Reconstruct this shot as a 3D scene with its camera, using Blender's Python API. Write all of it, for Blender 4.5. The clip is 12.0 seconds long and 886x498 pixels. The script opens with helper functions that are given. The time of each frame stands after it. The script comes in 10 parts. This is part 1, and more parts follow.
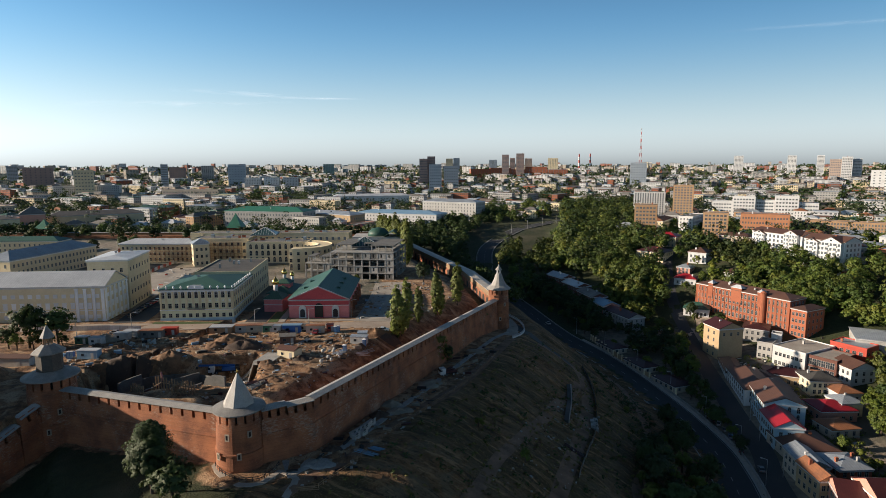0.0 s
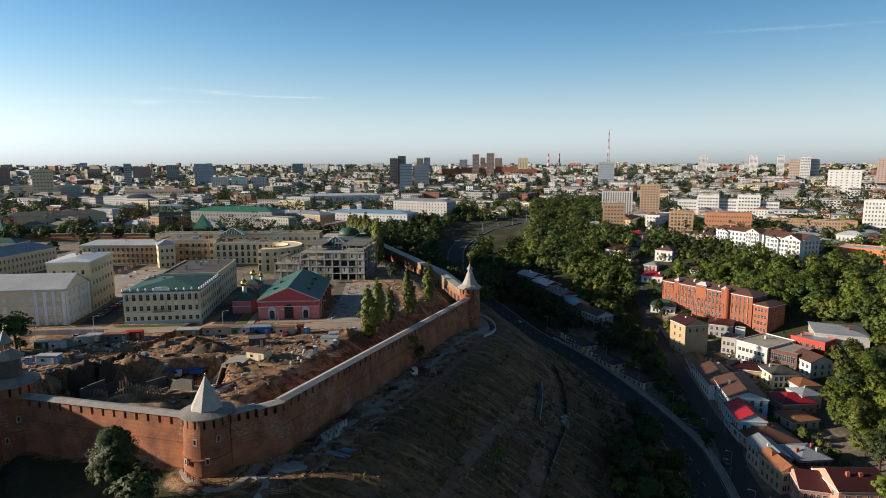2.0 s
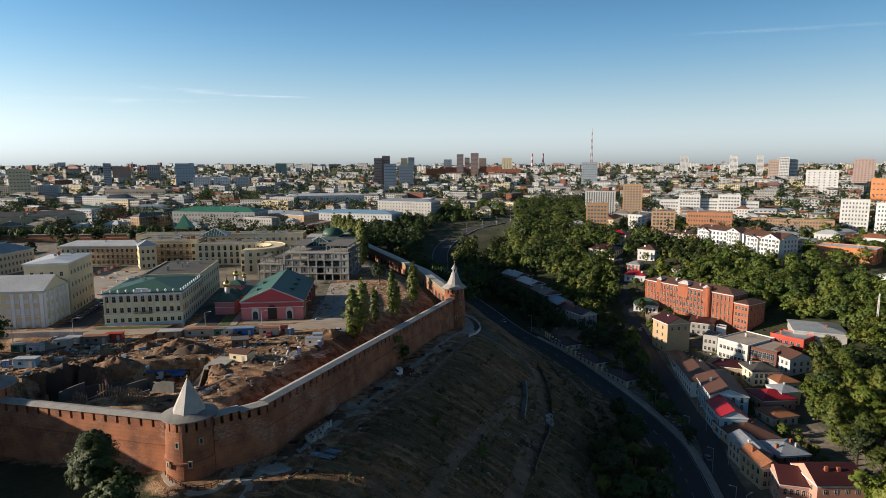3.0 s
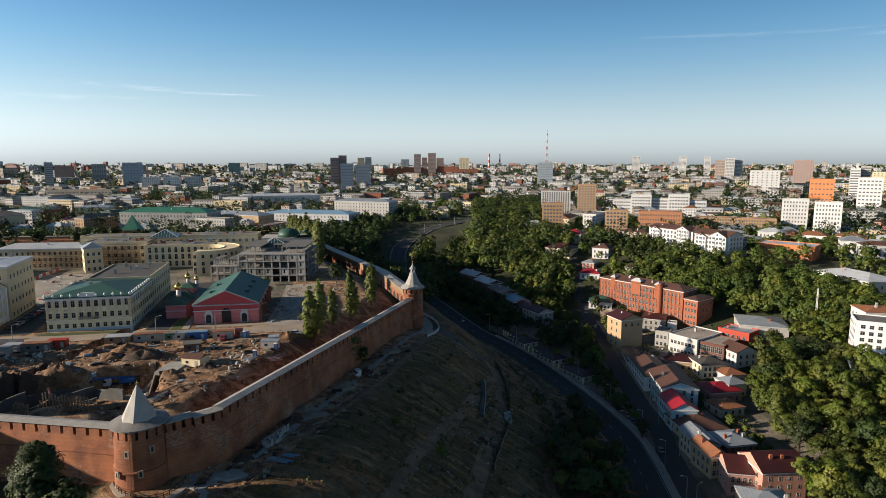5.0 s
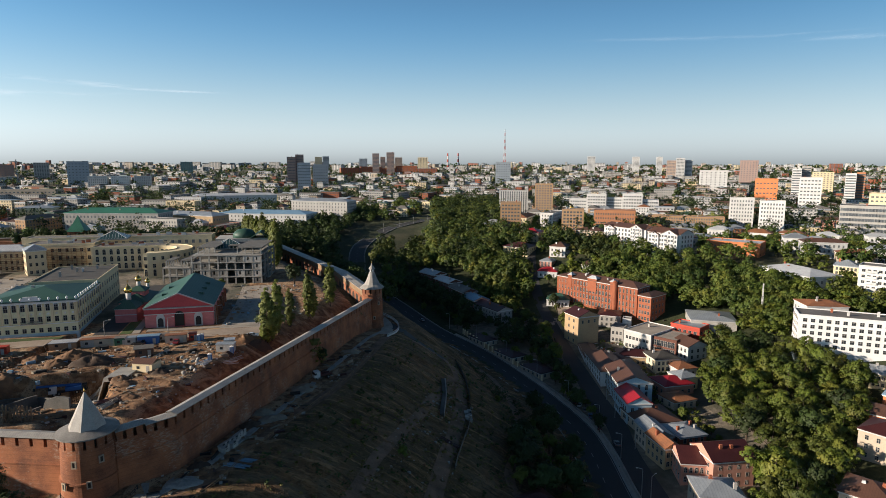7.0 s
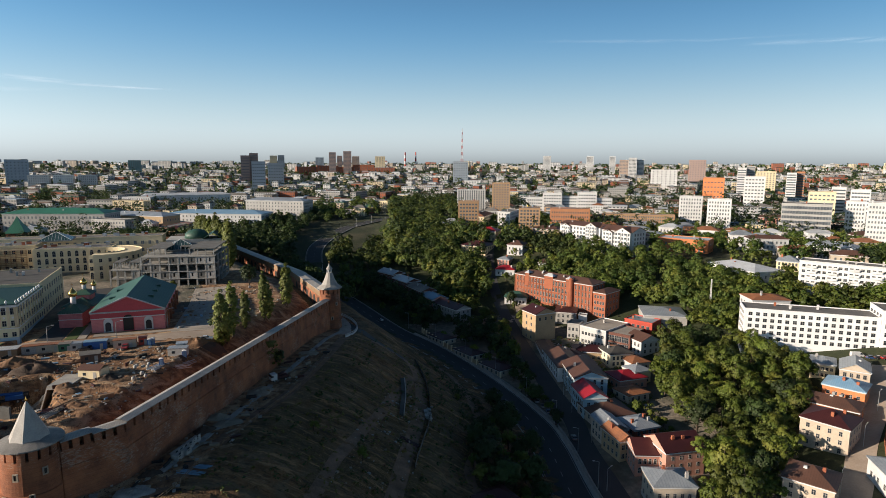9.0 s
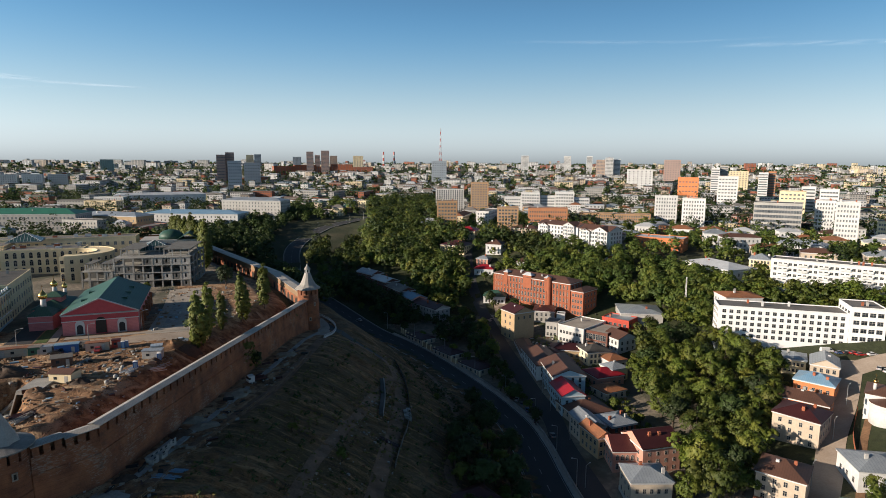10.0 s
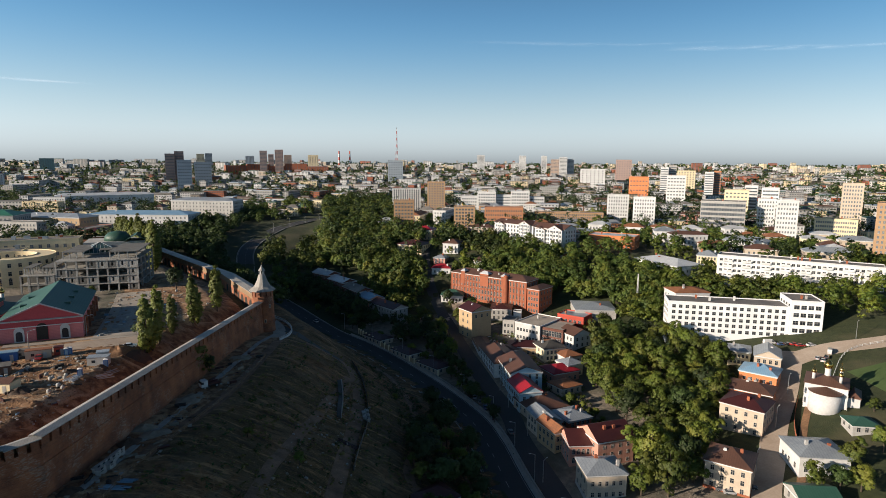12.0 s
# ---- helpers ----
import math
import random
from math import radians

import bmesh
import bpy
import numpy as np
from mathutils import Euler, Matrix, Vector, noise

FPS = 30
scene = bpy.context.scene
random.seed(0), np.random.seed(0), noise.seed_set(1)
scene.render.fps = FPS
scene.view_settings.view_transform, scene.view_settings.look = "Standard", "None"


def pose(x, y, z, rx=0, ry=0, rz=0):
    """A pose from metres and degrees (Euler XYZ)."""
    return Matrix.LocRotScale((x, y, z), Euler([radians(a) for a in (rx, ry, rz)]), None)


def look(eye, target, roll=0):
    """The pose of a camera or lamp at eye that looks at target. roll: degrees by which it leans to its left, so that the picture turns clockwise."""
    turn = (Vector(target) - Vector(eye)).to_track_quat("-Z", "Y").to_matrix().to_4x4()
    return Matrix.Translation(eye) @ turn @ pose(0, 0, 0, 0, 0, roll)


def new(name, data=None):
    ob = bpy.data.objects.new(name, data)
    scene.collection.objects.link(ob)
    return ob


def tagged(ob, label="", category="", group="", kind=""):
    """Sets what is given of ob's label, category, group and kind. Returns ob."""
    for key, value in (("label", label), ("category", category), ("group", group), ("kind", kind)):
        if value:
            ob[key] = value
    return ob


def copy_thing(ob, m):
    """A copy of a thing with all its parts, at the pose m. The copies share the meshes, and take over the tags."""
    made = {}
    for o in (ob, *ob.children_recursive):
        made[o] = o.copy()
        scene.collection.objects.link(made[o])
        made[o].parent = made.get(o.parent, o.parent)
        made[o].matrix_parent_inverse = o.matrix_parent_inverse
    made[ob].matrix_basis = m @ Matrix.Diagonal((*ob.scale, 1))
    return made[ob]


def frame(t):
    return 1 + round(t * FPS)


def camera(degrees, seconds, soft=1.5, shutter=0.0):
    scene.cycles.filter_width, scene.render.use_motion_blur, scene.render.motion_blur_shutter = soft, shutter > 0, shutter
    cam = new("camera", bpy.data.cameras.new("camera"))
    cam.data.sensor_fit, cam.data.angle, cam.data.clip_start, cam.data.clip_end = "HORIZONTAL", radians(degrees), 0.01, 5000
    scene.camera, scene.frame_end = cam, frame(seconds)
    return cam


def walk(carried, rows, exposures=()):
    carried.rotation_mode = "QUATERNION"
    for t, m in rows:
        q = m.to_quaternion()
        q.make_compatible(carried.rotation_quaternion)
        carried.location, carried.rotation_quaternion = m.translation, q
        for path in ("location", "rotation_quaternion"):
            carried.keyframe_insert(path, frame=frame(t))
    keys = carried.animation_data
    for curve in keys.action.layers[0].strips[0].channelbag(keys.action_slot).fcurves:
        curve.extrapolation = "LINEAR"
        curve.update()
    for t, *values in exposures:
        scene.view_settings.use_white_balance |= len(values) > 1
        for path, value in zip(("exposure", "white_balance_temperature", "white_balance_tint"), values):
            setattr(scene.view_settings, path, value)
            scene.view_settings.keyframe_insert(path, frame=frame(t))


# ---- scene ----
cam = camera(73.87, 12.0, soft=0.6)
EYE = (0.0, 0.0, 60.0)
# seconds, yaw, pitch, roll of a drone that turns to its right where it hovers
TURN = [
    (0, 0.000, -8.100, 0.220),
    (0.5, -0.640, -8.112, 0.208),
    (1, -1.556, -8.128, 0.195),
    (1.5, -2.146, -8.138, 0.190),
    (2, -2.829, -8.150, 0.176),
    (2.5, -3.524, -8.155, 0.160),
    (3, -4.343, -8.165, 0.140),
    (5, -8.441, -8.178, 0.005),
    (5.5, -9.377, -8.184, -0.035),
    (6, -10.403, -8.194, -0.065),
    (6.5, -11.376, -8.208, -0.095),
    (7, -12.420, -8.224, -0.120),
    (9, -16.497, -8.300, -0.225),
    (9.5, -17.488, -8.318, -0.265),
    (10, -18.566, -8.328, -0.290),
    (10.5, -19.572, -8.335, -0.303),
    (11, -20.659, -8.343, -0.315),
    (11.5, -21.667, -8.350, -0.338),
    (12, -22.758, -8.360, -0.352),
]
walk(cam, [(t, pose(*EYE, 90 + p, r, y)) for t, y, p, r in TURN], [(0, 0.68, 6150, 10), (12, 0.60, 6050, 10)])

# ---- light ----
SUN_AZ, SUN_EL = -92.0, 16.5          # degrees clockwise from +y, and above the horizon
world = bpy.data.worlds.new("world")
scene.world = world
world.use_nodes = True
wn = world.node_tree
wn.nodes.clear()
w_out = wn.nodes.new("ShaderNodeOutputWorld")
w_bg = wn.nodes.new("ShaderNodeBackground")
w_sky = wn.nodes.new("ShaderNodeTexSky")
w_sky.sky_type = "NISHITA"
w_sky.sun_disc = False
w_sky.sun_elevation = radians(SUN_EL)
w_sky.sun_rotation = radians(SUN_AZ)
w_sky.air_density, w_sky.dust_density, w_sky.ozone_density = 1.0, 0.7, 1.3
w_bg.inputs[1].default_value = 0.074
# horizon haze painted on: the sky is mixed towards a tinted grey
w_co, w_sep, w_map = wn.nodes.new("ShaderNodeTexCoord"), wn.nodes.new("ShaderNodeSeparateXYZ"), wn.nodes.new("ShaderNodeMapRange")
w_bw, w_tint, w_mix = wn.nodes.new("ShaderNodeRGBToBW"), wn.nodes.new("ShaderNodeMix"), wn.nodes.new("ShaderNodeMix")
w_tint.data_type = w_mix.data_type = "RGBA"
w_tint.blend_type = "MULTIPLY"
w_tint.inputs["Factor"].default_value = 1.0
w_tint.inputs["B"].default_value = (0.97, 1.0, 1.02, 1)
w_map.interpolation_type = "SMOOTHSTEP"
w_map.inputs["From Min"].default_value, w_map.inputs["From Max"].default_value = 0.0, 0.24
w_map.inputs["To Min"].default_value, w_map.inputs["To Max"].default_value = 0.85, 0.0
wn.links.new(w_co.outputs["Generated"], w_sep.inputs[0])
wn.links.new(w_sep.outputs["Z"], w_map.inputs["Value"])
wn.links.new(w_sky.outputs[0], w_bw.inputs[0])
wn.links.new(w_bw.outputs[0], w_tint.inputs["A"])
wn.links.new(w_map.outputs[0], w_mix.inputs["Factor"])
w_deep = wn.nodes.new("ShaderNodeMix")          # bluer tint multiplied in above the haze
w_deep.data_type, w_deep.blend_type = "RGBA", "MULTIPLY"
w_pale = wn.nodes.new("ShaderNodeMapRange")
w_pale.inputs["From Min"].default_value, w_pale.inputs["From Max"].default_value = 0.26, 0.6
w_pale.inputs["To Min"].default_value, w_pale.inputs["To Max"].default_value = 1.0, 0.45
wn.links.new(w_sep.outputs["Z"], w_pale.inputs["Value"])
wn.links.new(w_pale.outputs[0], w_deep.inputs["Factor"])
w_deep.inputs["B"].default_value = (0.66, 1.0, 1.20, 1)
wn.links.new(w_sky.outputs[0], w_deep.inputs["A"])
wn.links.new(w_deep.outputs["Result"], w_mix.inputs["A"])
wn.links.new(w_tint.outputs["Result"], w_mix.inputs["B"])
# horizon brightened and zenith dimmed by hand, so shade gets less fill
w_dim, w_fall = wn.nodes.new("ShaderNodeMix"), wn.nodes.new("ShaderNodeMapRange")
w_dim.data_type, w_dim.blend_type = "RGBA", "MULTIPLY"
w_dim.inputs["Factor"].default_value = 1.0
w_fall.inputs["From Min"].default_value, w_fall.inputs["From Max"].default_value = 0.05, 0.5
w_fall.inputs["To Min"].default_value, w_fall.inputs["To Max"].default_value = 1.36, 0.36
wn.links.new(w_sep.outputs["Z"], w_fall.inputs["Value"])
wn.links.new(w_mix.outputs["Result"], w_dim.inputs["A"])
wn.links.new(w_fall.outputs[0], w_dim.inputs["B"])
# a hand-set factor brightens the sun's side and darkens the other
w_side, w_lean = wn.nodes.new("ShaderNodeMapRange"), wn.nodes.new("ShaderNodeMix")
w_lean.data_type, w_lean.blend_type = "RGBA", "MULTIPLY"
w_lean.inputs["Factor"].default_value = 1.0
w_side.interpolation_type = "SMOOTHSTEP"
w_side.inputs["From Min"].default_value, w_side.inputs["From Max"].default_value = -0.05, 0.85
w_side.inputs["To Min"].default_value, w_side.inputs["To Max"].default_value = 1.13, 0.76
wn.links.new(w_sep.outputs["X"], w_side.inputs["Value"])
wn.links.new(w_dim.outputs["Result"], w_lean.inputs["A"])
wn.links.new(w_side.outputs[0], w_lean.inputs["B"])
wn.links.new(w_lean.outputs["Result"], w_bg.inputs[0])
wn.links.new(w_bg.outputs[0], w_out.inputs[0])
sun = new("sun", bpy.data.lights.new("sun", "SUN"))
sun.data.energy, sun.data.angle, sun.data.color = 5.0, radians(0.55), (1.0, 0.81, 0.60)
SUN_TO = Vector((math.sin(radians(SUN_AZ)) * math.cos(radians(SUN_EL)), math.cos(radians(SUN_AZ)) * math.cos(radians(SUN_EL)), math.sin(radians(SUN_EL))))
sun.matrix_world = look((0, 0, 300), Vector((0, 0, 300)) - SUN_TO)
# ---- the lie of the land ----
ROAD = np.array([(30, -300, -48), (60, -60, -48), (78, 80, -47), (89, 150, -46), (98, 190, -45.5), (100, 215, -45), (94, 255, -43), (82, 297, -40),
                 (66, 330, -36.5), (50, 383, -32), (33, 430, -26.5), (34, 485, -22), (43, 545, -14.5), (77, 615, -7.5), (122, 665, -4.5),
                 (165, 700, -3.5), (240, 790, -2.5), (420, 980, 2)], float)
# centre line of the fortress wall, outer ground level along it
WALL = np.array([(-150, -60, -38), (-125, 60, -30), (-112, 112, -19), (-103, 148, -11.5), (-47, 131, -9.0), (-31, 138, -9.2), (-9, 187.5, -10.6), (13.8, 238.8, -11.0), (25, 264, -14.5), (14, 325, -13), (-13, 400, -12),
                 (-38, 470, -10), (-48, 496, -6), (-430, 500, -2)], float)


def along(line, x, y):
    """Nearest place on a polyline: distance, signed side (right of it is +), and the line's z there."""
    best = np.full(np.shape(x), 1e9)
    side, z = np.zeros(np.shape(x)), np.zeros(np.shape(x))
    for a, b in zip(line[:-1], line[1:]):
        d = b[:2] - a[:2]
        u = np.clip(((x - a[0]) * d[0] + (y - a[1]) * d[1]) / (d @ d), 0, 1)
        px, py = a[0] + u * d[0], a[1] + u * d[1]
        r = np.hypot(x - px, y - py)
        s = np.sign((x - px) * d[1] - (y - py) * d[0])
        near = r < best
        best, side, z = np.where(near, r, best), np.where(near, s, side), np.where(near, a[2] + u * (b[2] - a[2]), z)
    return best, side, z


def smooth(u):
    u = np.clip(u, 0, 1)
    return u * u * (3 - 2 * u)


def bumps(x, y, size, seed=0.0):
    x, y = x / size + seed, y / size - seed
    return (np.sin(x * 1.3 + 1.7 * np.sin(y * 0.9)) + np.sin(y * 1.7 + 1.3 * np.sin(x * 1.1 + 2)) + 0.5 * np.sin(2.9 * x + 3.1 * y)) / 2.5


def land(x, y):
    """Height of the ground."""
    x, y = np.asarray(x, float), np.asarray(y, float)
    rd, rs, rz = along(ROAD, x, y)
    wd, ws, wz = along(WALL, x, y)
    dv, dw = rd * rs, wd * ws
    # inside the fortress: level yard that dips behind the wall
    # last two terms: unseen hills added to the west, to shade lawn and slope
    yard = -(5.5 + 4.5 * smooth((300 - y) / 60)) * np.clip((19 + dw) / 15, 0, 1) ** 1.1 * smooth((x + 66) / 14) * smooth((488 - y) / 20) - 10.0 * smooth((150 - y) / 60) * smooth((-92 - x) / 12) + 0.25 * bumps(x, y, 9) + 19.0 * smooth((-124 - x) / 16) * smooth((172 - y) / 16) * smooth((y - 40) / 30) + 18.0 * smooth((-150 - x) / 20) * smooth((112 - y) / 8) * smooth((y - 20) / 30)
    # the excavation on the building site
    px, py = (x + 80) * 0.96 + (y - 166) * 0.27, (y - 166) * 0.96 - (x + 80) * 0.27
    yard = yard - (8.0 + 0.8 * bumps(x, y, 5, 6)) * smooth((25 - np.abs(px)) / 3.0) * smooth((13 - np.abs(py)) / 2.5)
    yard = yard + 2.0 * smooth(1 - np.hypot(x + 108, y - 183) / 7) + 2.4 * smooth(1 - np.hypot(x + 12, y - 214) / 7)
    # outer ledge, then the slope down to the road
    a, b = np.maximum(0, dw - 17), np.maximum(0, -dv - 8)
    u = a / np.maximum(a + b, 1e-6)
    slope = wz + (rz - wz) * (0.55 * u + 0.45 * smooth(u)) + (0.6 * bumps(x, y, 7, 3) + 0.7 * np.abs(bumps(0.5 * x + 1.2 * y, 0.25 * (x - y), 6, 2)) + 0.9 * bumps(x, y, 21, 6)) * smooth(a / 10) * smooth(b / 10)
    left = np.where(dw < 0, yard, slope)
    # right of the road: valley floor, then the bank
    far = -5.0 + 2.0 * bumps(x, y, 120, 1)
    w = np.clip(230 - 0.6 * (y - 265), 120, 230)
    right = rz + 0.3 + 2.7 * smooth((dv - 9) / 30) + (far - rz - 3) * smooth((dv - 45) / w)
    bend = smooth((y - 455) / 40) * smooth((800 - y) / 60) * smooth((0.2 * y + 6 - x) / 14)
    right = right * (1 - bend) + (rz - 0.10 * np.clip(dv - 8, 0, 70)) * bend      # the grass falls away below the road's bend
    z = np.where(dv > 0, right, left)
    z = np.where(rd < 8, rz, z)
    # beyond the ravine the town plateau, climbing slowly to the horizon
    dist = np.hypot(x, y)
    town = -3 + 1.5 * bumps(x, y, 150, 2) + 43 * smooth((dist - 850) / 1900)
    k = smooth((dist - 640) / 260)
    return z * (1 - k) + town * k


def ground(x, y):
    return float(land(x, y))
# ---- materials ----
def mat(name, a, b=None, rough=0.85, metal=0.0, size=1.0, bump=0.0, fine=8.0, vary=0.12, stripe=None, coat=0.0, courses=0.0, span=(0.55, 1.05)):
    """A procedural surface: two tones mixed by broad and fine noise, a shift from object to object, relief, and optional seams (axis, pitch, depth)."""
    m = bpy.data.materials.new(name)
    m.use_nodes = True
    nt = m.node_tree
    N, L = nt.nodes.new, nt.links.new
    bsdf = nt.nodes["Principled BSDF"]
    bsdf.inputs["Roughness"].default_value, bsdf.inputs["Metallic"].default_value = rough, metal
    b = b or tuple(c * 0.72 for c in a)
    co = N("ShaderNodeTexCoord")
    geo = N("ShaderNodeNewGeometry")
    n1, n2 = N("ShaderNodeTexNoise"), N("ShaderNodeTexNoise")
    n1.inputs["Scale"].default_value, n1.inputs["Detail"].default_value = 0.35 / size, 4
    n2.inputs["Scale"].default_value, n2.inputs["Detail"].default_value = fine * 0.35 / size, 3
    L(geo.outputs["Position"], n1.inputs["Vector"])
    L(geo.outputs["Position"], n2.inputs["Vector"])
    if courses:                                   # masonry: the fine grain lies in level courses
        flat = N("ShaderNodeMapping")
        flat.inputs["Scale"].default_value = (1, 1, courses)
        L(geo.outputs["Position"], flat.inputs["Vector"])
        L(flat.outputs[0], n2.inputs["Vector"])
    add = N("ShaderNodeMath")
    add.operation = "MULTIPLY_ADD"
    L(n2.outputs["Fac"], add.inputs[0])
    add.inputs[1].default_value = 0.6
    L(n1.outputs["Fac"], add.inputs[2])
    ramp = N("ShaderNodeMapRange")
    ramp.inputs["From Min"].default_value, ramp.inputs["From Max"].default_value = span
    L(add.outputs[0], ramp.inputs["Value"])
    mix = N("ShaderNodeMix")
    mix.data_type = "RGBA"
    mix.inputs["A"].default_value, mix.inputs["B"].default_value = (*a, 1), (*b, 1)
    L(ramp.outputs[0], mix.inputs["Factor"])
    col = mix.outputs["Result"]
    if vary:
        info, hsv, mr = N("ShaderNodeObjectInfo"), N("ShaderNodeHueSaturation"), N("ShaderNodeMapRange")
        mr.inputs["To Min"].default_value, mr.inputs["To Max"].default_value = 1 - vary, 1 + vary
        L(info.outputs["Random"], mr.inputs["Value"])
        L(mr.outputs[0], hsv.inputs["Value"])
        L(col, hsv.inputs["Color"])
        col = hsv.outputs["Color"]
    height = n2.outputs["Fac"]
    if stripe:
        axis, pitch, depth = stripe
        sep, wave = N("ShaderNodeSeparateXYZ"), N("ShaderNodeMath")
        L(co.outputs["Object"], sep.inputs[0])
        wave.operation = "PINGPONG"
        wave.inputs[1].default_value = pitch / 2
        L(sep.outputs[axis], wave.inputs[0])
        edge = N("ShaderNodeMapRange")
        edge.inputs["From Min"].default_value, edge.inputs["From Max"].default_value = 0.0, pitch * 0.12
        edge.inputs["To Min"].default_value, edge.inputs["To Max"].default_value = 1 - depth, 1.0
        L(wave.outputs[0], edge.inputs["Value"])
        mul = N("ShaderNodeMix")
        mul.data_type, mul.blend_type = "RGBA", "MULTIPLY"
        mul.inputs["Factor"].default_value = 1.0
        L(col, mul.inputs["A"])
        L(edge.outputs[0], mul.inputs["B"])
        col = mul.outputs["Result"]
    L(col, bsdf.inputs["Base Color"])
    if bump:
        bp = N("ShaderNodeBump")
        bp.inputs["Strength"].default_value, bp.inputs["Distance"].default_value = min(1, bump), 0.15
        L(height, bp.inputs["Height"])
        L(bp.outputs[0], bsdf.inputs["Normal"])
    if coat:
        bsdf.inputs["Coat Weight"].default_value = coat
    return m


M = {}
M["brick"] = mat("old_brick", (0.40, 0.150, 0.066), (0.175, 0.066, 0.036), size=1.4, bump=0.8, fine=12, vary=0.07, stripe=("Z", 0.9, 0.2), courses=5.0, span=(0.60, 1.0))


def patched(m, colour, scale, squash, lo, hi, share):
    """Lay blotches of another colour, drawn out into courses, over a material's own."""
    nt = m.node_tree
    N, L = nt.nodes.new, nt.links.new
    sock = nt.nodes["Principled BSDF"].inputs["Base Color"]
    old = sock.links[0].from_socket
    geo, mp, tex, fade, far, both, mix = (N("ShaderNodeNewGeometry"), N("ShaderNodeMapping"), N("ShaderNodeTexNoise"), N("ShaderNodeMapRange"), N("ShaderNodeTexNoise"), N("ShaderNodeMath"), N("ShaderNodeMix"))
    mp.inputs["Scale"].default_value = (1, 1, squash)
    tex.inputs["Scale"].default_value, tex.inputs["Detail"].default_value, tex.inputs["Roughness"].default_value = scale, 5, 0.7
    far.inputs["Scale"].default_value, far.inputs["Detail"].default_value = scale * 0.12, 3
    L(geo.outputs["Position"], mp.inputs["Vector"])
    L(mp.outputs[0], tex.inputs["Vector"])
    L(geo.outputs["Position"], far.inputs["Vector"])
    both.operation = "MULTIPLY_ADD"
    L(far.outputs["Fac"], both.inputs[0])
    both.inputs[1].default_value = 0.7
    L(tex.outputs["Fac"], both.inputs[2])
    fade.inputs["From Min"].default_value, fade.inputs["From Max"].default_value, fade.inputs["To Max"].default_value = lo, hi, share
    L(both.outputs[0], fade.inputs["Value"])
    mix.data_type = "RGBA"
    L(fade.outputs[0], mix.inputs["Factor"])
    L(old, mix.inputs["A"])
    mix.inputs["B"].default_value = (*colour, 1)
    L(mix.outputs["Result"], sock)


patched(M["brick"], (0.42, 0.33, 0.26), 1.1, 3.0, 0.92, 1.06, 0.6)
patched(M["brick"], (0.075, 0.045, 0.034), 0.35, 1.0, 0.92, 1.12, 0.65)
M["brick_lime"] = mat("limestone", (0.42, 0.36, 0.28), (0.28, 0.2, 0.15), bump=0.4)
M["planks"] = mat("weathered_planks", (0.42, 0.40, 0.37), (0.28, 0.27, 0.255), rough=0.6, size=0.8, bump=0.3, stripe=("X", 0.5, 0.22))
# sun and shade put into plank tones: pale for lit roofs, grey for eaves
M["planks_pale"] = mat("sun_paled_planks", (0.38, 0.36, 0.335), (0.26, 0.25, 0.235), rough=0.7, size=0.8, bump=0.3)
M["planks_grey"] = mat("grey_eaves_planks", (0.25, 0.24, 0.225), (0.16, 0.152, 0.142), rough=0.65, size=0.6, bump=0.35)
M["planks_dark"] = mat("dark_logs", (0.12, 0.105, 0.09), (0.075, 0.066, 0.058), size=0.8, bump=0.4, stripe=("Z", 0.35, 0.4))
# darkened concrete: the shade deep in the pit is put into its colour
M["concrete_wet"] = mat("darkened_concrete", (0.17, 0.165, 0.155), (0.10, 0.098, 0.092), size=1.0, bump=0.3)
M["tin"] = mat("grey_tin", (0.40, 0.44, 0.48), (0.28, 0.31, 0.35), rough=0.45, metal=0.35, size=2.5, bump=0.1, stripe=("X", 0.9, 0.25))
M["tin_white"] = mat("pale_tin", (0.60, 0.62, 0.64), (0.45, 0.47, 0.5), rough=0.5, metal=0.2, size=2.5, stripe=("X", 0.9, 0.18))
M["tin_green"] = mat("green_tin", (0.026, 0.080, 0.058), (0.040, 0.10, 0.075), rough=0.55, metal=0.0, size=3, stripe=("X", 0.8, 0.3))
M["tin_brown"] = mat("brown_tin", (0.085, 0.045, 0.033), (0.12, 0.06, 0.042), rough=0.55, size=2, bump=0.15, stripe=("X", 0.7, 0.25))
M["tin_rust"] = mat("rusty_tin", (0.30, 0.12, 0.05), (0.18, 0.08, 0.045), rough=0.7, size=1.5, bump=0.2, stripe=("X", 0.7, 0.25))
M["tin_red"] = mat("red_tin", (0.32, 0.016, 0.024), (0.25, 0.014, 0.022), rough=0.4, size=2, stripe=("X", 0.6, 0.2))
M["tin_maroon"] = mat("maroon_tin", (0.042, 0.012, 0.013), (0.062, 0.018, 0.018), rough=0.45, size=2, stripe=("X", 0.6, 0.25))
M["tin_blue"] = mat("blue_tin", (0.16, 0.30, 0.45), (0.24, 0.36, 0.48), rough=0.45, size=2, stripe=("X", 0.7, 0.2))
M["roof_felt"] = mat("roofing_felt", (0.12, 0.115, 0.11), (0.2, 0.185, 0.17), size=2, bump=0.2)
M["asphalt"] = mat("asphalt", (0.034, 0.035, 0.038), (0.048, 0.048, 0.05), rough=0.8, size=4, fine=20, bump=0.1)
M["paving"] = mat("paving", (0.38, 0.34, 0.29), (0.26, 0.23, 0.20), size=2.5, fine=12, bump=0.2)
M["dust"] = mat("dusty_road", (0.40, 0.33, 0.27), (0.29, 0.23, 0.18), size=3, fine=12, bump=0.3)
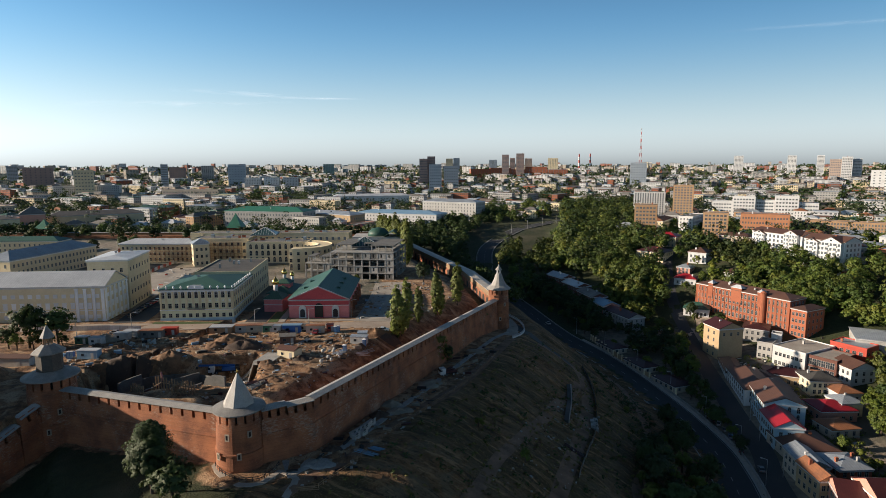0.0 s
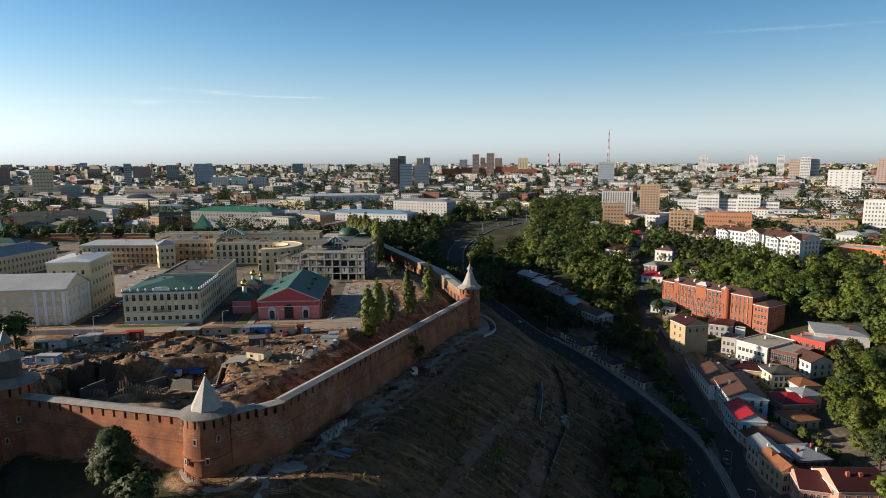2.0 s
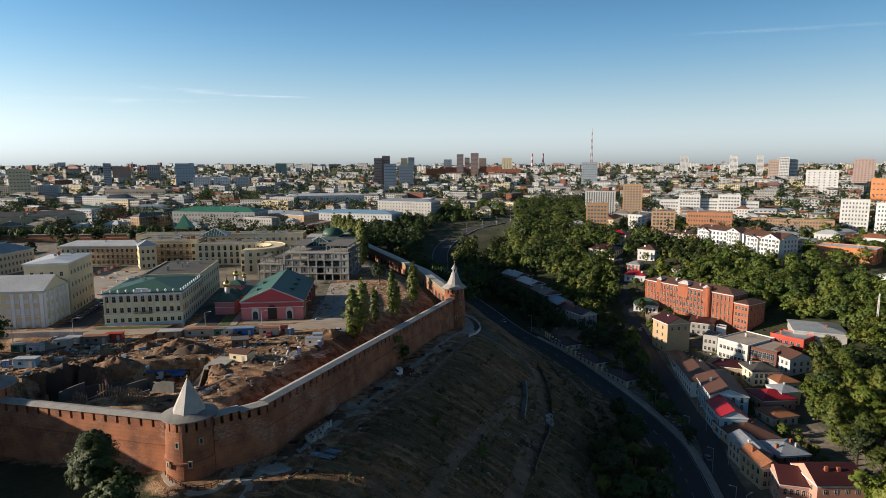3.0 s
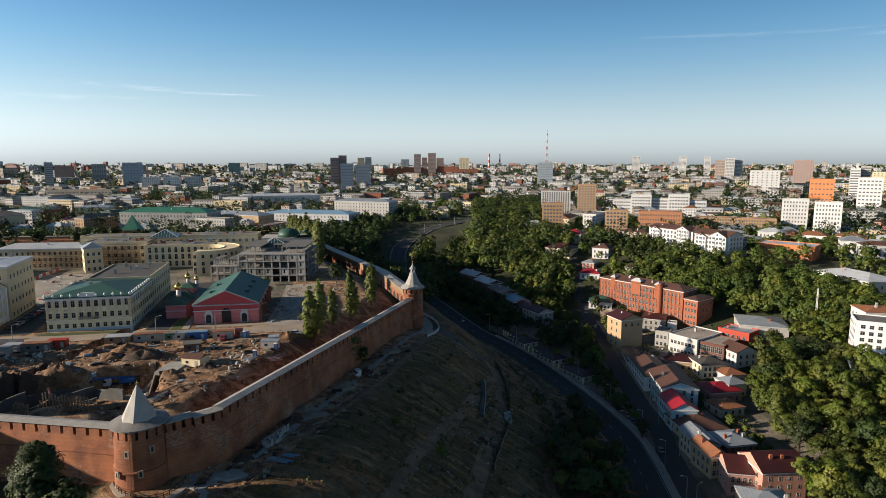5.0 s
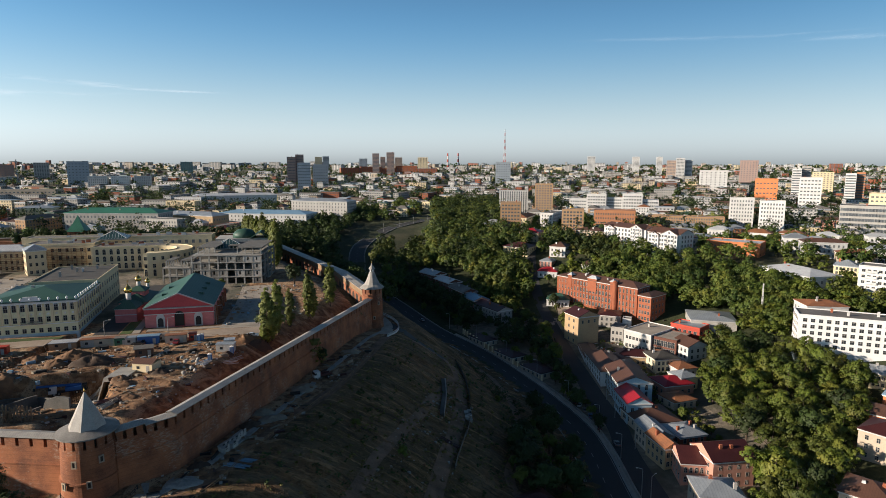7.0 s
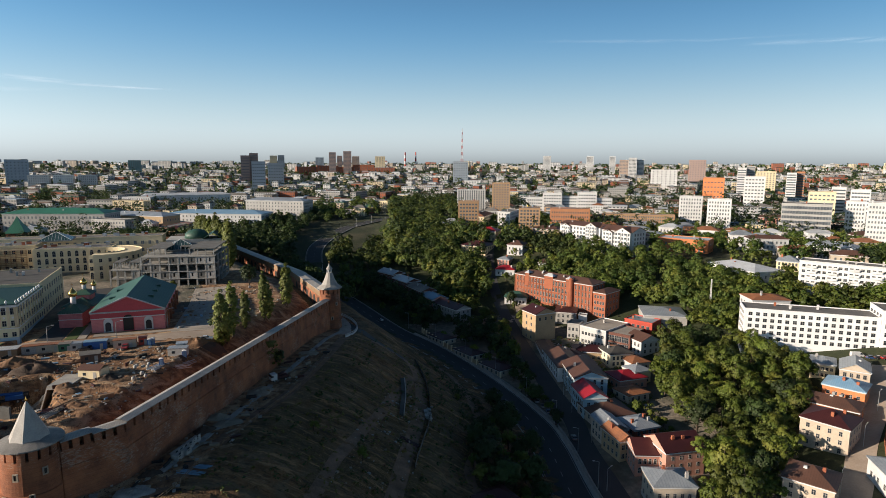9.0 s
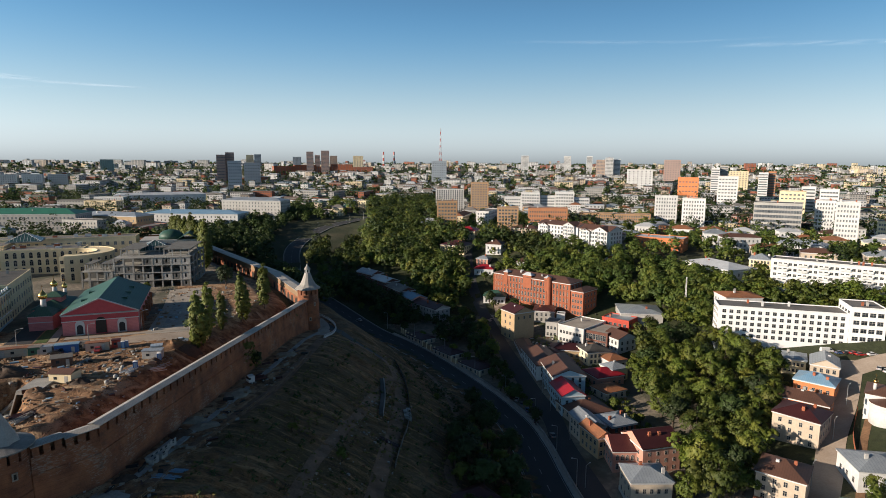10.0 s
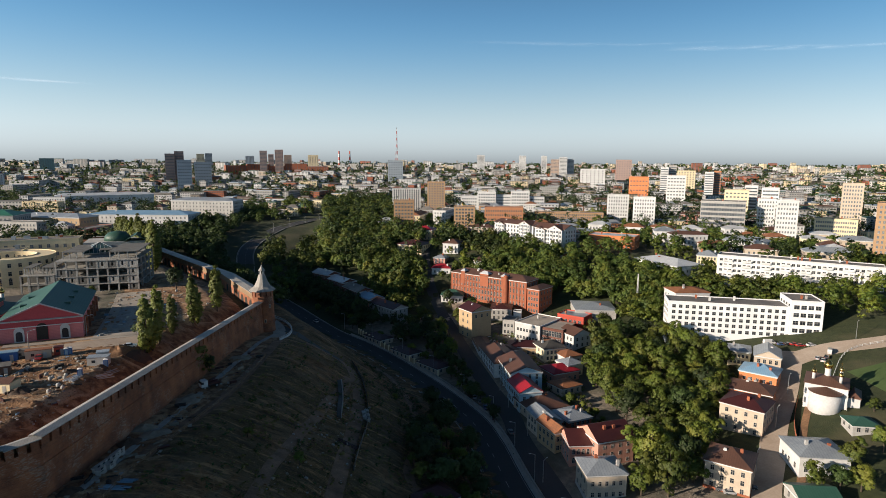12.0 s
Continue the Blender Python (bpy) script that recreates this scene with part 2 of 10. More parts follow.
M["mark"] = mat("road_paint", (0.34, 0.34, 0.33), (0.16, 0.16, 0.16), size=0.6, vary=0)
M["soil"] = mat("dug_soil", (0.25, 0.14, 0.072), (0.095, 0.052, 0.029), size=1.6, fine=7, bump=0.9)
M["soil_dark"] = mat("dark_soil", (0.055, 0.037, 0.027), (0.085, 0.055, 0.038), size=1.2, fine=8, bump=0.9)
M["lawn"] = mat("lawn", (0.075, 0.105, 0.025), (0.05, 0.08, 0.02), size=2, fine=14, bump=0.5)
M["field"] = mat("meadow", (0.065, 0.10, 0.028), (0.045, 0.075, 0.02), size=5, fine=20, bump=0.5)
M["concrete"] = mat("concrete", (0.37, 0.36, 0.34), (0.22, 0.215, 0.20), size=1.2, bump=0.3)
M["white"] = mat("white_paint", (0.62, 0.62, 0.62), (0.48, 0.48, 0.48), size=2.5, rough=0.75)
M["trim"] = mat("fresh_white_trim", (0.82, 0.82, 0.82), (0.70, 0.70, 0.71), size=2.5, rough=0.7)
M["cream"] = mat("cream_plaster", (0.70, 0.59, 0.39), (0.58, 0.48, 0.31), size=2, bump=0.15)
M["yellow"] = mat("yellow_plaster", (0.78, 0.67, 0.45), (0.68, 0.58, 0.38), size=2, bump=0.15)
M["ochre"] = mat("ochre_plaster", (0.44, 0.32, 0.19), (0.35, 0.25, 0.15), size=2, bump=0.15)
M["lime"] = mat("pale_green_plaster", (0.74, 0.70, 0.48), (0.64, 0.60, 0.40), size=2, bump=0.15)
M["pink"] = mat("pink_plaster", (0.58, 0.30, 0.23), (0.48, 0.24, 0.18), size=2, bump=0.15)
M["rose"] = mat("raspberry_plaster", (0.46, 0.075, 0.085), (0.38, 0.06, 0.07), size=2, bump=0.15)
M["rose_brick"] = mat("raspberry_brick", (0.66, 0.23, 0.23), (0.55, 0.18, 0.18), size=0.7, bump=0.3, stripe=("Z", 0.5, 0.3))
M["sky_blue"] = mat("pale_blue_plaster", (0.42, 0.55, 0.62), (0.34, 0.46, 0.54), size=2, bump=0.15)
M["grey"] = mat("grey_plaster", (0.42, 0.41, 0.39), (0.31, 0.30, 0.29), size=2, bump=0.2)
M["beige"] = mat("beige_plaster", (0.50, 0.42, 0.33), (0.40, 0.33, 0.26), size=2, bump=0.2)
M["brick_red"] = mat("red_brick", (0.36, 0.115, 0.055), (0.26, 0.082, 0.042), size=1.2, bump=0.3, stripe=("Z", 0.6, 0.15))
M["brick_tan"] = mat("tan_brick", (0.43, 0.27, 0.15), (0.35, 0.22, 0.125), size=1.5, bump=0.2, stripe=("Z", 0.6, 0.1))
M["brick_orange"] = mat("orange_brick", (0.42, 0.19, 0.095), (0.34, 0.15, 0.075), size=1.5, bump=0.2)
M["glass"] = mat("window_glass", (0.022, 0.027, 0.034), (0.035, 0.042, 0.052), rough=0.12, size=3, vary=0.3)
# far panes: sky reflection and distance put in as a paler base colour
M["glass_far"] = mat("window_glass_paled_far", (0.075, 0.085, 0.10), (0.14, 0.155, 0.17), rough=0.2, size=3, vary=0.3)
M["sash"] = mat("window_frame", (0.42, 0.40, 0.37), (0.3, 0.29, 0.27), size=1)
M["glass"].node_tree.nodes["Principled BSDF"].inputs["Specular IOR Level"].default_value = 0.22
# near-black stand-in for the shade inside slits, niches and doorways
M["dark"] = mat("opening_shade", (0.02, 0.018, 0.016), (0.03, 0.026, 0.022))
M["skylight"] = mat("greenish_glazing", (0.045, 0.10, 0.10), (0.09, 0.16, 0.16), rough=0.15, metal=0.3, size=2)
M["gold"] = mat("gilding", (0.80, 0.52, 0.16), (0.7, 0.43, 0.12), rough=0.22, metal=1.0)
M["steel"] = mat("galvanised_steel", (0.45, 0.46, 0.47), (0.33, 0.34, 0.35), rough=0.45, metal=0.7)
M["wood"] = mat("raw_timber", (0.30, 0.20, 0.115), (0.2, 0.13, 0.08), size=0.6, bump=0.3)
M["rubber"] = mat("rubber", (0.018, 0.018, 0.019), (0.03, 0.03, 0.03))
M["bark"] = mat("bark", (0.09, 0.065, 0.045), (0.05, 0.038, 0.028), size=0.3, bump=0.8)
M["blue_paint"] = mat("blue_paint", (0.03, 0.12, 0.36), (0.025, 0.095, 0.3), rough=0.45)
M["red_paint"] = mat("red_paint", (0.45, 0.05, 0.025), (0.36, 0.04, 0.02), rough=0.5)
M["green_paint"] = mat("green_paint", (0.03, 0.13, 0.08), (0.025, 0.1, 0.06), rough=0.5)
M["bag"] = mat("white_sacking", (0.42, 0.42, 0.40), (0.3, 0.3, 0.28), size=0.6, bump=0.4)
# skyline green, greyed to carry the distance haze
M["far_green"] = mat("hazed_green_cladding", (0.17, 0.27, 0.25), (0.13, 0.21, 0.20), size=4, rough=0.5)
M["tin_emerald"] = mat("emerald_tin", (0.035, 0.17, 0.105), (0.03, 0.13, 0.085), rough=0.5, size=3, stripe=("X", 0.8, 0.25))
M["orange"] = mat("orange_plaster", (0.62, 0.22, 0.085), (0.52, 0.18, 0.07), size=2, bump=0.15)
# skyline claddings: distance haze is put into these three colours
M["far_brown"] = mat("hazed_brown_cladding", (0.33, 0.235, 0.205), (0.27, 0.195, 0.175), size=4)
M["far_tan"] = mat("hazed_tan_cladding", (0.36, 0.27, 0.21), (0.3, 0.22, 0.18), size=4)
M["far_blue"] = mat("hazed_blue_cladding", (0.33, 0.38, 0.43), (0.27, 0.31, 0.36), size=4, rough=0.5)
M["bitumen"] = mat("dark_bitumen", (0.045, 0.044, 0.043), (0.085, 0.08, 0.075), size=1.5, bump=0.2)
M["brick_dark"] = mat("dark_red_brick", (0.15, 0.06, 0.042), (0.10, 0.042, 0.032), size=1.0, bump=0.3, stripe=("Z", 0.6, 0.15))
M["track"] = mat("trodden_earth", (0.27, 0.160, 0.10), (0.11, 0.066, 0.04), size=1.2, fine=9, bump=0.7)
# yard paving darkened: shade of trees and hill put into the colour
M["yard"] = mat("shade_darkened_yard", (0.085, 0.078, 0.066), (0.13, 0.115, 0.095), size=2.0, fine=10, bump=0.4)
M["gravel"] = mat("pale_gravel", (0.33, 0.285, 0.22), (0.21, 0.18, 0.14), size=0.6, bump=0.7)


def leaf_mat(name, a, b, c):
    """Leaves: three greens by clump, thin and slightly glossy."""
    m = bpy.data.materials.new(name)
    m.use_nodes = True
    nt = m.node_tree
    N, L = nt.nodes.new, nt.links.new
    bsdf = nt.nodes["Principled BSDF"]
    bsdf.inputs["Roughness"].default_value = 0.65
    geo, info = N("ShaderNodeNewGeometry"), N("ShaderNodeObjectInfo")
    n1 = N("ShaderNodeTexNoise")
    n1.inputs["Scale"].default_value, n1.inputs["Detail"].default_value = 0.11, 3
    L(geo.outputs["Position"], n1.inputs["Vector"])
    m1, m2 = N("ShaderNodeMix"), N("ShaderNodeMix")
    for k in (m1, m2):
        k.data_type = "RGBA"
    m1.inputs["A"].default_value, m1.inputs["B"].default_value, m2.inputs["B"].default_value = (*a, 1), (*b, 1), (*c, 1)
    L(geo.outputs["Random Per Island"], m1.inputs["Factor"])
    ramp = N("ShaderNodeMapRange")
    ramp.inputs["From Min"].default_value, ramp.inputs["From Max"].default_value = 0.48, 0.72
    L(n1.outputs["Fac"], ramp.inputs["Value"])
    L(m1.outputs["Result"], m2.inputs["A"])
    L(ramp.outputs[0], m2.inputs["Factor"])
    hsv, mr, mt, both = N("ShaderNodeHueSaturation"), N("ShaderNodeMapRange"), N("ShaderNodeMapRange"), N("ShaderNodeMath")
    mr.inputs["To Min"].default_value, mr.inputs["To Max"].default_value = 0.62, 1.38
    L(info.outputs["Random"], mr.inputs["Value"])
    tone = N("ShaderNodeAttribute")               # one tree of a wood differs from the next
    tone.attribute_name = "tone"
    mt.inputs["To Min"].default_value, mt.inputs["To Max"].default_value = 0.55, 1.45
    L(tone.outputs["Fac"], mt.inputs["Value"])
    both.operation = "MULTIPLY"
    L(mr.outputs[0], both.inputs[0])
    L(mt.outputs[0], both.inputs[1])
    L(both.outputs[0], hsv.inputs["Value"])
    hue = N("ShaderNodeMapRange")
    hue.inputs["To Min"].default_value, hue.inputs["To Max"].default_value = 0.525, 0.475
    L(tone.outputs["Fac"], hue.inputs["Value"])
    L(hue.outputs[0], hsv.inputs["Hue"])
    L(m2.outputs["Result"], hsv.inputs["Color"])
    L(hsv.outputs["Color"], bsdf.inputs["Base Color"])
    tr, mx, out = N("ShaderNodeBsdfTranslucent"), N("ShaderNodeMixShader"), nt.nodes["Material Output"]
    L(hsv.outputs["Color"], tr.inputs["Color"])
    mx.inputs[0].default_value = 0.25
    L(bsdf.outputs[0], mx.inputs[1])
    L(tr.outputs[0], mx.inputs[2])
    L(mx.outputs[0], out.inputs["Surface"])
    return m


M["leaf"] = leaf_mat("green_leaves", (0.066, 0.100, 0.012), (0.118, 0.152, 0.016), (0.165, 0.168, 0.024))
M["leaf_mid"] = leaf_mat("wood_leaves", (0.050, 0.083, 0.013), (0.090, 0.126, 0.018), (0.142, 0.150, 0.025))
# dark green leaves; part of the depth is shade put into the colour
M["leaf_dark"] = leaf_mat("dark_and_shaded_leaves", (0.030, 0.054, 0.011), (0.048, 0.078, 0.015), (0.046, 0.072, 0.015))
M["leaf_pop"] = leaf_mat("poplar_leaves", (0.09, 0.115, 0.02), (0.15, 0.17, 0.03), (0.13, 0.145, 0.03))
M["leaf_dry"] = leaf_mat("yellowing_leaves", (0.12, 0.115, 0.022), (0.15, 0.13, 0.03), (0.11, 0.10, 0.025))


# ---- mesh building ----
class Shape:
    """Collects faces of one mesh."""

    def __init__(self):
        self.v, self.f, self.m = [], [], []

    def face(self, pts, slot=0):
        n = len(self.v)
        self.v.extend(tuple(p) for p in pts)
        self.f.append(tuple(range(n, n + len(pts))))
        self.m.append(slot)

    def box(self, x0, x1, y0, y1, z0, z1, slot=0):
        n = len(self.v)
        self.v += [(x0, y0, z0), (x1, y0, z0), (x1, y1, z0), (x0, y1, z0), (x0, y0, z1), (x1, y0, z1), (x1, y1, z1), (x0, y1, z1)]
        for q in ((0, 3, 2, 1), (4, 5, 6, 7), (0, 1, 5, 4), (1, 2, 6, 5), (2, 3, 7, 6), (3, 0, 4, 7)):
            self.f.append(tuple(n + i for i in q))
            self.m.append(slot)
        return self

    def obox(self, c, u, hw, hd, z0, z1, slot=0):
        """A box round c = (x, y), long axis u (unit xy), half sizes hw along u and hd across."""
        n = len(self.v)
        w = (-u[1], u[0])
        pts = [(c[0] + a * hw * u[0] + b * hd * w[0], c[1] + a * hw * u[1] + b * hd * w[1]) for a, b in ((-1, -1), (1, -1), (1, 1), (-1, 1))]
        self.v += [(*p, z0) for p in pts] + [(*p, z1) for p in pts]
        for q in ((0, 3, 2, 1), (4, 5, 6, 7), (0, 1, 5, 4), (1, 2, 6, 5), (2, 3, 7, 6), (3, 0, 4, 7)):
            self.f.append(tuple(n + i for i in q))
            self.m.append(slot)
        return self

    def beam(self, a, b, r, slot=0):
        """A square bar from a to b."""
        a, b = Vector(a), Vector(b)
        d = (b - a).normalized()
        u = d.cross(Vector((0, 0, 1)) if abs(d.z) < 0.9 else Vector((1, 0, 0))).normalized() * r
        w = d.cross(u).normalized() * r
        n = len(self.v)
        self.v += [tuple(p + s * u + t * w) for p in (a, b) for s, t in ((-1, -1), (1, -1), (1, 1), (-1, 1))]
        for q in ((0, 3, 2, 1), (4, 5, 6, 7), (0, 1, 5, 4), (1, 2, 6, 5), (2, 3, 7, 6), (3, 0, 4, 7)):
            self.f.append(tuple(n + i for i in q))
            self.m.append(slot)
        return self

    def turned(self, prof, n=24, slot=0, cx=0.0, cy=0.0, squash=1.0, turn=0.0):
        """A surface of revolution from (radius, z) pairs, closed where the radius is 0."""
        base = len(self.v)
        for r, z in prof:
            for i in range(n):
                a = 2 * math.pi * i / n + turn
                self.v.append((cx + r * math.cos(a), cy + r * squash * math.sin(a), z))
        for k in range(len(prof) - 1):
            for i in range(n):
                j = (i + 1) % n
                self.f.append((base + k * n + i, base + k * n + j, base + (k + 1) * n + j, base + (k + 1) * n + i))
                self.m.append(slot)
        self.f.append(tuple(base + i for i in reversed(range(n))))
        self.f.append(tuple(base + (len(prof) - 1) * n + i for i in range(n)))
        self.m += [slot, slot]
        return self

    def hip(self, x0, x1, y0, y1, z, rise, t=0.25, slot=0, gable=False, along_y=None):
        """A hipped or gabled roof with thickness over a rectangle."""
        w, d = x1 - x0, y1 - y0
        if along_y is None:
            along_y = d > w
        c = (w if along_y else d) / 2
        e = 0.0 if gable else min(c, (d if along_y else w) / 2 - 0.05)
        if along_y:
            r = [((x0 + x1) / 2, y0 + e), ((x0 + x1) / 2, y1 - e)]
        else:
            r = [(x0 + e, (y0 + y1) / 2), (x1 - e, (y0 + y1) / 2)]
        n = len(self.v)
        for dz in (t, 0):
            self.v += [(x0, y0, z + dz), (x1, y0, z + dz), (x1, y1, z + dz), (x0, y1, z + dz), (*r[0], z + rise + dz), (*r[1], z + rise + dz)]
        top = ((0, 1, 4), (1, 2, 5, 4), (2, 3, 5), (3, 0, 4, 5)) if along_y else ((0, 1, 5, 4), (1, 2, 5), (2, 3, 4, 5), (3, 0, 4))
        ends = [q for q in top if len(q) == 3] if gable else []
        top = [q for q in top if q not in ends]
        for a, b, r2 in ends:                     # open gable ends: only the roof's edge shows
            for i, j in ((a, r2), (r2, b)):
                self.f.append((n + 6 + i, n + 6 + j, n + j, n + i))
                self.m.append(slot)
        for q in top:
            self.f.append(tuple(n + i for i in q))
            self.m.append(slot)
        for q in top:
            self.f.append(tuple(n + 6 + i for i in reversed(q)))
            self.m.append(slot)
        for i in range(4):
            j = (i + 1) % 4
            if any({i, j} == {e[0], e[1]} for e in ends):
                continue
            self.f.append((n + 6 + i, n + 6 + j, n + j, n + i))
            self.m.append(slot)
        return self

    def weld(self):
        """Joins vertices that lie in one place."""
        at, new_v, to = {}, [], []
        for p in self.v:
            k = (round(p[0], 3), round(p[1], 3), round(p[2], 3))
            if k not in at:
                at[k] = len(new_v)
                new_v.append(p)
            to.append(at[k])
        self.v, self.f = new_v, [tuple(to[i] for i in f) for f in self.f]
        return self

    def mesh(self, name, mats, flat=True):
        me = bpy.data.meshes.new(name)
        me.from_pydata(self.v, [], self.f)
        for k in mats:
            me.materials.append(M[k] if isinstance(k, str) else k)
        if len(mats) > 1:
            me.polygons.foreach_set("material_index", self.m)
        if not flat:
            me.polygons.foreach_set("use_smooth", [True] * len(self.f))
        me.update()
        return me


def thing(name, x, y, z, rz=0.0, label="", category="", group="", kind=""):
    """An Empty at the base of a thing."""
    ob = new(name)
    ob.matrix_basis = pose(x, y, z, 0, 0, rz)
    ob.empty_display_size = 0.5
    return tagged(ob, label, category, group, kind)


def part(name, shape, mats, parent=None, label="", flat=True, at=None):
    """One mesh object under a thing or a part."""
    mats = [mats] if isinstance(mats, str) else mats
    ob = new(name, shape if isinstance(shape, bpy.types.Mesh) else shape.mesh(name, mats, flat))
    if parent:
        ob.parent = parent
    if at is not None:
        ob.matrix_basis = at
    if label:
        ob["label"] = label
    return ob


def solo(name, shape, mats, label, category, x=0, y=0, z=0, rz=0, group="", kind="", flat=True):
    """A thing of one mesh."""
    ob = part(name, shape, mats, None, "", flat, pose(x, y, z, 0, 0, rz))
    return tagged(ob, label, category, group, kind)
# ---- ground ----
def graded(fine0, fine1, step, lo, hi, grow=1.22):
    mid = list(np.arange(fine0, fine1 + 0.01, step))
    up, dn, s = [], [], step
    p = mid[-1]
    while p < hi:
        s *= grow
        p += s
        up.append(min(p, hi))
    s, p = step, mid[0]
    while p > lo:
        s *= grow
        p -= s
        dn.append(max(p, lo))
    return np.array(dn[::-1] + mid + up)


def soil_share(x, y):
    """Where the earth is bare: the building site, the ledge at the wall's foot and the works track."""
    wd, ws, _ = along(WALL, x, y)
    dw = wd * ws
    site = smooth((6 - dw) / 4) * smooth((246 - y) / 12) * smooth((y - 100) / 30) * smooth((x + 210) / 30)
    site = np.maximum(site, smooth((-4 - dw) / 6) * smooth((dw + 55) / 10) * smooth((360 - y) / 40) * smooth((y - 200) / 10))
    ledge = smooth((dw + 1) / 3) * smooth((15 - dw) / 5) * smooth((300 - y) / 20) * smooth((x + 62) / 12) * 0.8
    return np.clip(np.maximum(site, ledge), 0, 1)


def dry_share(x, y):
    """Dry grass and raw earth of the fortress slope; elsewhere green."""
    rd, rs, _ = along(ROAD, x, y)
    wd, ws, _ = along(WALL, x, y)
    return smooth(wd * ws / 4) * smooth(-rd * rs / 8) * smooth((360 - y) / 60) * smooth((x + 55) / 25)


def paved_share(x, y):
    """Trodden and paved ground: the fortress yards, the street of houses, the town."""
    wd, ws, _ = along(WALL, x, y)
    yards = smooth((-wd * ws - 4) / 6) * smooth((y - 222) / 6) * smooth((-wd * ws) / 8)
    rd, rs, _ = along(ROAD, x, y)
    dv = rd * rs
    houses = smooth((dv - 8) / 4) * smooth((92 - dv) / 25) * smooth((y - 90) / 30) * smooth((345 - y) / 20)
    town = 0.48 * smooth((np.hypot(x, y) - 600) / 120) * smooth((rd - 70) / 60)
    return np.clip(np.maximum(np.maximum(yards, houses), town), 0, 1)


def ground_material():
    m = bpy.data.materials.new("earth_and_grass")
    m.use_nodes = True
    nt = m.node_tree
    N, L = nt.nodes.new, nt.links.new
    bsdf = nt.nodes["Principled BSDF"]
    bsdf.inputs["Roughness"].default_value = 0.95
    geo = N("ShaderNodeNewGeometry")
    noises = []
    for s, det in ((0.045, 5), (0.5, 6), (2.5, 3)):
        n = N("ShaderNodeTexNoise")
        n.inputs["Scale"].default_value, n.inputs["Detail"].default_value = s, det
        L(geo.outputs["Position"], n.inputs["Vector"])
        noises.append(n.outputs["Fac"])

    def blend(fac, a, b):
        k = N("ShaderNodeMix")
        k.data_type = "RGBA"
        for sock, v in (("A", a), ("B", b)):
            if isinstance(v, tuple):
                k.inputs[sock].default_value = (*v, 1)
            else:
                L(v, k.inputs[sock])
        L(fac, k.inputs["Factor"])
        return k.outputs["Result"]

    def spread(fac, lo, hi):
        r = N("ShaderNodeMapRange")
        r.inputs["From Min"].default_value, r.inputs["From Max"].default_value = lo, hi
        L(fac, r.inputs["Value"])
        return r.outputs[0]

    green = blend(spread(noises[1], 0.35, 0.7), (0.020, 0.030, 0.008), (0.038, 0.046, 0.014))
    green = blend(spread(noises[0], 0.5, 0.75), green, (0.085, 0.075, 0.04))
    dry = blend(spread(noises[1], 0.35, 0.7), (0.105, 0.050, 0.016), (0.24, 0.122, 0.050))
    patch = N("ShaderNodeTexNoise")
    patch.inputs["Scale"].default_value, patch.inputs["Detail"].default_value, patch.inputs["Distortion"].default_value = 0.13, 6, 1.2
    L(geo.outputs["Position"], patch.inputs["Vector"])
    dry = blend(spread(patch.outputs["Fac"], 0.44, 0.60), dry, (0.15, 0.098, 0.05))
    dry = blend(spread(noises[0], 0.45, 0.60), dry, (0.085, 0.055, 0.018))
    dry = blend(spread(noises[2], 0.58, 0.75), dry, (0.19, 0.14, 0.08))
    turn, stretch, rill = N("ShaderNodeVectorRotate"), N("ShaderNodeMapping"), N("ShaderNodeTexNoise")
    turn.rotation_type = "Z_AXIS"
    turn.inputs["Angle"].default_value = radians(24)
    stretch.inputs["Scale"].default_value = (0.085, 0.55, 0.1)
    rill.inputs["Scale"].default_value, rill.inputs["Detail"].default_value, rill.inputs["Roughness"].default_value, rill.inputs["Distortion"].default_value = 1.0, 8, 0.68, 0.5
    L(geo.outputs["Position"], turn.inputs["Vector"])
    L(turn.outputs[0], stretch.inputs["Vector"])
    L(stretch.outputs[0], rill.inputs["Vector"])
    # rill streaks: light and shade of the eroded ridges put into the colour
    dry = blend(spread(rill.outputs["Fac"], 0.53, 0.62), dry, (0.30, 0.175, 0.08))
    dry = blend(spread(rill.outputs["Fac"], 0.46, 0.37), dry, (0.05, 0.029, 0.012))
    tuft = N("ShaderNodeTexNoise")
    tuft.inputs["Scale"].default_value, tuft.inputs["Detail"].default_value, tuft.inputs["Roughness"].default_value = 1.1, 6, 0.75
    L(geo.outputs["Position"], tuft.inputs["Vector"])
    dry = blend(spread(tuft.outputs["Fac"], 0.56, 0.64), dry, (0.045, 0.036, 0.014))
    dry = blend(spread(tuft.outputs["Fac"], 0.42, 0.34), dry, (0.27, 0.17, 0.085))
    soil = blend(spread(noises[1], 0.35, 0.68), (0.105, 0.050, 0.024), (0.36, 0.20, 0.098))
    soil = blend(spread(patch.outputs["Fac"], 0.5, 0.62), soil, (0.44, 0.30, 0.18))
    soil = blend(spread(noises[2], 0.55, 0.72), soil, (0.07, 0.045, 0.03))
    shares = []
    for key in ("dry", "soil", "paved"):
        at = N("ShaderNodeAttribute")
        at.attribute_name = key
        add = N("ShaderNodeMath")
        add.operation = "MULTIPLY_ADD"
        L(noises[1], add.inputs[0])
        add.inputs[1].default_value = 0.7
        L(at.outputs["Fac"], add.inputs[2])
        shares.append(spread(add.outputs[0], 0.72, 0.98))
    worn = blend(spread(noises[1], 0.35, 0.7), (0.16, 0.138, 0.11), (0.29, 0.245, 0.19))
    worn = blend(spread(noises[0], 0.45, 0.6), worn, (0.085, 0.085, 0.06))
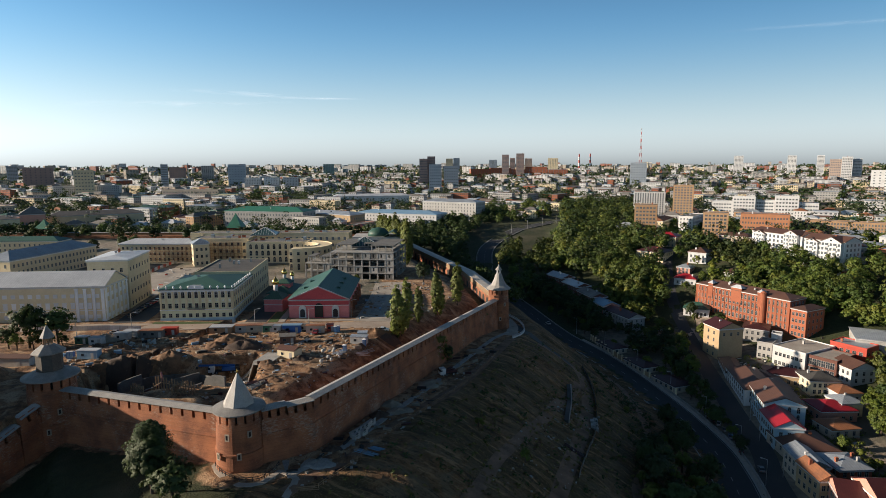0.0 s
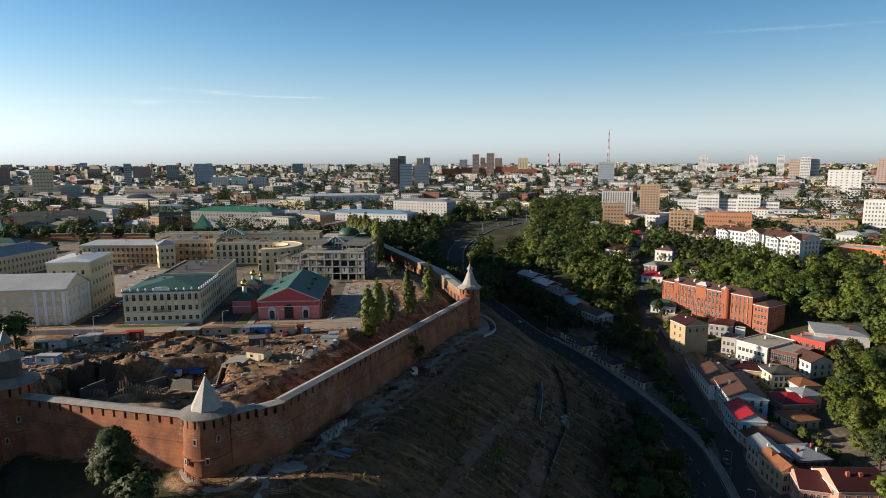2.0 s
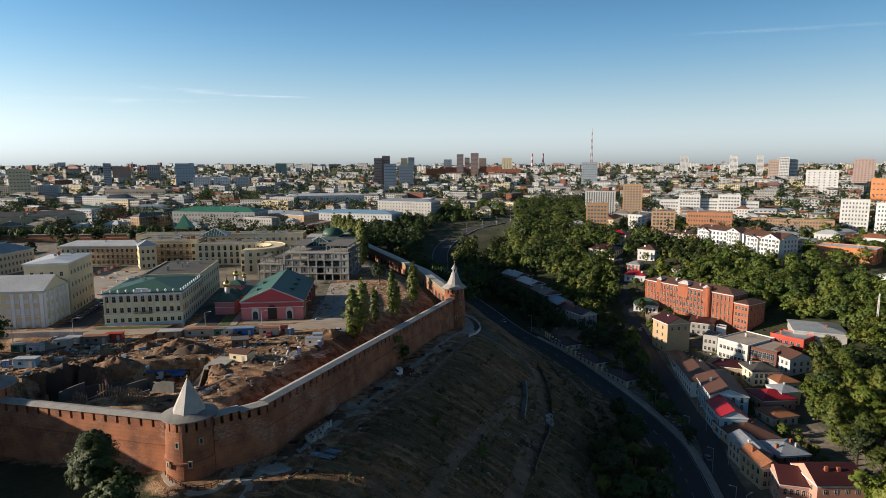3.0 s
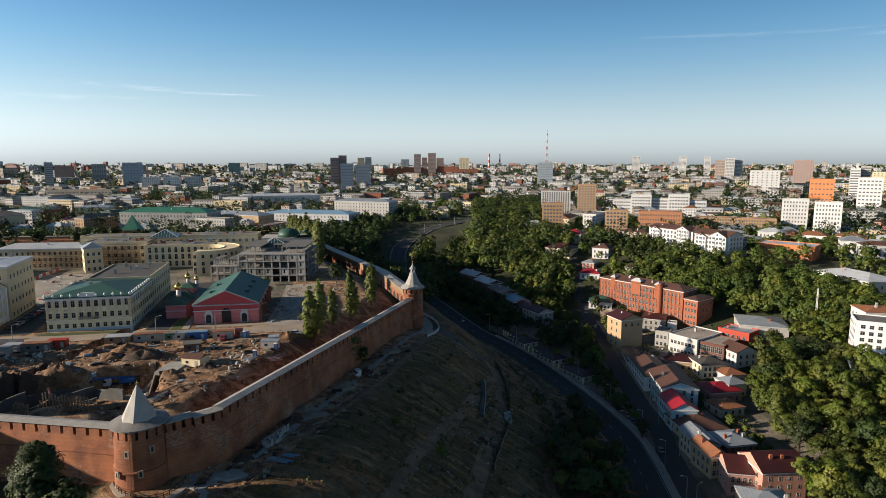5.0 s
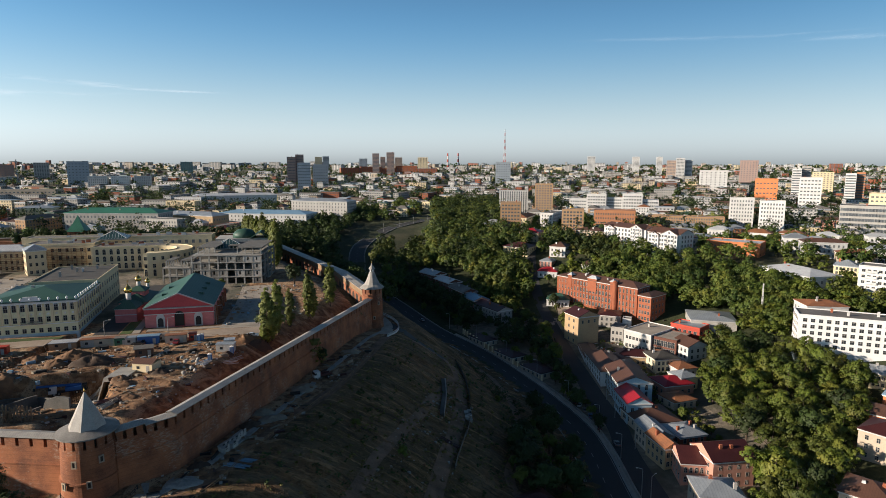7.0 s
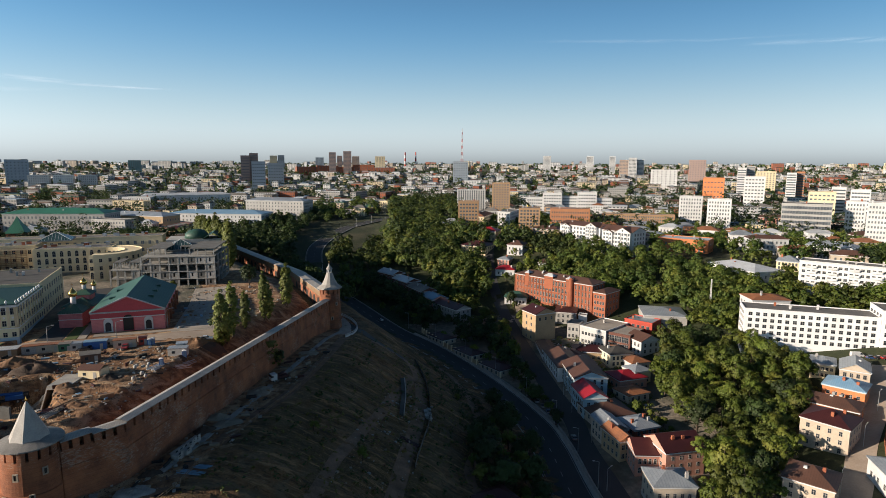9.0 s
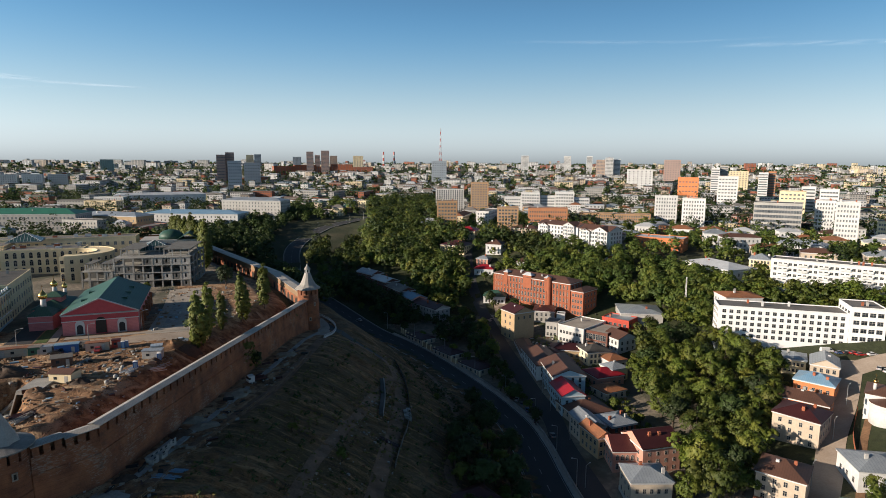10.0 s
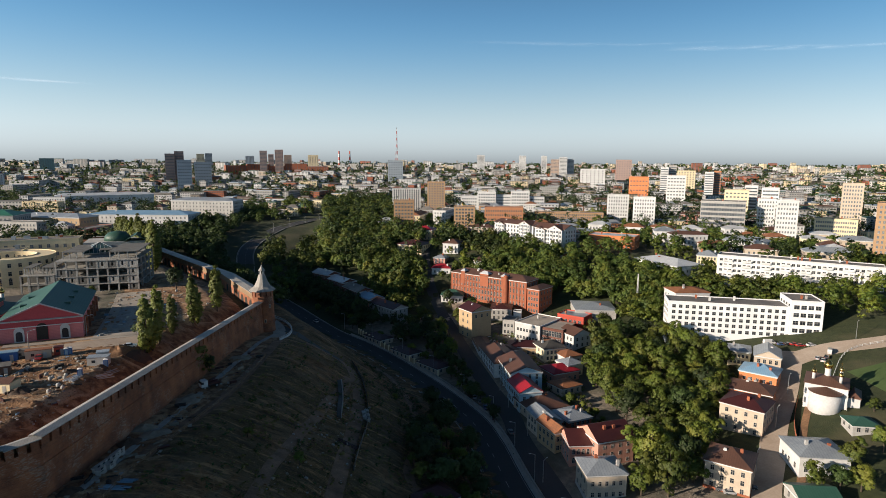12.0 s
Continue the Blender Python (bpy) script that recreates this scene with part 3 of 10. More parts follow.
    col = blend(shares[1], blend(shares[2], blend(shares[0], green, dry), worn), soil)
    L(col, bsdf.inputs["Base Color"])
    bp = N("ShaderNodeBump")
    bp.inputs["Strength"].default_value, bp.inputs["Distance"].default_value = 0.8, 0.4
    mixh = N("ShaderNodeMath")
    mixh.operation = "ADD"
    L(noises[1], mixh.inputs[0])
    L(noises[2], mixh.inputs[1])
    L(mixh.outputs[0], bp.inputs["Height"])
    L(bp.outputs[0], bsdf.inputs["Normal"])
    return m


M["ground"] = ground_material()
gx = graded(-150, 300, 1.7, -5200, 5200)
gy = graded(85, 350, 1.7, -3000, 5600)
GX, GY = np.meshgrid(gx, gy)
GZ = land(GX, GY)
GZ += (0.35 * bumps(GX, GY, 3.4, 5) + 0.3 * bumps(GX, GY, 1.3, 8)) * soil_share(GX, GY) * smooth((222 - GY) / 12)
TRACKS = [[(-34.1, 117.4), (-28.6, 125.5), (-19.8, 136.6), (-10.0, 157.9), (3.1, 178.7), (15.8, 206.8), (28.7, 238.1)],
          [(20, 112), (24.5, 128), (29.8, 142.6), (37.9, 163.4), (47.5, 188.2), (54.2, 213.0), (54.7, 231.1), (48.4, 234.9), (39.3, 237.9)],
          [(-2, 112), (8.5, 131.4), (14.7, 147.4), (24.8, 166.1), (39.4, 193.7), (47, 207), (52, 218)],
          [(56.0, 149.4), (56.4, 160.6), (66.7, 181.1), (75.2, 205.6), (79.8, 231.3), (80.7, 258.9), (73.6, 274.3)],
          [(32.4, 270.1), (40.4, 244.4), (47.6, 237.1), (53.0, 234.1)], [(46.6, 211.3), (44.4, 199.4), (40.0, 182.7)]]
TROD = np.ones(GX.shape)                          # levelled where the tracks run
for line in TRACKS:
    TROD *= smooth((along(np.array([(a, b, 0) for a, b in line], float), GX, GY)[0] - 2.4) / 3.0)
TROD *= smooth((along(WALL, GX, GY)[0] - 12) / 6)
FALL = GX * 0.407 + GY * 0.913                    # runs along the wall; the rills cross it
GZ += (0.14 * bumps(GX, GY, 1.7, 9) + 0.62 * np.abs(bumps(FALL, 0.12 * (GX * 0.913 - GY * 0.407), 2.6, 3)) + 0.34 * bumps(FALL, 0.2 * GX, 1.1, 7)) * dry_share(GX, GY) * TROD
nx, ny = len(gx), len(gy)
idx = np.arange(nx * ny).reshape(ny, nx)
quads = np.stack([idx[:-1, :-1], idx[:-1, 1:], idx[1:, 1:], idx[1:, :-1]], -1).reshape(-1, 4)
gm = bpy.data.meshes.new("ground")
gm.from_pydata(np.stack([GX, GY, GZ], -1).reshape(-1, 3).tolist(), [], quads.tolist())
for key, fn in (("soil", soil_share), ("dry", dry_share), ("paved", paved_share)):
    gm.attributes.new(key, "FLOAT", "POINT").data.foreach_set("value", fn(GX, GY).ravel().astype(np.float32))
gm.materials.append(M["ground"])
gm.polygons.foreach_set("use_smooth", [True] * len(quads))
tagged(new("ground", gm), "hilly ground of bare soil, dry grass and green", "ground", kind="structure")


def curve_line(pts, step=4.0):
    """Points along a smooth curve through (x, y)."""
    pts = [np.array(p[:2], float) for p in pts]
    out = []
    for i in range(len(pts) - 1):
        p0, p1, p2, p3 = pts[max(i - 1, 0)], pts[i], pts[i + 1], pts[min(i + 2, len(pts) - 1)]
        n = max(2, int(np.linalg.norm(p2 - p1) / step))
        for k in range(n):
            t = k / n
            out.append(0.5 * (2 * p1 + (p2 - p0) * t + (2 * p0 - 5 * p1 + 4 * p2 - p3) * t * t + (3 * p1 - p0 - 3 * p2 + p3) * t ** 3))
    out.append(pts[-1])
    return out


def normals(line):
    out = []
    for i in range(len(line)):
        d = line[min(i + 1, len(line) - 1)] - line[max(i - 1, 0)]
        d = d / np.linalg.norm(d)
        out.append(np.array((d[1], -d[0])))      # to the right of the way
    return out


def ribbon(name, pts, w0, w1, material, label, category, lift=0.06, step=4.0, thick=0.25, level=None, kind="structure", dash=None, cols=3):
    """A strip draped on the ground from w0 to w1 right of a line."""
    line = curve_line(pts, step)
    nor = normals(line)
    s = Shape()
    rows = []
    for p, n in zip(line, nor):
        rows.append([(*(p + n * w), None) for w in np.linspace(w0, w1, cols)])
    for i in range(len(rows) - 1):
        if dash and i % dash[0] >= dash[1]:
            continue
        for k in range(cols - 1):
            q = [rows[i][k], rows[i][k + 1], rows[i + 1][k + 1], rows[i + 1][k]]
            s.face([(x, y, (level(x, y) if level else ground(x, y)) + lift) for x, y, _ in reversed(q)][::-1])
    for i in range(len(rows) - 1):                # edges with depth
        if dash and i % dash[0] >= dash[1]:
            continue
        for k in (0, cols - 1):
            a, b = rows[i][k], rows[i + 1][k]
            za, zb = [(level(x, y) if level else ground(x, y)) for x, y, _ in (a, b)]
            s.face([(a[0], a[1], za + lift), (b[0], b[1], zb + lift), (b[0], b[1], zb + lift - thick), (a[0], a[1], za + lift - thick)])
    return solo(name, s, material, label, category, kind=kind)


def road_level(x, y):
    return float(along(ROAD, x, y)[2])


ribbon("road", ROAD[1:-1], -6.5, 6.5, "asphalt", "dark grey asphalt road through the ravine", "road", lift=0.08, level=road_level, cols=5)
ribbon("road_marking", ROAD[1:-1], -0.12, 0.12, "mark", "broken white lane line on the asphalt", "road marking", lift=0.1, step=3, level=road_level, dash=(3, 1), cols=2)
for w in (-6.0, 6.0):
    ribbon("road_edge_line", ROAD[1:-1], w - 0.1, w + 0.1, "mark", "white edge line on the asphalt", "road marking", lift=0.1, step=5, level=road_level, cols=2)
for w in (-6.9, 6.5):
    ribbon("kerb", ROAD[1:-1], w, w + 0.4, "concrete", "grey concrete kerb beside the road", "kerb", lift=0.24, step=5, level=road_level, thick=0.4, cols=2)


# ---- fortress ----
def wall_run(name, a, b, top0, top1, thick=3.6, pitch=3.1, label="", hollow=False, pieces=True):
    """A brick curtain wall from a to b: battered body, band, merlons with slits between, plank roof."""
    a, b = np.array(a, float), np.array(b, float)
    n = np.linalg.norm(b - a)
    u = (b - a) / n
    w = np.array((u[1], -u[0]))                   # outer side
    root = thing(name, a[0], a[1], 0, 0, label or "old red brick fortress wall with plank roof", "fortress wall", kind="structure")

    def at(s, d):
        p = u * s + w * d
        return (p[0], p[1])

    if thick > 5:                                 # broad saddle, or a narrow one over the gallery
        eaves, inner = ((thick / 2 + 0.5, 0.3, 0.0, 0.85), (0.3, -thick / 2 - 0.4, 0.85, 0.72)), -thick / 2 + 0.12
    else:
        eaves, inner = ((thick / 2 + 0.5, thick / 2 - 1.2, 0.0, 0.42), (thick / 2 - 1.2, thick / 2 - 2.5, 0.42, 0.15)), thick / 2 - 2.3
    steps = max(2, int(n / 5))
    body, roof, band = Shape(), Shape(), Shape()
    for i in range(steps):
        s0, s1 = n * i / steps, n * (i + 1) / steps
        t0, t1 = top0 + (top1 - top0) * i / steps, top0 + (top1 - top0) * (i + 1) / steps
        lo = min(ground(*(a + u * s + w * d)) for s in (s0, s1) for d in (-thick / 2, thick / 2 + 0.6)) - 1.0
        h = 2.3
        o0, i0 = thick / 2, -thick / 2
        v = [(*at(s0, o0 + 0.6), lo), (*at(s1, o0 + 0.6), lo), (*at(s1, o0), t1 - h), (*at(s0, o0), t0 - h), (*at(s0, i0), lo), (*at(s1, i0), lo), (*at(s1, i0), t1 - h), (*at(s0, i0), t0 - h)]
        for q in ((0, 1, 2, 3), (5, 4, 7, 6), (3, 2, 6, 7)):
            body.face([v[k] for k in q])
        if i == 0:
            body.face([v[k] for k in (4, 0, 3, 7)])
        if i == steps - 1:
            body.face([v[k] for k in (1, 5, 6, 2)])
        zb0, zb1 = t0 - 6.2, t1 - 6.2
        band.face([(*at(s0, o0 + 0.42), zb0), (*at(s1, o0 + 0.42), zb1), (*at(s1, o0 + 0.42), zb1 + 0.3), (*at(s0, o0 + 0.42), zb0 + 0.3)])
        band.face([(*at(s0, o0 + 0.42), zb0 + 0.3), (*at(s1, o0 + 0.42), zb1 + 0.3), (*at(s1, o0 - 0.1), zb1 + 0.34), (*at(s0, o0 - 0.1), zb0 + 0.34)])
        # roof boards: a low saddle
        for da, db, za, zb in eaves:
            roof.face([(*at(s0, da), t0 + za), (*at(s1, da), t1 + za), (*at(s1, db), t1 + zb), (*at(s0, db), t0 + zb)])
            roof.face([(*at(s0, db), t0 + zb - 0.18), (*at(s1, db), t1 + zb - 0.18), (*at(s1, da), t1 + za - 0.18), (*at(s0, da), t0 + za - 0.18)])
        roof.face([(*at(s0, o0 + 0.5), t0 - 0.18), (*at(s1, o0 + 0.5), t1 - 0.18), (*at(s1, o0 + 0.5), t1), (*at(s0, o0 + 0.5), t0)])
        db, zb = eaves[1][1], eaves[1][3]
        roof.face([(*at(s1, db), t1 + zb - 0.18), (*at(s0, db), t0 + zb - 0.18), (*at(s0, db), t0 + zb), (*at(s1, db), t1 + zb)])
    # backing boards added so that no lit yard shows through the slits
    back = Shape()
    rim = eaves[1][3] - 0.12
    for d0, flip in ((inner, 1), (inner + 0.08, -1)):
        back.face([(*at(0, d0), top0 - 2.3), (*at(n, d0), top1 - 2.3), (*at(n, d0), top1 + rim), (*at(0, d0), top0 + rim)][::flip])
    part("gallery_boarding", back, "wood", root, "boards added behind the slits to keep them dark")
    part("wall_body", body, "brick", root)
    part("string_course", band, "brick", root)
    part("plank_roof", roof, "planks", root, "grey weathered plank roof")
    count = int(n / pitch)
    gap = 0.75
    me = Shape().box(-(n / count - gap) / 2, (n / count - gap) / 2, -0.45, 0.45, -0.1, 2.55).mesh("merlon", ["brick"])
    post = Shape().box(-0.14, 0.14, -0.14, 0.14, 0, 2.5).mesh("post", ["wood"])
    ang = math.degrees(math.atan2(u[1], u[0]))
    tilt = math.degrees(math.atan2(top1 - top0, n))
    for k in range(count):
        s = (k + 0.5) * n / count
        z = top0 + (top1 - top0) * s / n
        part("merlon", me, None, root, at=pose(*at(s, thick / 2 - 0.47), z - 2.42, 0, -tilt, ang))
        if k % 2 == 0:
            part("post", post, None, root, at=pose(*at(s, inner + 0.25), z - 2.35, 0, 0, ang))
    if hollow:                                     # flat dark arches on the inner side, painted as niche shade
        for k in range(int(n / 7)):
            s = (k + 0.5) * 7
            arch = Shape()
            lo = ground(*(a + u * s - w * (thick / 2 + 0.5)))
            r = min(2.0, (top0 + (top1 - top0) * s / n - 2.9 - lo) * 0.45)
            hi = top0 + (top1 - top0) * s / n - 2.9 - r
            if r < 0.9:
                continue
            pts = [(-r, lo - 0.3), (r, lo - 0.3)] + [(r * math.cos(t), hi + r * math.sin(t)) for t in np.linspace(0, math.pi, 9)]
            arch.face([(*at(s + q, -thick / 2 - 0.06), z) for q, z in pts])
            part("niche", arch, "dark", root, "flat dark arch painted as niche shade")
    return root


def ring_piers(root, r, z0, z1, n, skip=0.26, depth=0.8, material="brick"):
    """Piers round the top of a tower, with open slits between them."""
    half = math.pi / n * (1 - skip)
    s = Shape()
    seg = 4
    for i in range(seg):
        a0, a1 = -half + 2 * half * i / seg, -half + 2 * half * (i + 1) / seg
        o = [(r * math.cos(a), r * math.sin(a)) for a in (a0, a1)]
        c = [((r - depth) * math.cos(a), (r - depth) * math.sin(a)) for a in (a0, a1)]
        s.face([(*o[0], z0), (*o[1], z0), (*o[1], z1), (*o[0], z1)])
        s.face([(*c[1], z0), (*c[0], z0), (*c[0], z1), (*c[1], z1)])
        if i == 0:
            s.face([(*c[0], z0), (*o[0], z0), (*o[0], z1), (*c[0], z1)])
        if i == seg - 1:
            s.face([(*o[1], z0), (*c[1], z0), (*c[1], z1), (*o[1], z1)])
    me = s.mesh("pier", [material])
    for k in range(n):
        part("pier", me, None, root, at=pose(0, 0, 0, 0, 0, 360 * k / n))


def slit(root, r, ang, z, w=0.5, h=1.1, mat_in="dark"):
    """A loophole set on a round wall: pale stone surround, dark block as painted shade."""
    s = Shape().box(-w / 2, w / 2, -0.08, 0.1, 0, h, 0)
    for x0, x1, z0, z1 in ((-w / 2 - 0.25, -w / 2, -0.25, h + 0.25), (w / 2, w / 2 + 0.25, -0.25, h + 0.25), (-w / 2, w / 2, h, h + 0.25), (-w / 2, w / 2, -0.25, 0)):
        s.box(x0, x1, -0.14, 0.1, z0, z1, 1)
    part("loophole", s, [mat_in, "brick_lime"], root, "loophole with pale stone surround", at=pose(r * math.cos(radians(ang)), r * math.sin(radians(ang)), z, 0, 0, ang + 90))


def tower_body(root, r, z0, z1, taper=0.6, bands=(0.45,)):
    prof = [(r + taper, z0), (r + taper * 0.5, z0 + (z1 - z0) * 0.4)]
    for b in bands:
        zb = z0 + (z1 - z0) * b
        rb = r + taper * (1 - b) * 0.8
        prof += [(rb, zb - 0.3), (rb + 0.32, zb - 0.15), (rb + 0.32, zb + 0.15), (rb, zb + 0.3)]
    prof += [(r, z1 - 0.5), (r, z1)]
    prof.sort(key=lambda q: q[1])
    part("tower_wall", Shape().turned(prof, 48), "brick", root, "old red brick patched with paler courses")


def north_tower(x, y):
    g = ground(x + 4, y - 6) - 2
    root = thing("fortress_tower", x, y, g, 0, "round red brick tower with grey plank tent roof", "tower")
    e = 4.6 - g                                    # eaves
    tower_body(root, 5.2, -1, e - 2.4, 0.7, (0.5,))
    ring_piers(root, 5.2, e - 2.4, e + 0.3, 16)
    # dark core painted as the shade behind the slits
    part("parapet_core", Shape().turned([(4.3, e - 2.5), (4.3, e + 0.2)], 24), "dark", root, "dark core painted as shade inside the parapet")
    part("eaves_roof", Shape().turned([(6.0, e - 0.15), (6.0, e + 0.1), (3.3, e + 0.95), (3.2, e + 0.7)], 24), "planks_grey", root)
    part("tent_roof", Shape().turned([(3.75, e + 0.55), (3.6, e + 0.95), (0.12, e + 8.2)], 8), "planks_pale", root, "tent roof of planks paled for sunlight")
    part("finial", Shape().turned([(0.1, e + 8.1), (0.25, e + 8.5), (0.06, e + 8.8), (0.02, e + 9.2)], 8), "gold", root, "small gilded finial", flat=False)
    for a, z in ((-75, 5.5), (-100, 10.0), (-50, 10.3), (-125, 5.2)):
        slit(root, 5.75 if z > 8 else 6.0, a, z)
    return root


def hidden_tower(x, y):
    g = ground(x, y - 8) - 1
    root = thing("fortress_tower", x, y, g, 0, "round red brick tower with tiered plank roof and lantern", "tower")
    e = 6.0 - g
    tower_body(root, 5.6, -1, e - 2.6, 0.9, (0.5,))
    ring_piers(root, 5.6, e - 2.6, e + 0.3, 16)
    part("parapet_core", Shape().turned([(4.4, e - 2.7), (4.4, e + 0.2)], 24), "dark", root, "dark core painted as shade inside the parapet")
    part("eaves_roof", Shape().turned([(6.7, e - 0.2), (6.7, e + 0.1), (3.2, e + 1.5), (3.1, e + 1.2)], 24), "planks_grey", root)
    part("log_drum", Shape().turned([(3.1, e + 1.5), (3.1, e + 6.4)], 8), "planks_dark", root, "octagonal weathered log storey")
    part("drum_roof", Shape().turned([(4.0, e + 6.1), (4.0, e + 6.35), (1.4, e + 8.3), (1.3, e + 8.1)], 8), "planks_grey", root)
    for k in range(8):
        part("lantern_post", Shape().beam((1.0, 0, e + 8.3), (1.0, 0, e + 10.1), 0.12), "wood", root, at=pose(0, 0, 0, 0, 0, 45 * k))
    part("lantern_roof", Shape().turned([(1.7, e + 10.0), (1.7, e + 10.2), (0.3, e + 12.9), (0.05, e + 13.3)], 8), "planks_grey", root)
    part("finial", Shape().turned([(0.08, e + 13.2), (0.2, e + 13.6), (0.03, e + 14.1)], 8), "gold", root, flat=False)
    for a, z in ((-70, 6), (-95, 11), (-45, 11)):
        slit(root, 6.2, a, z)
    return root


def clock_tower(x, y):
    g = ground(x + 5, y - 6) - 1.5
    root = thing("fortress_tower", x, y, g, 0, "tall round brick tower with grey flared roof and lantern", "tower")
    e = 4.0 - g
    tower_body(root, 4.5, -1, e - 2.4, 0.8, (0.35,))
    ring_piers(root, 4.5, e - 2.4, e + 0.2, 12)
    part("parapet_core", Shape().turned([(3.4, e - 2.5), (3.4, e + 0.2)], 20), "dark", root, "dark core painted as shade inside the parapet")
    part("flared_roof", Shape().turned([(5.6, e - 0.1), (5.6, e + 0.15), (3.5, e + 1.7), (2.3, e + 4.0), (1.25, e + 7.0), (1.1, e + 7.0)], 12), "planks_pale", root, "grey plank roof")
    for k in range(6):
        part("lantern_post", Shape().beam((0.95, 0, e + 6.9), (0.95, 0, e + 8.6), 0.12), "white", root, at=pose(0, 0, 0, 0, 0, 60 * k))
    part("lantern_roof", Shape().turned([(1.5, e + 8.5), (1.5, e + 8.7), (0.5, e + 10.0), (0.25, e + 10.7), (0.04, e + 11.3)], 12), "planks_pale", root)
    part("finial", Shape().turned([(0.05, e + 11.0), (0.2, e + 11.5), (0.02, e + 12.6)], 8), "gold", root, flat=False)
    for a, z in ((-85, 6), (-110, 12), (-60, 12.5)):
        slit(root, 4.95, a, z)
    return root


north_tower(-47.7, 130.6)
hidden_tower(-103.2, 148.6)
clock_tower(25.3, 265.5)
wall_run("wall_west", (-106, 138), (-104.4, 143), -1.5, 0.0, pitch=2.2)
wall_run("wall_west", (-112, 112), (-106.2, 137.6), -9.5, -3.0)
wall_run("wall_west", (-125, 60), (-112.2, 111.6), -20, -11.0)
wall_run("wall_middle", (-98.5, 147.1), (-52.5, 132.0), 3.0, 3.4)
wall_run("wall_stepped", (-43.2, 131.3), (-38.0, 134.2), 3.9, 4.2, pitch=1.7)
wall_run("wall_stepped", (-38.05, 134.25), (-32.3, 137.5), 3.7, 4.0, pitch=2.0)
wall_run("wall_long", (-33.3, 136.75), (22.6, 261.3), 4.25, -0.5)
wall_run("wall_upper", (24.3, 270), (14, 325), 1.2, 1.0, thick=6, hollow=True)
wall_run("wall_upper", (14, 325), (-13, 400), 1.0, 1.6, thick=6, hollow=True)
wall_run("wall_upper", (-13, 400), (-38, 470), 1.6, 2.4, thick=6, hollow=True)
wall_run("wall_far", (-39, 473), (-48, 494), 1, 3.5, thick=5)
wall_run("wall_far", (-51, 496), (-430, 500), 4, 4, pitch=9, thick=5)


def gate_tower(x, y, w, h, rise):
    root = thing("fortress_tower", x, y, 0, 0, "square red brick tower with steep green roof", "tower")
    part("tower_wall", Shape().box(-w / 2, w / 2, -w / 2, w / 2, -3, h), "brick", root)
    part("tent_roof", Shape().turned([(w * 0.78, h), (w * 0.74, h + 0.3), (w * 0.3, h + rise * 0.55), (0.1, h + rise)], 4), "tin_emerald", root, at=pose(0, 0, 0, 0, 0, 45))
    # loophole shade painted as dark blocks on the face
    for k in range(3):
        part("loophole", Shape().box(-w / 3 + k * w / 3 - 0.4, -w / 3 + k * w / 3 + 0.4, -w / 2 - 0.05, -w / 2 + 0.1, h - 3, h - 1.2), "dark", root)


gate_tower(-339, 499, 11, 8, 8)
gate_tower(-176, 499, 12, 8.5, 12)
# ---- buildings ----
WINDOWS = {}


def window_mesh(w, h, style):
    key = (w, h, style)
    if key in WINDOWS:
        return WINDOWS[key]
    s = Shape()
    t, o, m = (0.10, 0.10, 0.03) if style != "plain" else (0.06, 0.06, 0.03)
    zm = h * 0.62
    xs, zs = [-w / 2 - t, -w / 2, -m, m, w / 2, w / 2 + t], [-t, 0.0, zm - m, zm + m, h, h + t]
    for i in range(5):
        for j in range(5):
            x0, x1, z0, z1 = xs[i], xs[i + 1], zs[j], zs[j + 1]
            if i in (1, 3) and j in (1, 3):
                s.face([(x0, -0.02, z0), (x1, -0.02, z0), (x1, -0.02, z1), (x0, -0.02, z1)], 1)
                for a, b in (((x0, z0), (x1, z0)), ((x1, z0), (x1, z1)), ((x1, z1), (x0, z1)), ((x0, z1), (x0, z0))):
                    s.face([(a[0], -o, a[1]), (b[0], -o, b[1]), (b[0], -0.02, b[1]), (a[0], -0.02, a[1])])
            else:
                s.face([(x0, -o, z0), (x1, -o, z0), (x1, -o, z1), (x0, -o, z1)])
    c = [(xs[0], zs[0]), (xs[5], zs[0]), (xs[5], zs[5]), (xs[0], zs[5])]
    for a, b in zip(c, c[1:] + c[:1]):
        s.face([(a[0], 0.04, a[1]), (b[0], 0.04, b[1]), (b[0], -o, b[1]), (a[0], -o, a[1])])
    if style == "arch":
        r0, r1, zt, n = w / 2, w / 2 + t, h + t, 8
        arc0 = [(r0 * math.cos(q), zt + r0 * math.sin(q)) for q in np.linspace(0, math.pi, n + 1)]
        arc1 = [(r1 * math.cos(q), zt + r1 * math.sin(q)) for q in np.linspace(0, math.pi, n + 1)]
        for k in range(n):
            s.face([(*q[:1], -o, q[1]) for q in (arc0[k], arc1[k], arc1[k + 1], arc0[k + 1])])
            s.face([(arc1[k][0], -o, arc1[k][1]), (arc1[k][0], 0.04, arc1[k][1]), (arc1[k + 1][0], 0.04, arc1[k + 1][1]), (arc1[k + 1][0], -o, arc1[k + 1][1])])
        s.face([(q[0], -o + 0.01 if 0 < k < n else -o, q[1]) for k, q in enumerate(arc0)], 1)
    WINDOWS[key] = s.weld().mesh("window", ["sash", "glass"])
    return WINDOWS[key]


def facade_cells(length, bays, storeys, h, low, margin):
    """Centres of the windows along a facade: (distance, sill fraction height)."""
    out = []
    for j in range(storeys):
        for i in range(bays):
            out.append((margin + (length - 2 * margin) * (i + 0.5) / bays, low + (h - low) * j / storeys, i, j))
    return out


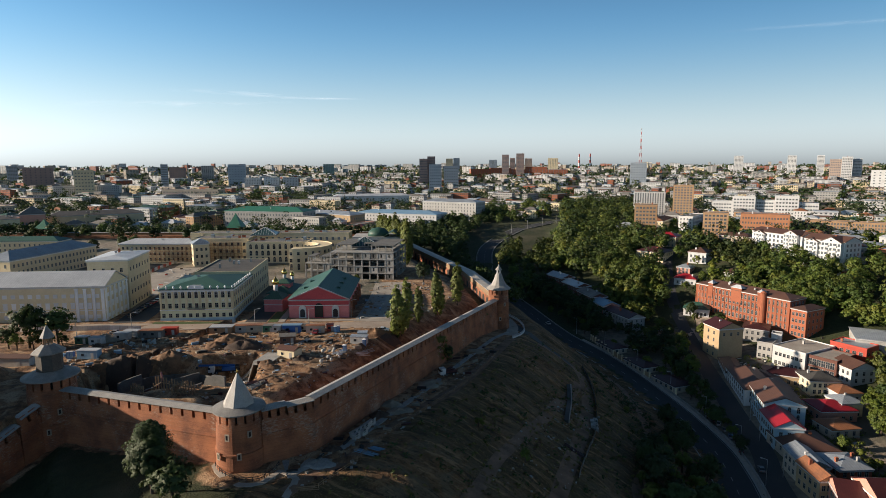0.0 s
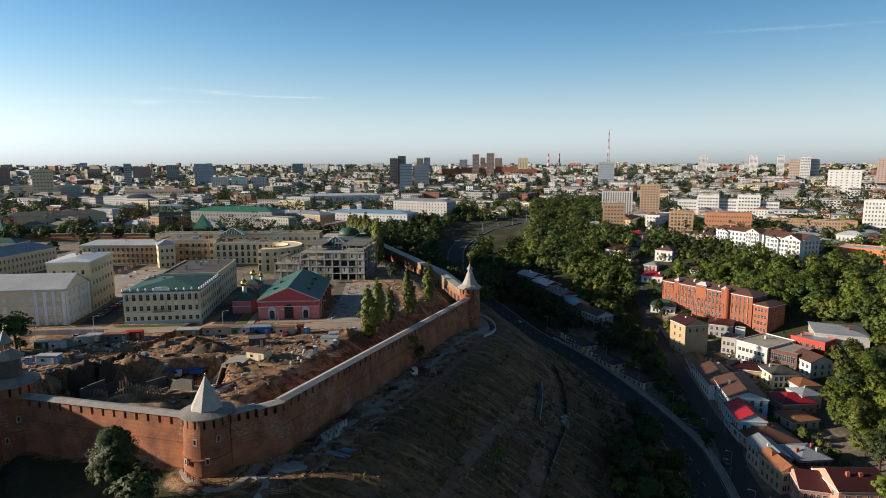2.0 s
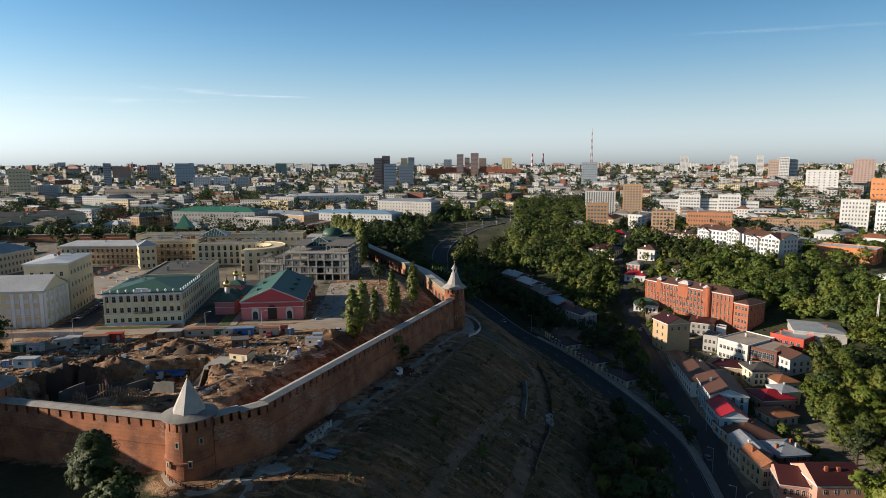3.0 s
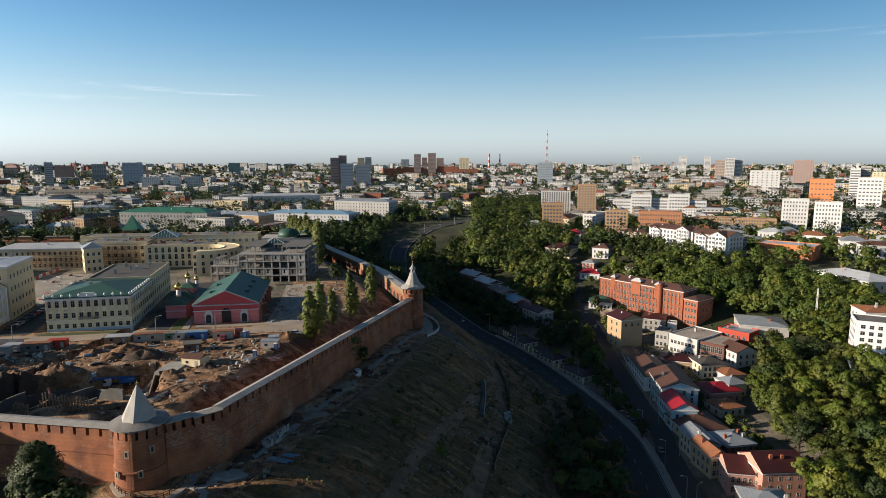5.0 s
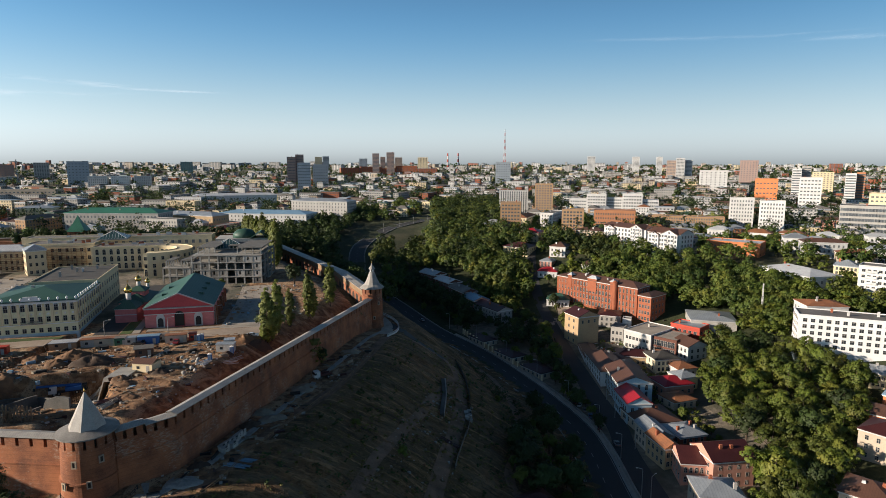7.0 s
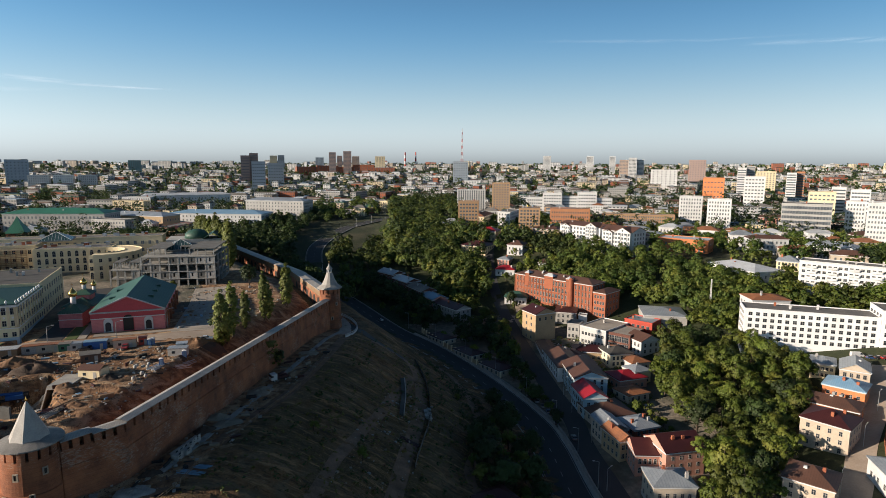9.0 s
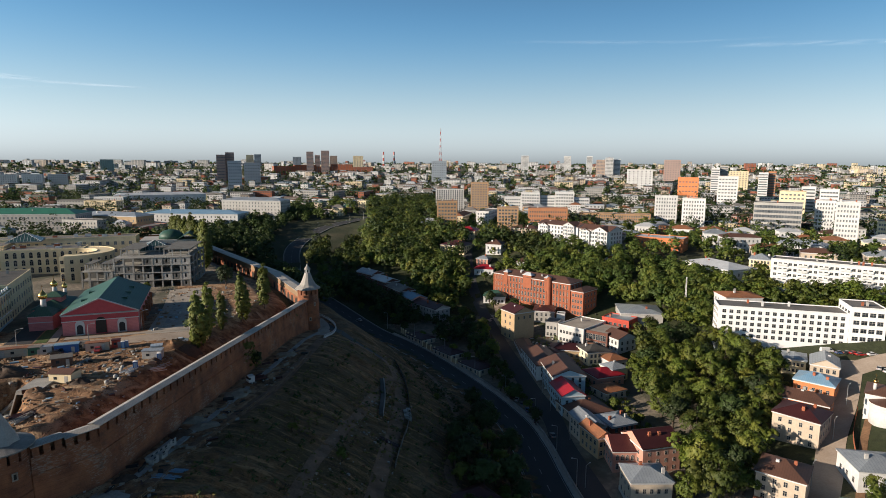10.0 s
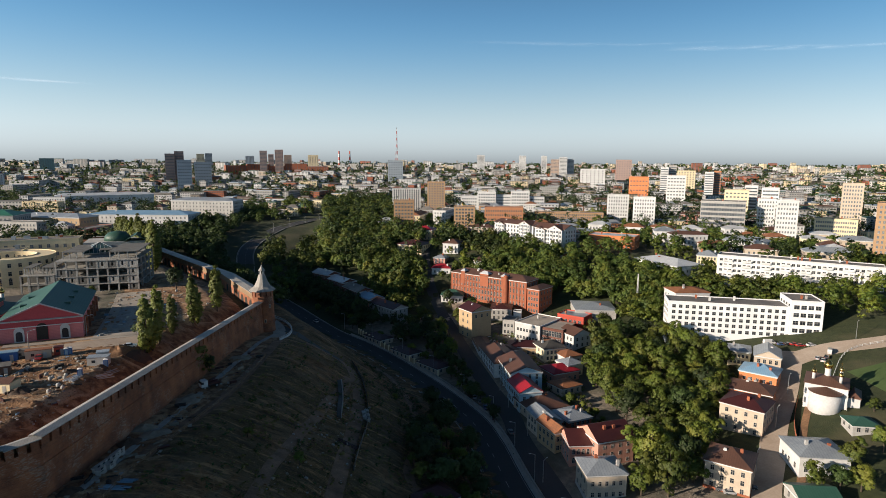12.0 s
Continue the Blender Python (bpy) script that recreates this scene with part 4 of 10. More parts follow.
def add_windows(root, w, d, h, bays, storeys, win, style, near, low=0.8, sides="flrb", skip=None, mesh_name="window"):
    """Windows on the front (f), right (r), left (l) and back (b) walls of a w x d block."""
    ww, wh = win
    fr = window_mesh(ww, wh, style)
    faces = {"f": (w, bays[0], lambda s: (s - w / 2, -0.0, 0)), "b": (w, bays[0], lambda s: (w / 2 - s, d, 180)),
             "r": (d, bays[1], lambda s: (w / 2, s, 90)), "l": (d, bays[1], lambda s: (-w / 2, d - s, -90))}
    rest = Shape()
    for k in sides:
        length, n, place = faces[k]
        if n < 1:
            continue
        for s, z, i, j in facade_cells(length, n, storeys, h, low, min(1.0, length * 0.06)):
            if skip and skip(k, i, j):
                continue
            x, y, a = place(s)
            if near and k in "frl":
                part("window", fr, None, root, at=pose(x, y, z, 0, 0, a))
            else:
                c, sn = math.cos(radians(a)), math.sin(radians(a))

                def q(px, py, pz):
                    return (x + c * px - sn * py, y + sn * px + c * py, z + pz)
                rest.face([q(-ww / 2, -0.05, 0), q(ww / 2, -0.05, 0), q(ww / 2, -0.05, wh), q(-ww / 2, -0.05, wh)], 0)
                rest.face([q(-ww / 2 - 0.1, -0.14, -0.14), q(ww / 2 + 0.1, -0.14, -0.14), q(ww / 2 + 0.1, -0.14, 0.0), q(-ww / 2 - 0.1, -0.14, 0.0)], 1)
                rest.face([q(-ww / 2 - 0.1, -0.14, 0.0), q(ww / 2 + 0.1, -0.14, 0.0), q(ww / 2 + 0.1, 0.0, 0.0), q(-ww / 2 - 0.1, 0.0, 0.0)], 1)
                rest.face([q(-0.04, -0.08, 0), q(0.04, -0.08, 0), q(0.04, -0.08, wh), q(-0.04, -0.08, wh)], 1)
    if rest.f:
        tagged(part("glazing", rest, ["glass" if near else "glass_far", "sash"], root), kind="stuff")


def roof_on(root, w, d, h, roof, rise, material, over=0.5):
    s = Shape()
    if roof == "flat":
        s.box(-w / 2 + 0.3, w / 2 - 0.3, 0.3, d - 0.3, h - 0.19, h + 0.08)
        part("roof", s, material, root)
        p = Shape()
        for x0, x1, y0, y1 in ((-w / 2 - 0.1, w / 2 + 0.1, -0.1, 0.3), (-w / 2 - 0.1, w / 2 + 0.1, d - 0.3, d + 0.1), (-w / 2 - 0.1, -w / 2 + 0.3, 0.3, d - 0.3), (w / 2 - 0.3, w / 2 + 0.1, 0.3, d - 0.3)):
            p.box(x0, x1, y0, y1, h - 0.19, h + 0.5)
        return p
    s.hip(-w / 2 - over, w / 2 + over, -over, d + over, h, rise, gable=roof.startswith("gable"), along_y={"gable_y": True, "gable_x": False}.get(roof))
    part("roof", s, material, root)
    return None


def building(name, label, A, B, depth, h, wall, roofing="tin", roof="hip", rise=2.6, storeys=3, bays=(8, 5), win=(1.1, 1.7), style="plain", near=True,
             category="house", z=None, chimneys=2, plinth=None, cornice="white", low=0.9, sides="flrb", skip=None, base_drop=4.0, group=""):
    """A house on a rectangle whose front runs from A to B; returns its Empty (front middle at the base, +y going in)."""
    A, B = np.array(A, float), np.array(B, float)
    u = (B - A) / np.linalg.norm(B - A)
    w = float(np.linalg.norm(B - A))
    v = np.array((-u[1], u[0]))
    mid = (A + B) / 2
    if z is None:
        z = (ground(*A) + ground(*B)) / 2
    root = thing(name, mid[0], mid[1], z, math.degrees(math.atan2(u[1], u[0])), label, category, group)
    part("wall", Shape().box(-w / 2, w / 2, 0, depth, -base_drop, h - (0.2 if roof == "flat" else 0.01)), wall, root)
    if plinth:
        part("plinth", Shape().box(-w / 2 - 0.12, w / 2 + 0.12, -0.12, depth + 0.12, -base_drop, 0.9), plinth, root)
    para = roof_on(root, w, depth, h, roof, rise, roofing)
    if para:
        part("parapet", para, wall, root)
    elif cornice:
        c = Shape()
        c.box(-w / 2 - 0.3, w / 2 + 0.3, -0.3, 0.0, h - 0.5, h - 0.03).box(-w / 2 - 0.3, w / 2 + 0.3, depth, depth + 0.3, h - 0.5, h - 0.03)
        c.box(-w / 2 - 0.3, -w / 2, 0.0, depth, h - 0.5, h - 0.03).box(w / 2, w / 2 + 0.3, 0.0, depth, h - 0.5, h - 0.03)
        part("cornice", c, cornice, root)
    rng = random.Random(int(abs(mid[0]) * 7 + abs(mid[1]) * 13))
    if roof.startswith("gable") and rise > 0:
        for yy in (0.02, depth - 0.02) if (roof == "gable_y" or (roof == "gable" and depth > w)) else ():
            g = Shape()
            g.face([(-w / 2, yy, h - 0.05), (w / 2, yy, h - 0.05), (0, yy, h + rise)])
            part("gable_wall", g, wall, root)
        for xx in (-w / 2 + 0.02, w / 2 - 0.02) if (roof == "gable_x" or (roof == "gable" and depth <= w)) else ():
            g = Shape()
            g.face([(xx, 0, h - 0.05), (xx, depth, h - 0.05), (xx, depth / 2, h + rise)])
            part("gable_wall", g, wall, root)
    for _ in range(chimneys):
        x, y = rng.uniform(-0.35, 0.35) * w, rng.uniform(0.25, 0.75) * depth
        hh = h + (0.0 if roof == "flat" else rise * 0.4)
        part("chimney", Shape().box(x - 0.45, x + 0.45, y - 0.35, y + 0.35, hh - 0.6, hh + rng.uniform(1.6, 2.4)).box(x - 0.55, x + 0.55, y - 0.45, y + 0.45, hh + 1.3, hh + 1.5),
             rng.choice(["brick_red", "white", "grey"]), root)
    add_windows(root, w, depth, h, bays, storeys, win, style, near, low, sides, skip)
    root["size_w"], root["size_d"] = w, depth
    return root
# ---- buildings, place by place ----
# inside the fortress
building("palace_wing", "pale yellow rear wing with grey tin roof", (-133.3, 245.5), (-137.6, 272.5), 16, 20.9, "cream", "tin_white", rise=1.0, storeys=4, bays=(7, 4), win=(1.0, 1.6), chimneys=3, z=0.0)
building("office_block", "long yellow office with blue-grey tin roof", (-222.3, 298.0), (-213.7, 359.3), 17, 12.0, "cream", "tin", storeys=3, bays=(22, 4), chimneys=4, near=False, rise=4, z=0.0)
building("office_block", "yellow barracks with pale tin roof and scaffolding", (-204.7, 368.4), (-156.4, 367.5), 14, 11.5, "cream", "tin_white", storeys=3, bays=(16, 4), chimneys=3, z=0.0)
building("office_block", "cream end pavilion with small grey hipped roof", (-150.3, 350.6), (-142.2, 354.9), 12, 13.4, "cream", "tin", storeys=3, bays=(3, 3), chimneys=0, z=0.0)
building("office_block", "long cream office with dull green roof", (-335.2, 409.8), (-271.4, 411.8), 16, 8.0, "cream", "tin_green", storeys=2, bays=(18, 3), near=False, z=0.0)
building("mansion_wing", "cream rear wing with dark flat roof", (-85.4, 257.1), (-88.6, 293.8), 24, 13.4, "cream", "bitumen", roof="flat", storeys=3, bays=(9, 6), win=(1.2, 1.9), chimneys=5, z=0.0)

# along the lower street
building("warehouse", "tall tan plastered warehouse with maroon roof", (139.2, 288.5), (152.4, 290.8), 13, 15.6, "ochre", "tin_maroon", roof="gable_y", rise=3, storeys=4, bays=(3, 5), sides="frl", skip=lambda k, i, j: (k == "f" and j < 3) or (k == "l" and i % 2 == 0))
building("factory", "long red brick factory with brown tin roof", (157.9, 360.4), (186.8, 310.3), 15, 16.7, "brick_red", "tin_brown", rise=2.4, storeys=4, bays=(24, 4), win=(1.1, 1.9), style="arch", chimneys=3)
building("factory", "red brick end block of a factory", (186.5, 308.5), (190.4, 301.0), 16, 15.2, "brick_red", "tin_brown", rise=1.6, storeys=4, bays=(4, 4), win=(1.1, 1.8), chimneys=0)
building("shopping_arcade", "white modern arcade with tan flat roof", (162.5, 281.2), (169.9, 266.9), 24, 9.5, "white", "paving", roof="flat", storeys=2, bays=(7, 5), win=(1.3, 1.6), chimneys=1)
building("shopping_arcade", "dark glazed arcade front with brick piers", (171.0, 268.0), (178.1, 256.9), 18, 8.9, "brick_dark", "paving", roof="flat", storeys=2, bays=(6, 4), win=(1.7, 2.9), chimneys=0)
building("restaurant", "red clad building with grey flat roof", (190.0, 280.2), (198.2, 266.5), 12, 8.2, "red_paint", "tin", roof="flat", storeys=2, bays=(5, 3), win=(1.6, 1.6), chimneys=1)
building("shed", "long low shed with grey tin roof", (201.3, 278.4), (221.9, 267.8), 22, 6.9, "grey", "tin", rise=2.2, storeys=1, bays=(6, 2), chimneys=1)
building("row_house", "low white street house with brown tin roof", (133.0, 267.0), (127.2, 238.3), 13, 6.3, "white", "tin_brown", rise=3, storeys=2, bays=(9, 3), chimneys=2)
building("row_house", "blue plastered corner house with brown tin roof", (125.4, 219.8), (139.7, 216.4), 22, 9.7, "sky_blue", "tin_brown", roof="gable_y", rise=2.8, storeys=3, bays=(4, 8), win=(1.0, 1.6), style="arch", chimneys=1)
building("row_house", "blue plastered gabled house with bright red roof", (121.0, 203.9), (130.7, 202.2), 15, 8.0, "sky_blue", "tin_red", roof="gable_y", rise=2.8, storeys=2, bays=(3, 6), chimneys=0)
building("row_house", "low house with rust brown tin roof", (121.1, 193.8), (138.2, 193.3), 16, 3.8, "beige", "tin_brown", rise=2.5, storeys=1, bays=(6, 4), chimneys=2)
building("row_house", "grey tin roofed house beside the street", (116.3, 177.9), (124.0, 177.3), 14, 7.1, "beige", "tin", roof="gable_y", rise=2.2, storeys=2, bays=(3, 5), chimneys=1)
building("row_house", "grey tin roofed yard house with white chimneys", (126.5, 176.6), (137.3, 177.0), 11, 5.6, "brick_red", "tin", rise=2, storeys=2, bays=(4, 3), chimneys=3)
building("row_house", "small ochre house with orange tin roof", (115.5, 169.1), (121.3, 169.1), 12, 7.4, "ochre", "tin_rust", roof="gable_y", rise=2, storeys=2, bays=(3, 4), chimneys=1)
building("villa", "pink plastered villa with maroon gabled roof", (114.9, 159.2), (124.0, 156.2), 12, 7.3, "pink", "tin_maroon", roof="gable_x", rise=3.2, storeys=2, bays=(5, 4), style="arch", win=(0.9, 1.3), chimneys=0)
building("villa", "pink plastered villa wing with maroon roof and skylights", (122.1, 153.1), (136.4, 152.0), 13, 9.2, "pink", "tin_maroon", roof="gable_x", rise=3.6, storeys=3, bays=(4, 3), win=(0.9, 1.3), chimneys=2)
building("row_house", "cream two storey house with grey hipped roof", (108.0, 140.0), (120.1, 136.1), 11, 8.2, "beige", "tin", rise=2.2, storeys=2, bays=(5, 3), win=(0.9, 1.4), plinth="grey", chimneys=2)
building("row_house", "low house with bright red roof", (149.1, 221.1), (163.6, 221.5), 12, 4.8, "pink", "tin_red", rise=2.2, storeys=1, bays=(4, 3), chimneys=0)
building("row_house", "low house with orange tin roof", (166.0, 236.6), (175.9, 236.7), 10, 4.2, "white", "tin_rust", rise=2, storeys=1, bays=(3, 2), chimneys=0)
building("row_house", "white gabled house with brown roof", (180.2, 250.1), (192.4, 251.5), 12, 7.1, "white", "tin_brown", roof="gable_y", rise=2.8, storeys=2, bays=(3, 4), chimneys=0)
building("row_house", "house with dark roof and yellow wall", (159.2, 245.0), (171.6, 244.2), 12, 6.6, "yellow", "bitumen", rise=2.4, storeys=2, bays=(5, 3), chimneys=1)
building("shed", "low yard shed with patched brown roof", (136.0, 255.0), (149.4, 249.7), 16, 4.2, "beige", "tin_brown", rise=2.2, storeys=1, bays=(4, 3), chimneys=1)
building("shed", "low yard shed with dark felt roof", (144.8, 207.8), (156.0, 209.2), 10, 3.5, "beige", "tin_rust", rise=1.6, storeys=1, bays=(3, 2), chimneys=0)
building("shed", "low block with maroon roof behind the warehouse", (162.1, 310.1), (172.5, 303.5), 14, 7.1, "grey", "tin_maroon", rise=1.6, storeys=2, bays=(4, 3), chimneys=1)
building("outbuilding", "grey half-ruined outbuilding beside the arcade", (159.0, 289.3), (164.1, 284.6), 10, 8.3, "grey", "roof_felt", roof="flat", storeys=2, bays=(3, 3), chimneys=0)
building("outbuilding", "white rooftop plant room", (169.8, 295.9), (173.6, 293.3), 5, 8.7, "white", "roof_felt", roof="flat", storeys=1, bays=(1, 1), chimneys=0)
building("outbuilding", "small brick outbuilding with flat roof", (169.7, 262.5), (174.4, 259.4), 6, 3.6, "brick_orange", "roof_felt", roof="flat", storeys=1, bays=(2, 1), chimneys=0)
building("shed", "dark roofed yard building behind the street", (132.6, 240.9), (147.8, 238.9), 13, 6.3, "beige", "roof_felt", rise=2.0, storeys=1, bays=(4, 3), chimneys=1)
building("shed", "long dark roofed yard building", (147.4, 260.6), (163.1, 252.7), 10, 4.7, "ochre", "tin_maroon", rise=2.2, storeys=1, bays=(6, 3), chimneys=2)
building("row_house", "small cream house with grey roof", (159.1, 224.2), (168.1, 225.1), 9, 6.1, "cream", "tin", rise=2, storeys=1, bays=(3, 2), chimneys=1)
building("shed", "long white street wing with brown lean-to roof", (138.3, 286.0), (132.5, 265.2), 8, 2.6, "white", "tin_brown", rise=2.4, storeys=2, bays=(5, 2), chimneys=0)

# row along the foot of the bank
building("row_house", "red brick row house with grey tin roof", (76.6, 427.7), (84.2, 410.9), 11, 6.4, "brick_dark", "tin", roof="gable_x", rise=2.2, storeys=2, bays=(8, 3), win=(0.9, 1.4), chimneys=2)
building("row_house", "red brick row house with pale tin roof", (84.2, 410.9), (90.2, 391.5), 11, 6.2, "brick_dark", "tin_white", roof="gable_x", rise=2.2, storeys=2, bays=(8, 3), win=(0.9, 1.4), chimneys=2)
building("row_house", "red brick row house with brown roof", (90.2, 391.5), (94.9, 369.0), 11, 6.0, "brick_dark", "roof_felt", roof="gable_x", rise=2.2, storeys=2, bays=(8, 3), win=(0.9, 1.4), chimneys=2)
building("row_house", "pink row house with blue tin roof", (94.9, 369.0), (98.1, 353.3), 11, 5.5, "pink", "tin_blue", roof="gable_x", rise=2.2, storeys=2, bays=(8, 3), win=(0.9, 1.4), chimneys=2)
building("row_house", "white row house with brown tin roof", (98.1, 353.3), (106.3, 329.2), 11, 6.2, "grey", "tin_maroon", roof="gable_x", rise=2.2, storeys=2, bays=(8, 3), win=(0.9, 1.4), chimneys=2)

# the far side street and the hospital
HOSPITAL_Z = -22.1
building("hospital", "long white five storey hospital with flat roof", (219.5, 225.2), (265.3, 192.9), 15, 15.6, "trim", "roof_felt", roof="flat", storeys=5, bays=(17, 4), win=(1.6, 1.6), chimneys=3, cornice=None, z=HOSPITAL_Z - 2.7, base_drop=8)
building("hospital", "white hospital entrance block with dark windows", (265.0, 192.2), (276.5, 183.7), 18, 16.4, "trim", "roof_felt", roof="flat", storeys=4, bays=(4, 4), win=(2.3, 1.9), chimneys=2, cornice=None, z=HOSPITAL_Z, base_drop=8)
building("hospital", "white rear hospital wing with patched roof", (245.5, 247.0), (264.0, 240.5), 15, 12.6, "white", "tin_rust", rise=1.8, storeys=3, bays=(5, 4), near=False)
long_flats = building("apartment_block", "very long white five storey block of flats", (290.0, 260.6), (336.7, 193.0), 13, 16.5, "white", "roof_felt", roof="flat", storeys=5, bays=(32, 3), win=(1.5, 1.4), chimneys=8, cornice=None)
balcony = Shape().box(-1.3, 1.3, -1.0, 0, -0.1, 0.05).box(-1.3, 1.3, -1.0, -0.92, 0.05, 1.05).box(-1.3, -1.22, -0.92, 0, 0.05, 1.05).box(1.22, 1.3, -0.92, 0, 0.05, 1.05).mesh("balcony", ["white"])
for k in range(32):
    if k % 4 in (1, 2):
        for fl in range(1, 5):
            part("balcony", balcony, None, long_flats, at=pose(-long_flats["size_w"] / 2 + 1 + (long_flats["size_w"] - 2) * (k + 0.5) / 32, 0, 0.75 + 3.12 * fl))
building("town_house", "cream house in scaffolding with brown hipped roof", (146.0, 130.1), (153.3, 119.0), 13, 9.3, "beige", "tin_brown", rise=3.0, storeys=3, bays=(4, 4), win=(1.0, 1.5), plinth="brick_red", chimneys=2)
building("town_house", "cream gable ended house with maroon roof", (179.1, 154.8), (185.4, 141.0), 14, 10.1, "beige", "tin_maroon", rise=3.0, storeys=3, bays=(4, 4), win=(1.0, 1.5), chimneys=2)
building("town_house", "orange house with brown tin roof", (194.0, 166.5), (202.7, 151.5), 12, 7.3, "orange", "tin_brown", rise=2.2, storeys=2, bays=(6, 3), win=(1.0, 1.4), chimneys=3)
building("town_house", "orange house with blue tin roof", (208.6, 171.9), (215.6, 159.7), 12, 8.0, "orange", "tin_blue", rise=2.6, storeys=2, bays=(5, 3), win=(1.0, 1.4), chimneys=2)
building("town_house", "house with grey tin gable roof", (225.7, 178.8), (232.3, 170.8), 14, 6.9, "beige", "tin", roof="gable_y", rise=2.8, storeys=2, bays=(4, 4), chimneys=1)
building("town_house", "small yellow house with grey roof", (223.7, 191.0), (229.8, 184.1), 11, 6.5, "yellow", "tin", rise=1.6, storeys=2, bays=(5, 3), win=(0.9, 1.3), chimneys=1)
building("town_house", "single storey house with grey tin roof", (174.3, 118.6), (187.8, 111.2), 14, 6.0, "white", "tin", rise=2.6, storeys=1, bays=(6, 3), chimneys=2)
building("shed", "small shed with green tin roof", (207.0, 123.3), (214.6, 118.6), 8, 3.1, "grey", "tin_green", rise=1.6, storeys=1, bays=(3, 2), chimneys=0)
building("shed", "shed with green felt roof beside the trees", (158.7, 106.2), (169.1, 100.9), 10, 3.6, "grey", "tin_green", roof="gable_x", rise=2.2, storeys=1, bays=(3, 2), chimneys=0)
building("shed", "dark red tin roofed shed under the slope", (53.6, 141.2), (66.5, 144.8), 9, 3.0, "brick_red", "tin_maroon", rise=2.6, storeys=1, bays=(4, 2), chimneys=0)

# upper town beyond the bank
building("apartment_tower", "tan brick nine storey block of flats", (173.1, 532.6), (191.4, 526.3), 16, 30.2, "brick_tan", "roof_felt", roof="flat", storeys=9, bays=(6, 4), win=(1.8, 1.5), near=False, cornice=None)
building("apartment_tower", "tall tan brick fourteen storey block of flats", (250.3, 643.0), (269.3, 635.3), 16, 40.3, "brick_tan", "roof_felt", roof="flat", storeys=14, bays=(6, 4), win=(1.8, 1.5), near=False, cornice=None)
building("apartment_tower", "tan brick eight storey block of flats", (214.3, 484.7), (231.5, 476.8), 16, 27.0, "brick_tan", "roof_felt", roof="flat", storeys=9, bays=(6, 4), win=(1.8, 1.5), near=False, cornice=None)
building("apartment_tower", "white apartment tower behind brick flats", (221.0, 685.2), (253.5, 673.9), 16, 29.1, "white", "roof_felt", roof="flat", storeys=12, bays=(12, 4), win=(1.3, 1.9), near=False, cornice=None)
building("apartment_block", "orange brick five storey block of flats", (266.3, 526.5), (299.8, 508.1), 14, 22.0, "brick_orange", "roof_felt", roof="flat", storeys=5, bays=(16, 4), near=False, cornice=None)


def gable_bay(root, x, w, out, h, rise, depth, storeys, cols, roof="tin_brown"):
    """A projecting bay with its own gable roof, windows and loggia parapets, on a front."""
    part("bay", Shape().box(x - w / 2, x + w / 2, -out, 0.5, -4, h - 0.01), "white", root)
    g = Shape()
    g.face([(x - w / 2, -out, h - 0.02), (x + w / 2, -out, h - 0.02), (x, -out, h + rise - 0.3)])
    part("bay_gable", g, "white", root)
    r = Shape()
    for sg in (-1, 1):
        e, t = (x + sg * (w / 2 + 0.6), h - 0.25), (x, h + rise)
        r.face([(e[0], -out - 0.6, e[1]), (t[0], -out - 0.6, t[1]), (t[0], depth, t[1]), (e[0], depth, e[1])][::sg])
        r.face([(e[0], -out - 0.6, e[1] - 0.3), (t[0], -out - 0.6, t[1] - 0.3), (t[0], -out - 0.6, t[1]), (e[0], -out - 0.6, e[1])][::sg])
    part("bay_roof", r, roof, root, "brown tin gable roof")
    gl, pa = Shape(), Shape()
    for k in range(storeys):
        z = 1.4 + (h - 1.2) * k / storeys
        for c in range(cols):
            cx = x - w / 2 + w * (c + 0.5) / cols
            hw = w / cols * (0.42 if c % 2 else 0.27)
            gl.box(cx - hw, cx + hw, -out - 0.06, -out + 0.02, z, z + 1.7)
            if c % 2:
                pa.box(cx - hw - 0.2, cx + hw + 0.2, -out - 0.9, -out, z - 0.5, z + 0.35)
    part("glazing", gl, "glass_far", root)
    if pa.f:
        part("loggia_parapet", pa, "white", root)
    part("attic_window", Shape().box(x - 0.7, x + 0.7, -out - 0.07, -out + 0.05, h + 0.2, h + 1.3), "glass", root)


flats = building("apartment_block", "new white flats with brown gables and loggias", (233.4, 442.2), (245.9, 400.5), 16, 16.5, "white", "tin_brown", roof="gable_x", rise=2.5, storeys=5, bays=(12, 4), win=(1.7, 1.9), near=False, plinth="brick_red")
gable_bay(flats, -14, 10, 1.6, 15.6, 2.3, 8, 5, 4)
gable_bay(flats, 14, 11.5, 2.2, 17.6, 2.8, 8, 6, 5)
flats = building("apartment_block", "new white flats with gabled end and loggias", (239.2, 387.1), (249.3, 362.5), 16, 19.0, "white", "tin_brown", roof="gable_x", rise=3, storeys=6, bays=(9, 4), win=(1.5, 1.7), near=False, plinth="brick_red")
gable_bay(flats, -7.5, 8, 1.4, 18.0, 2.0, 8, 6, 3)
gable_bay(flats, 6.2, 13, 2.6, 19.0, 3.2, 8, 6, 5)
building("apartment_block", "long ochre brick block of flats", (325.5, 527.7), (382.2, 488.2), 14, 15.3, "brick_tan", "roof_felt", roof="flat", storeys=5, bays=(30, 4), near=False, cornice=None)
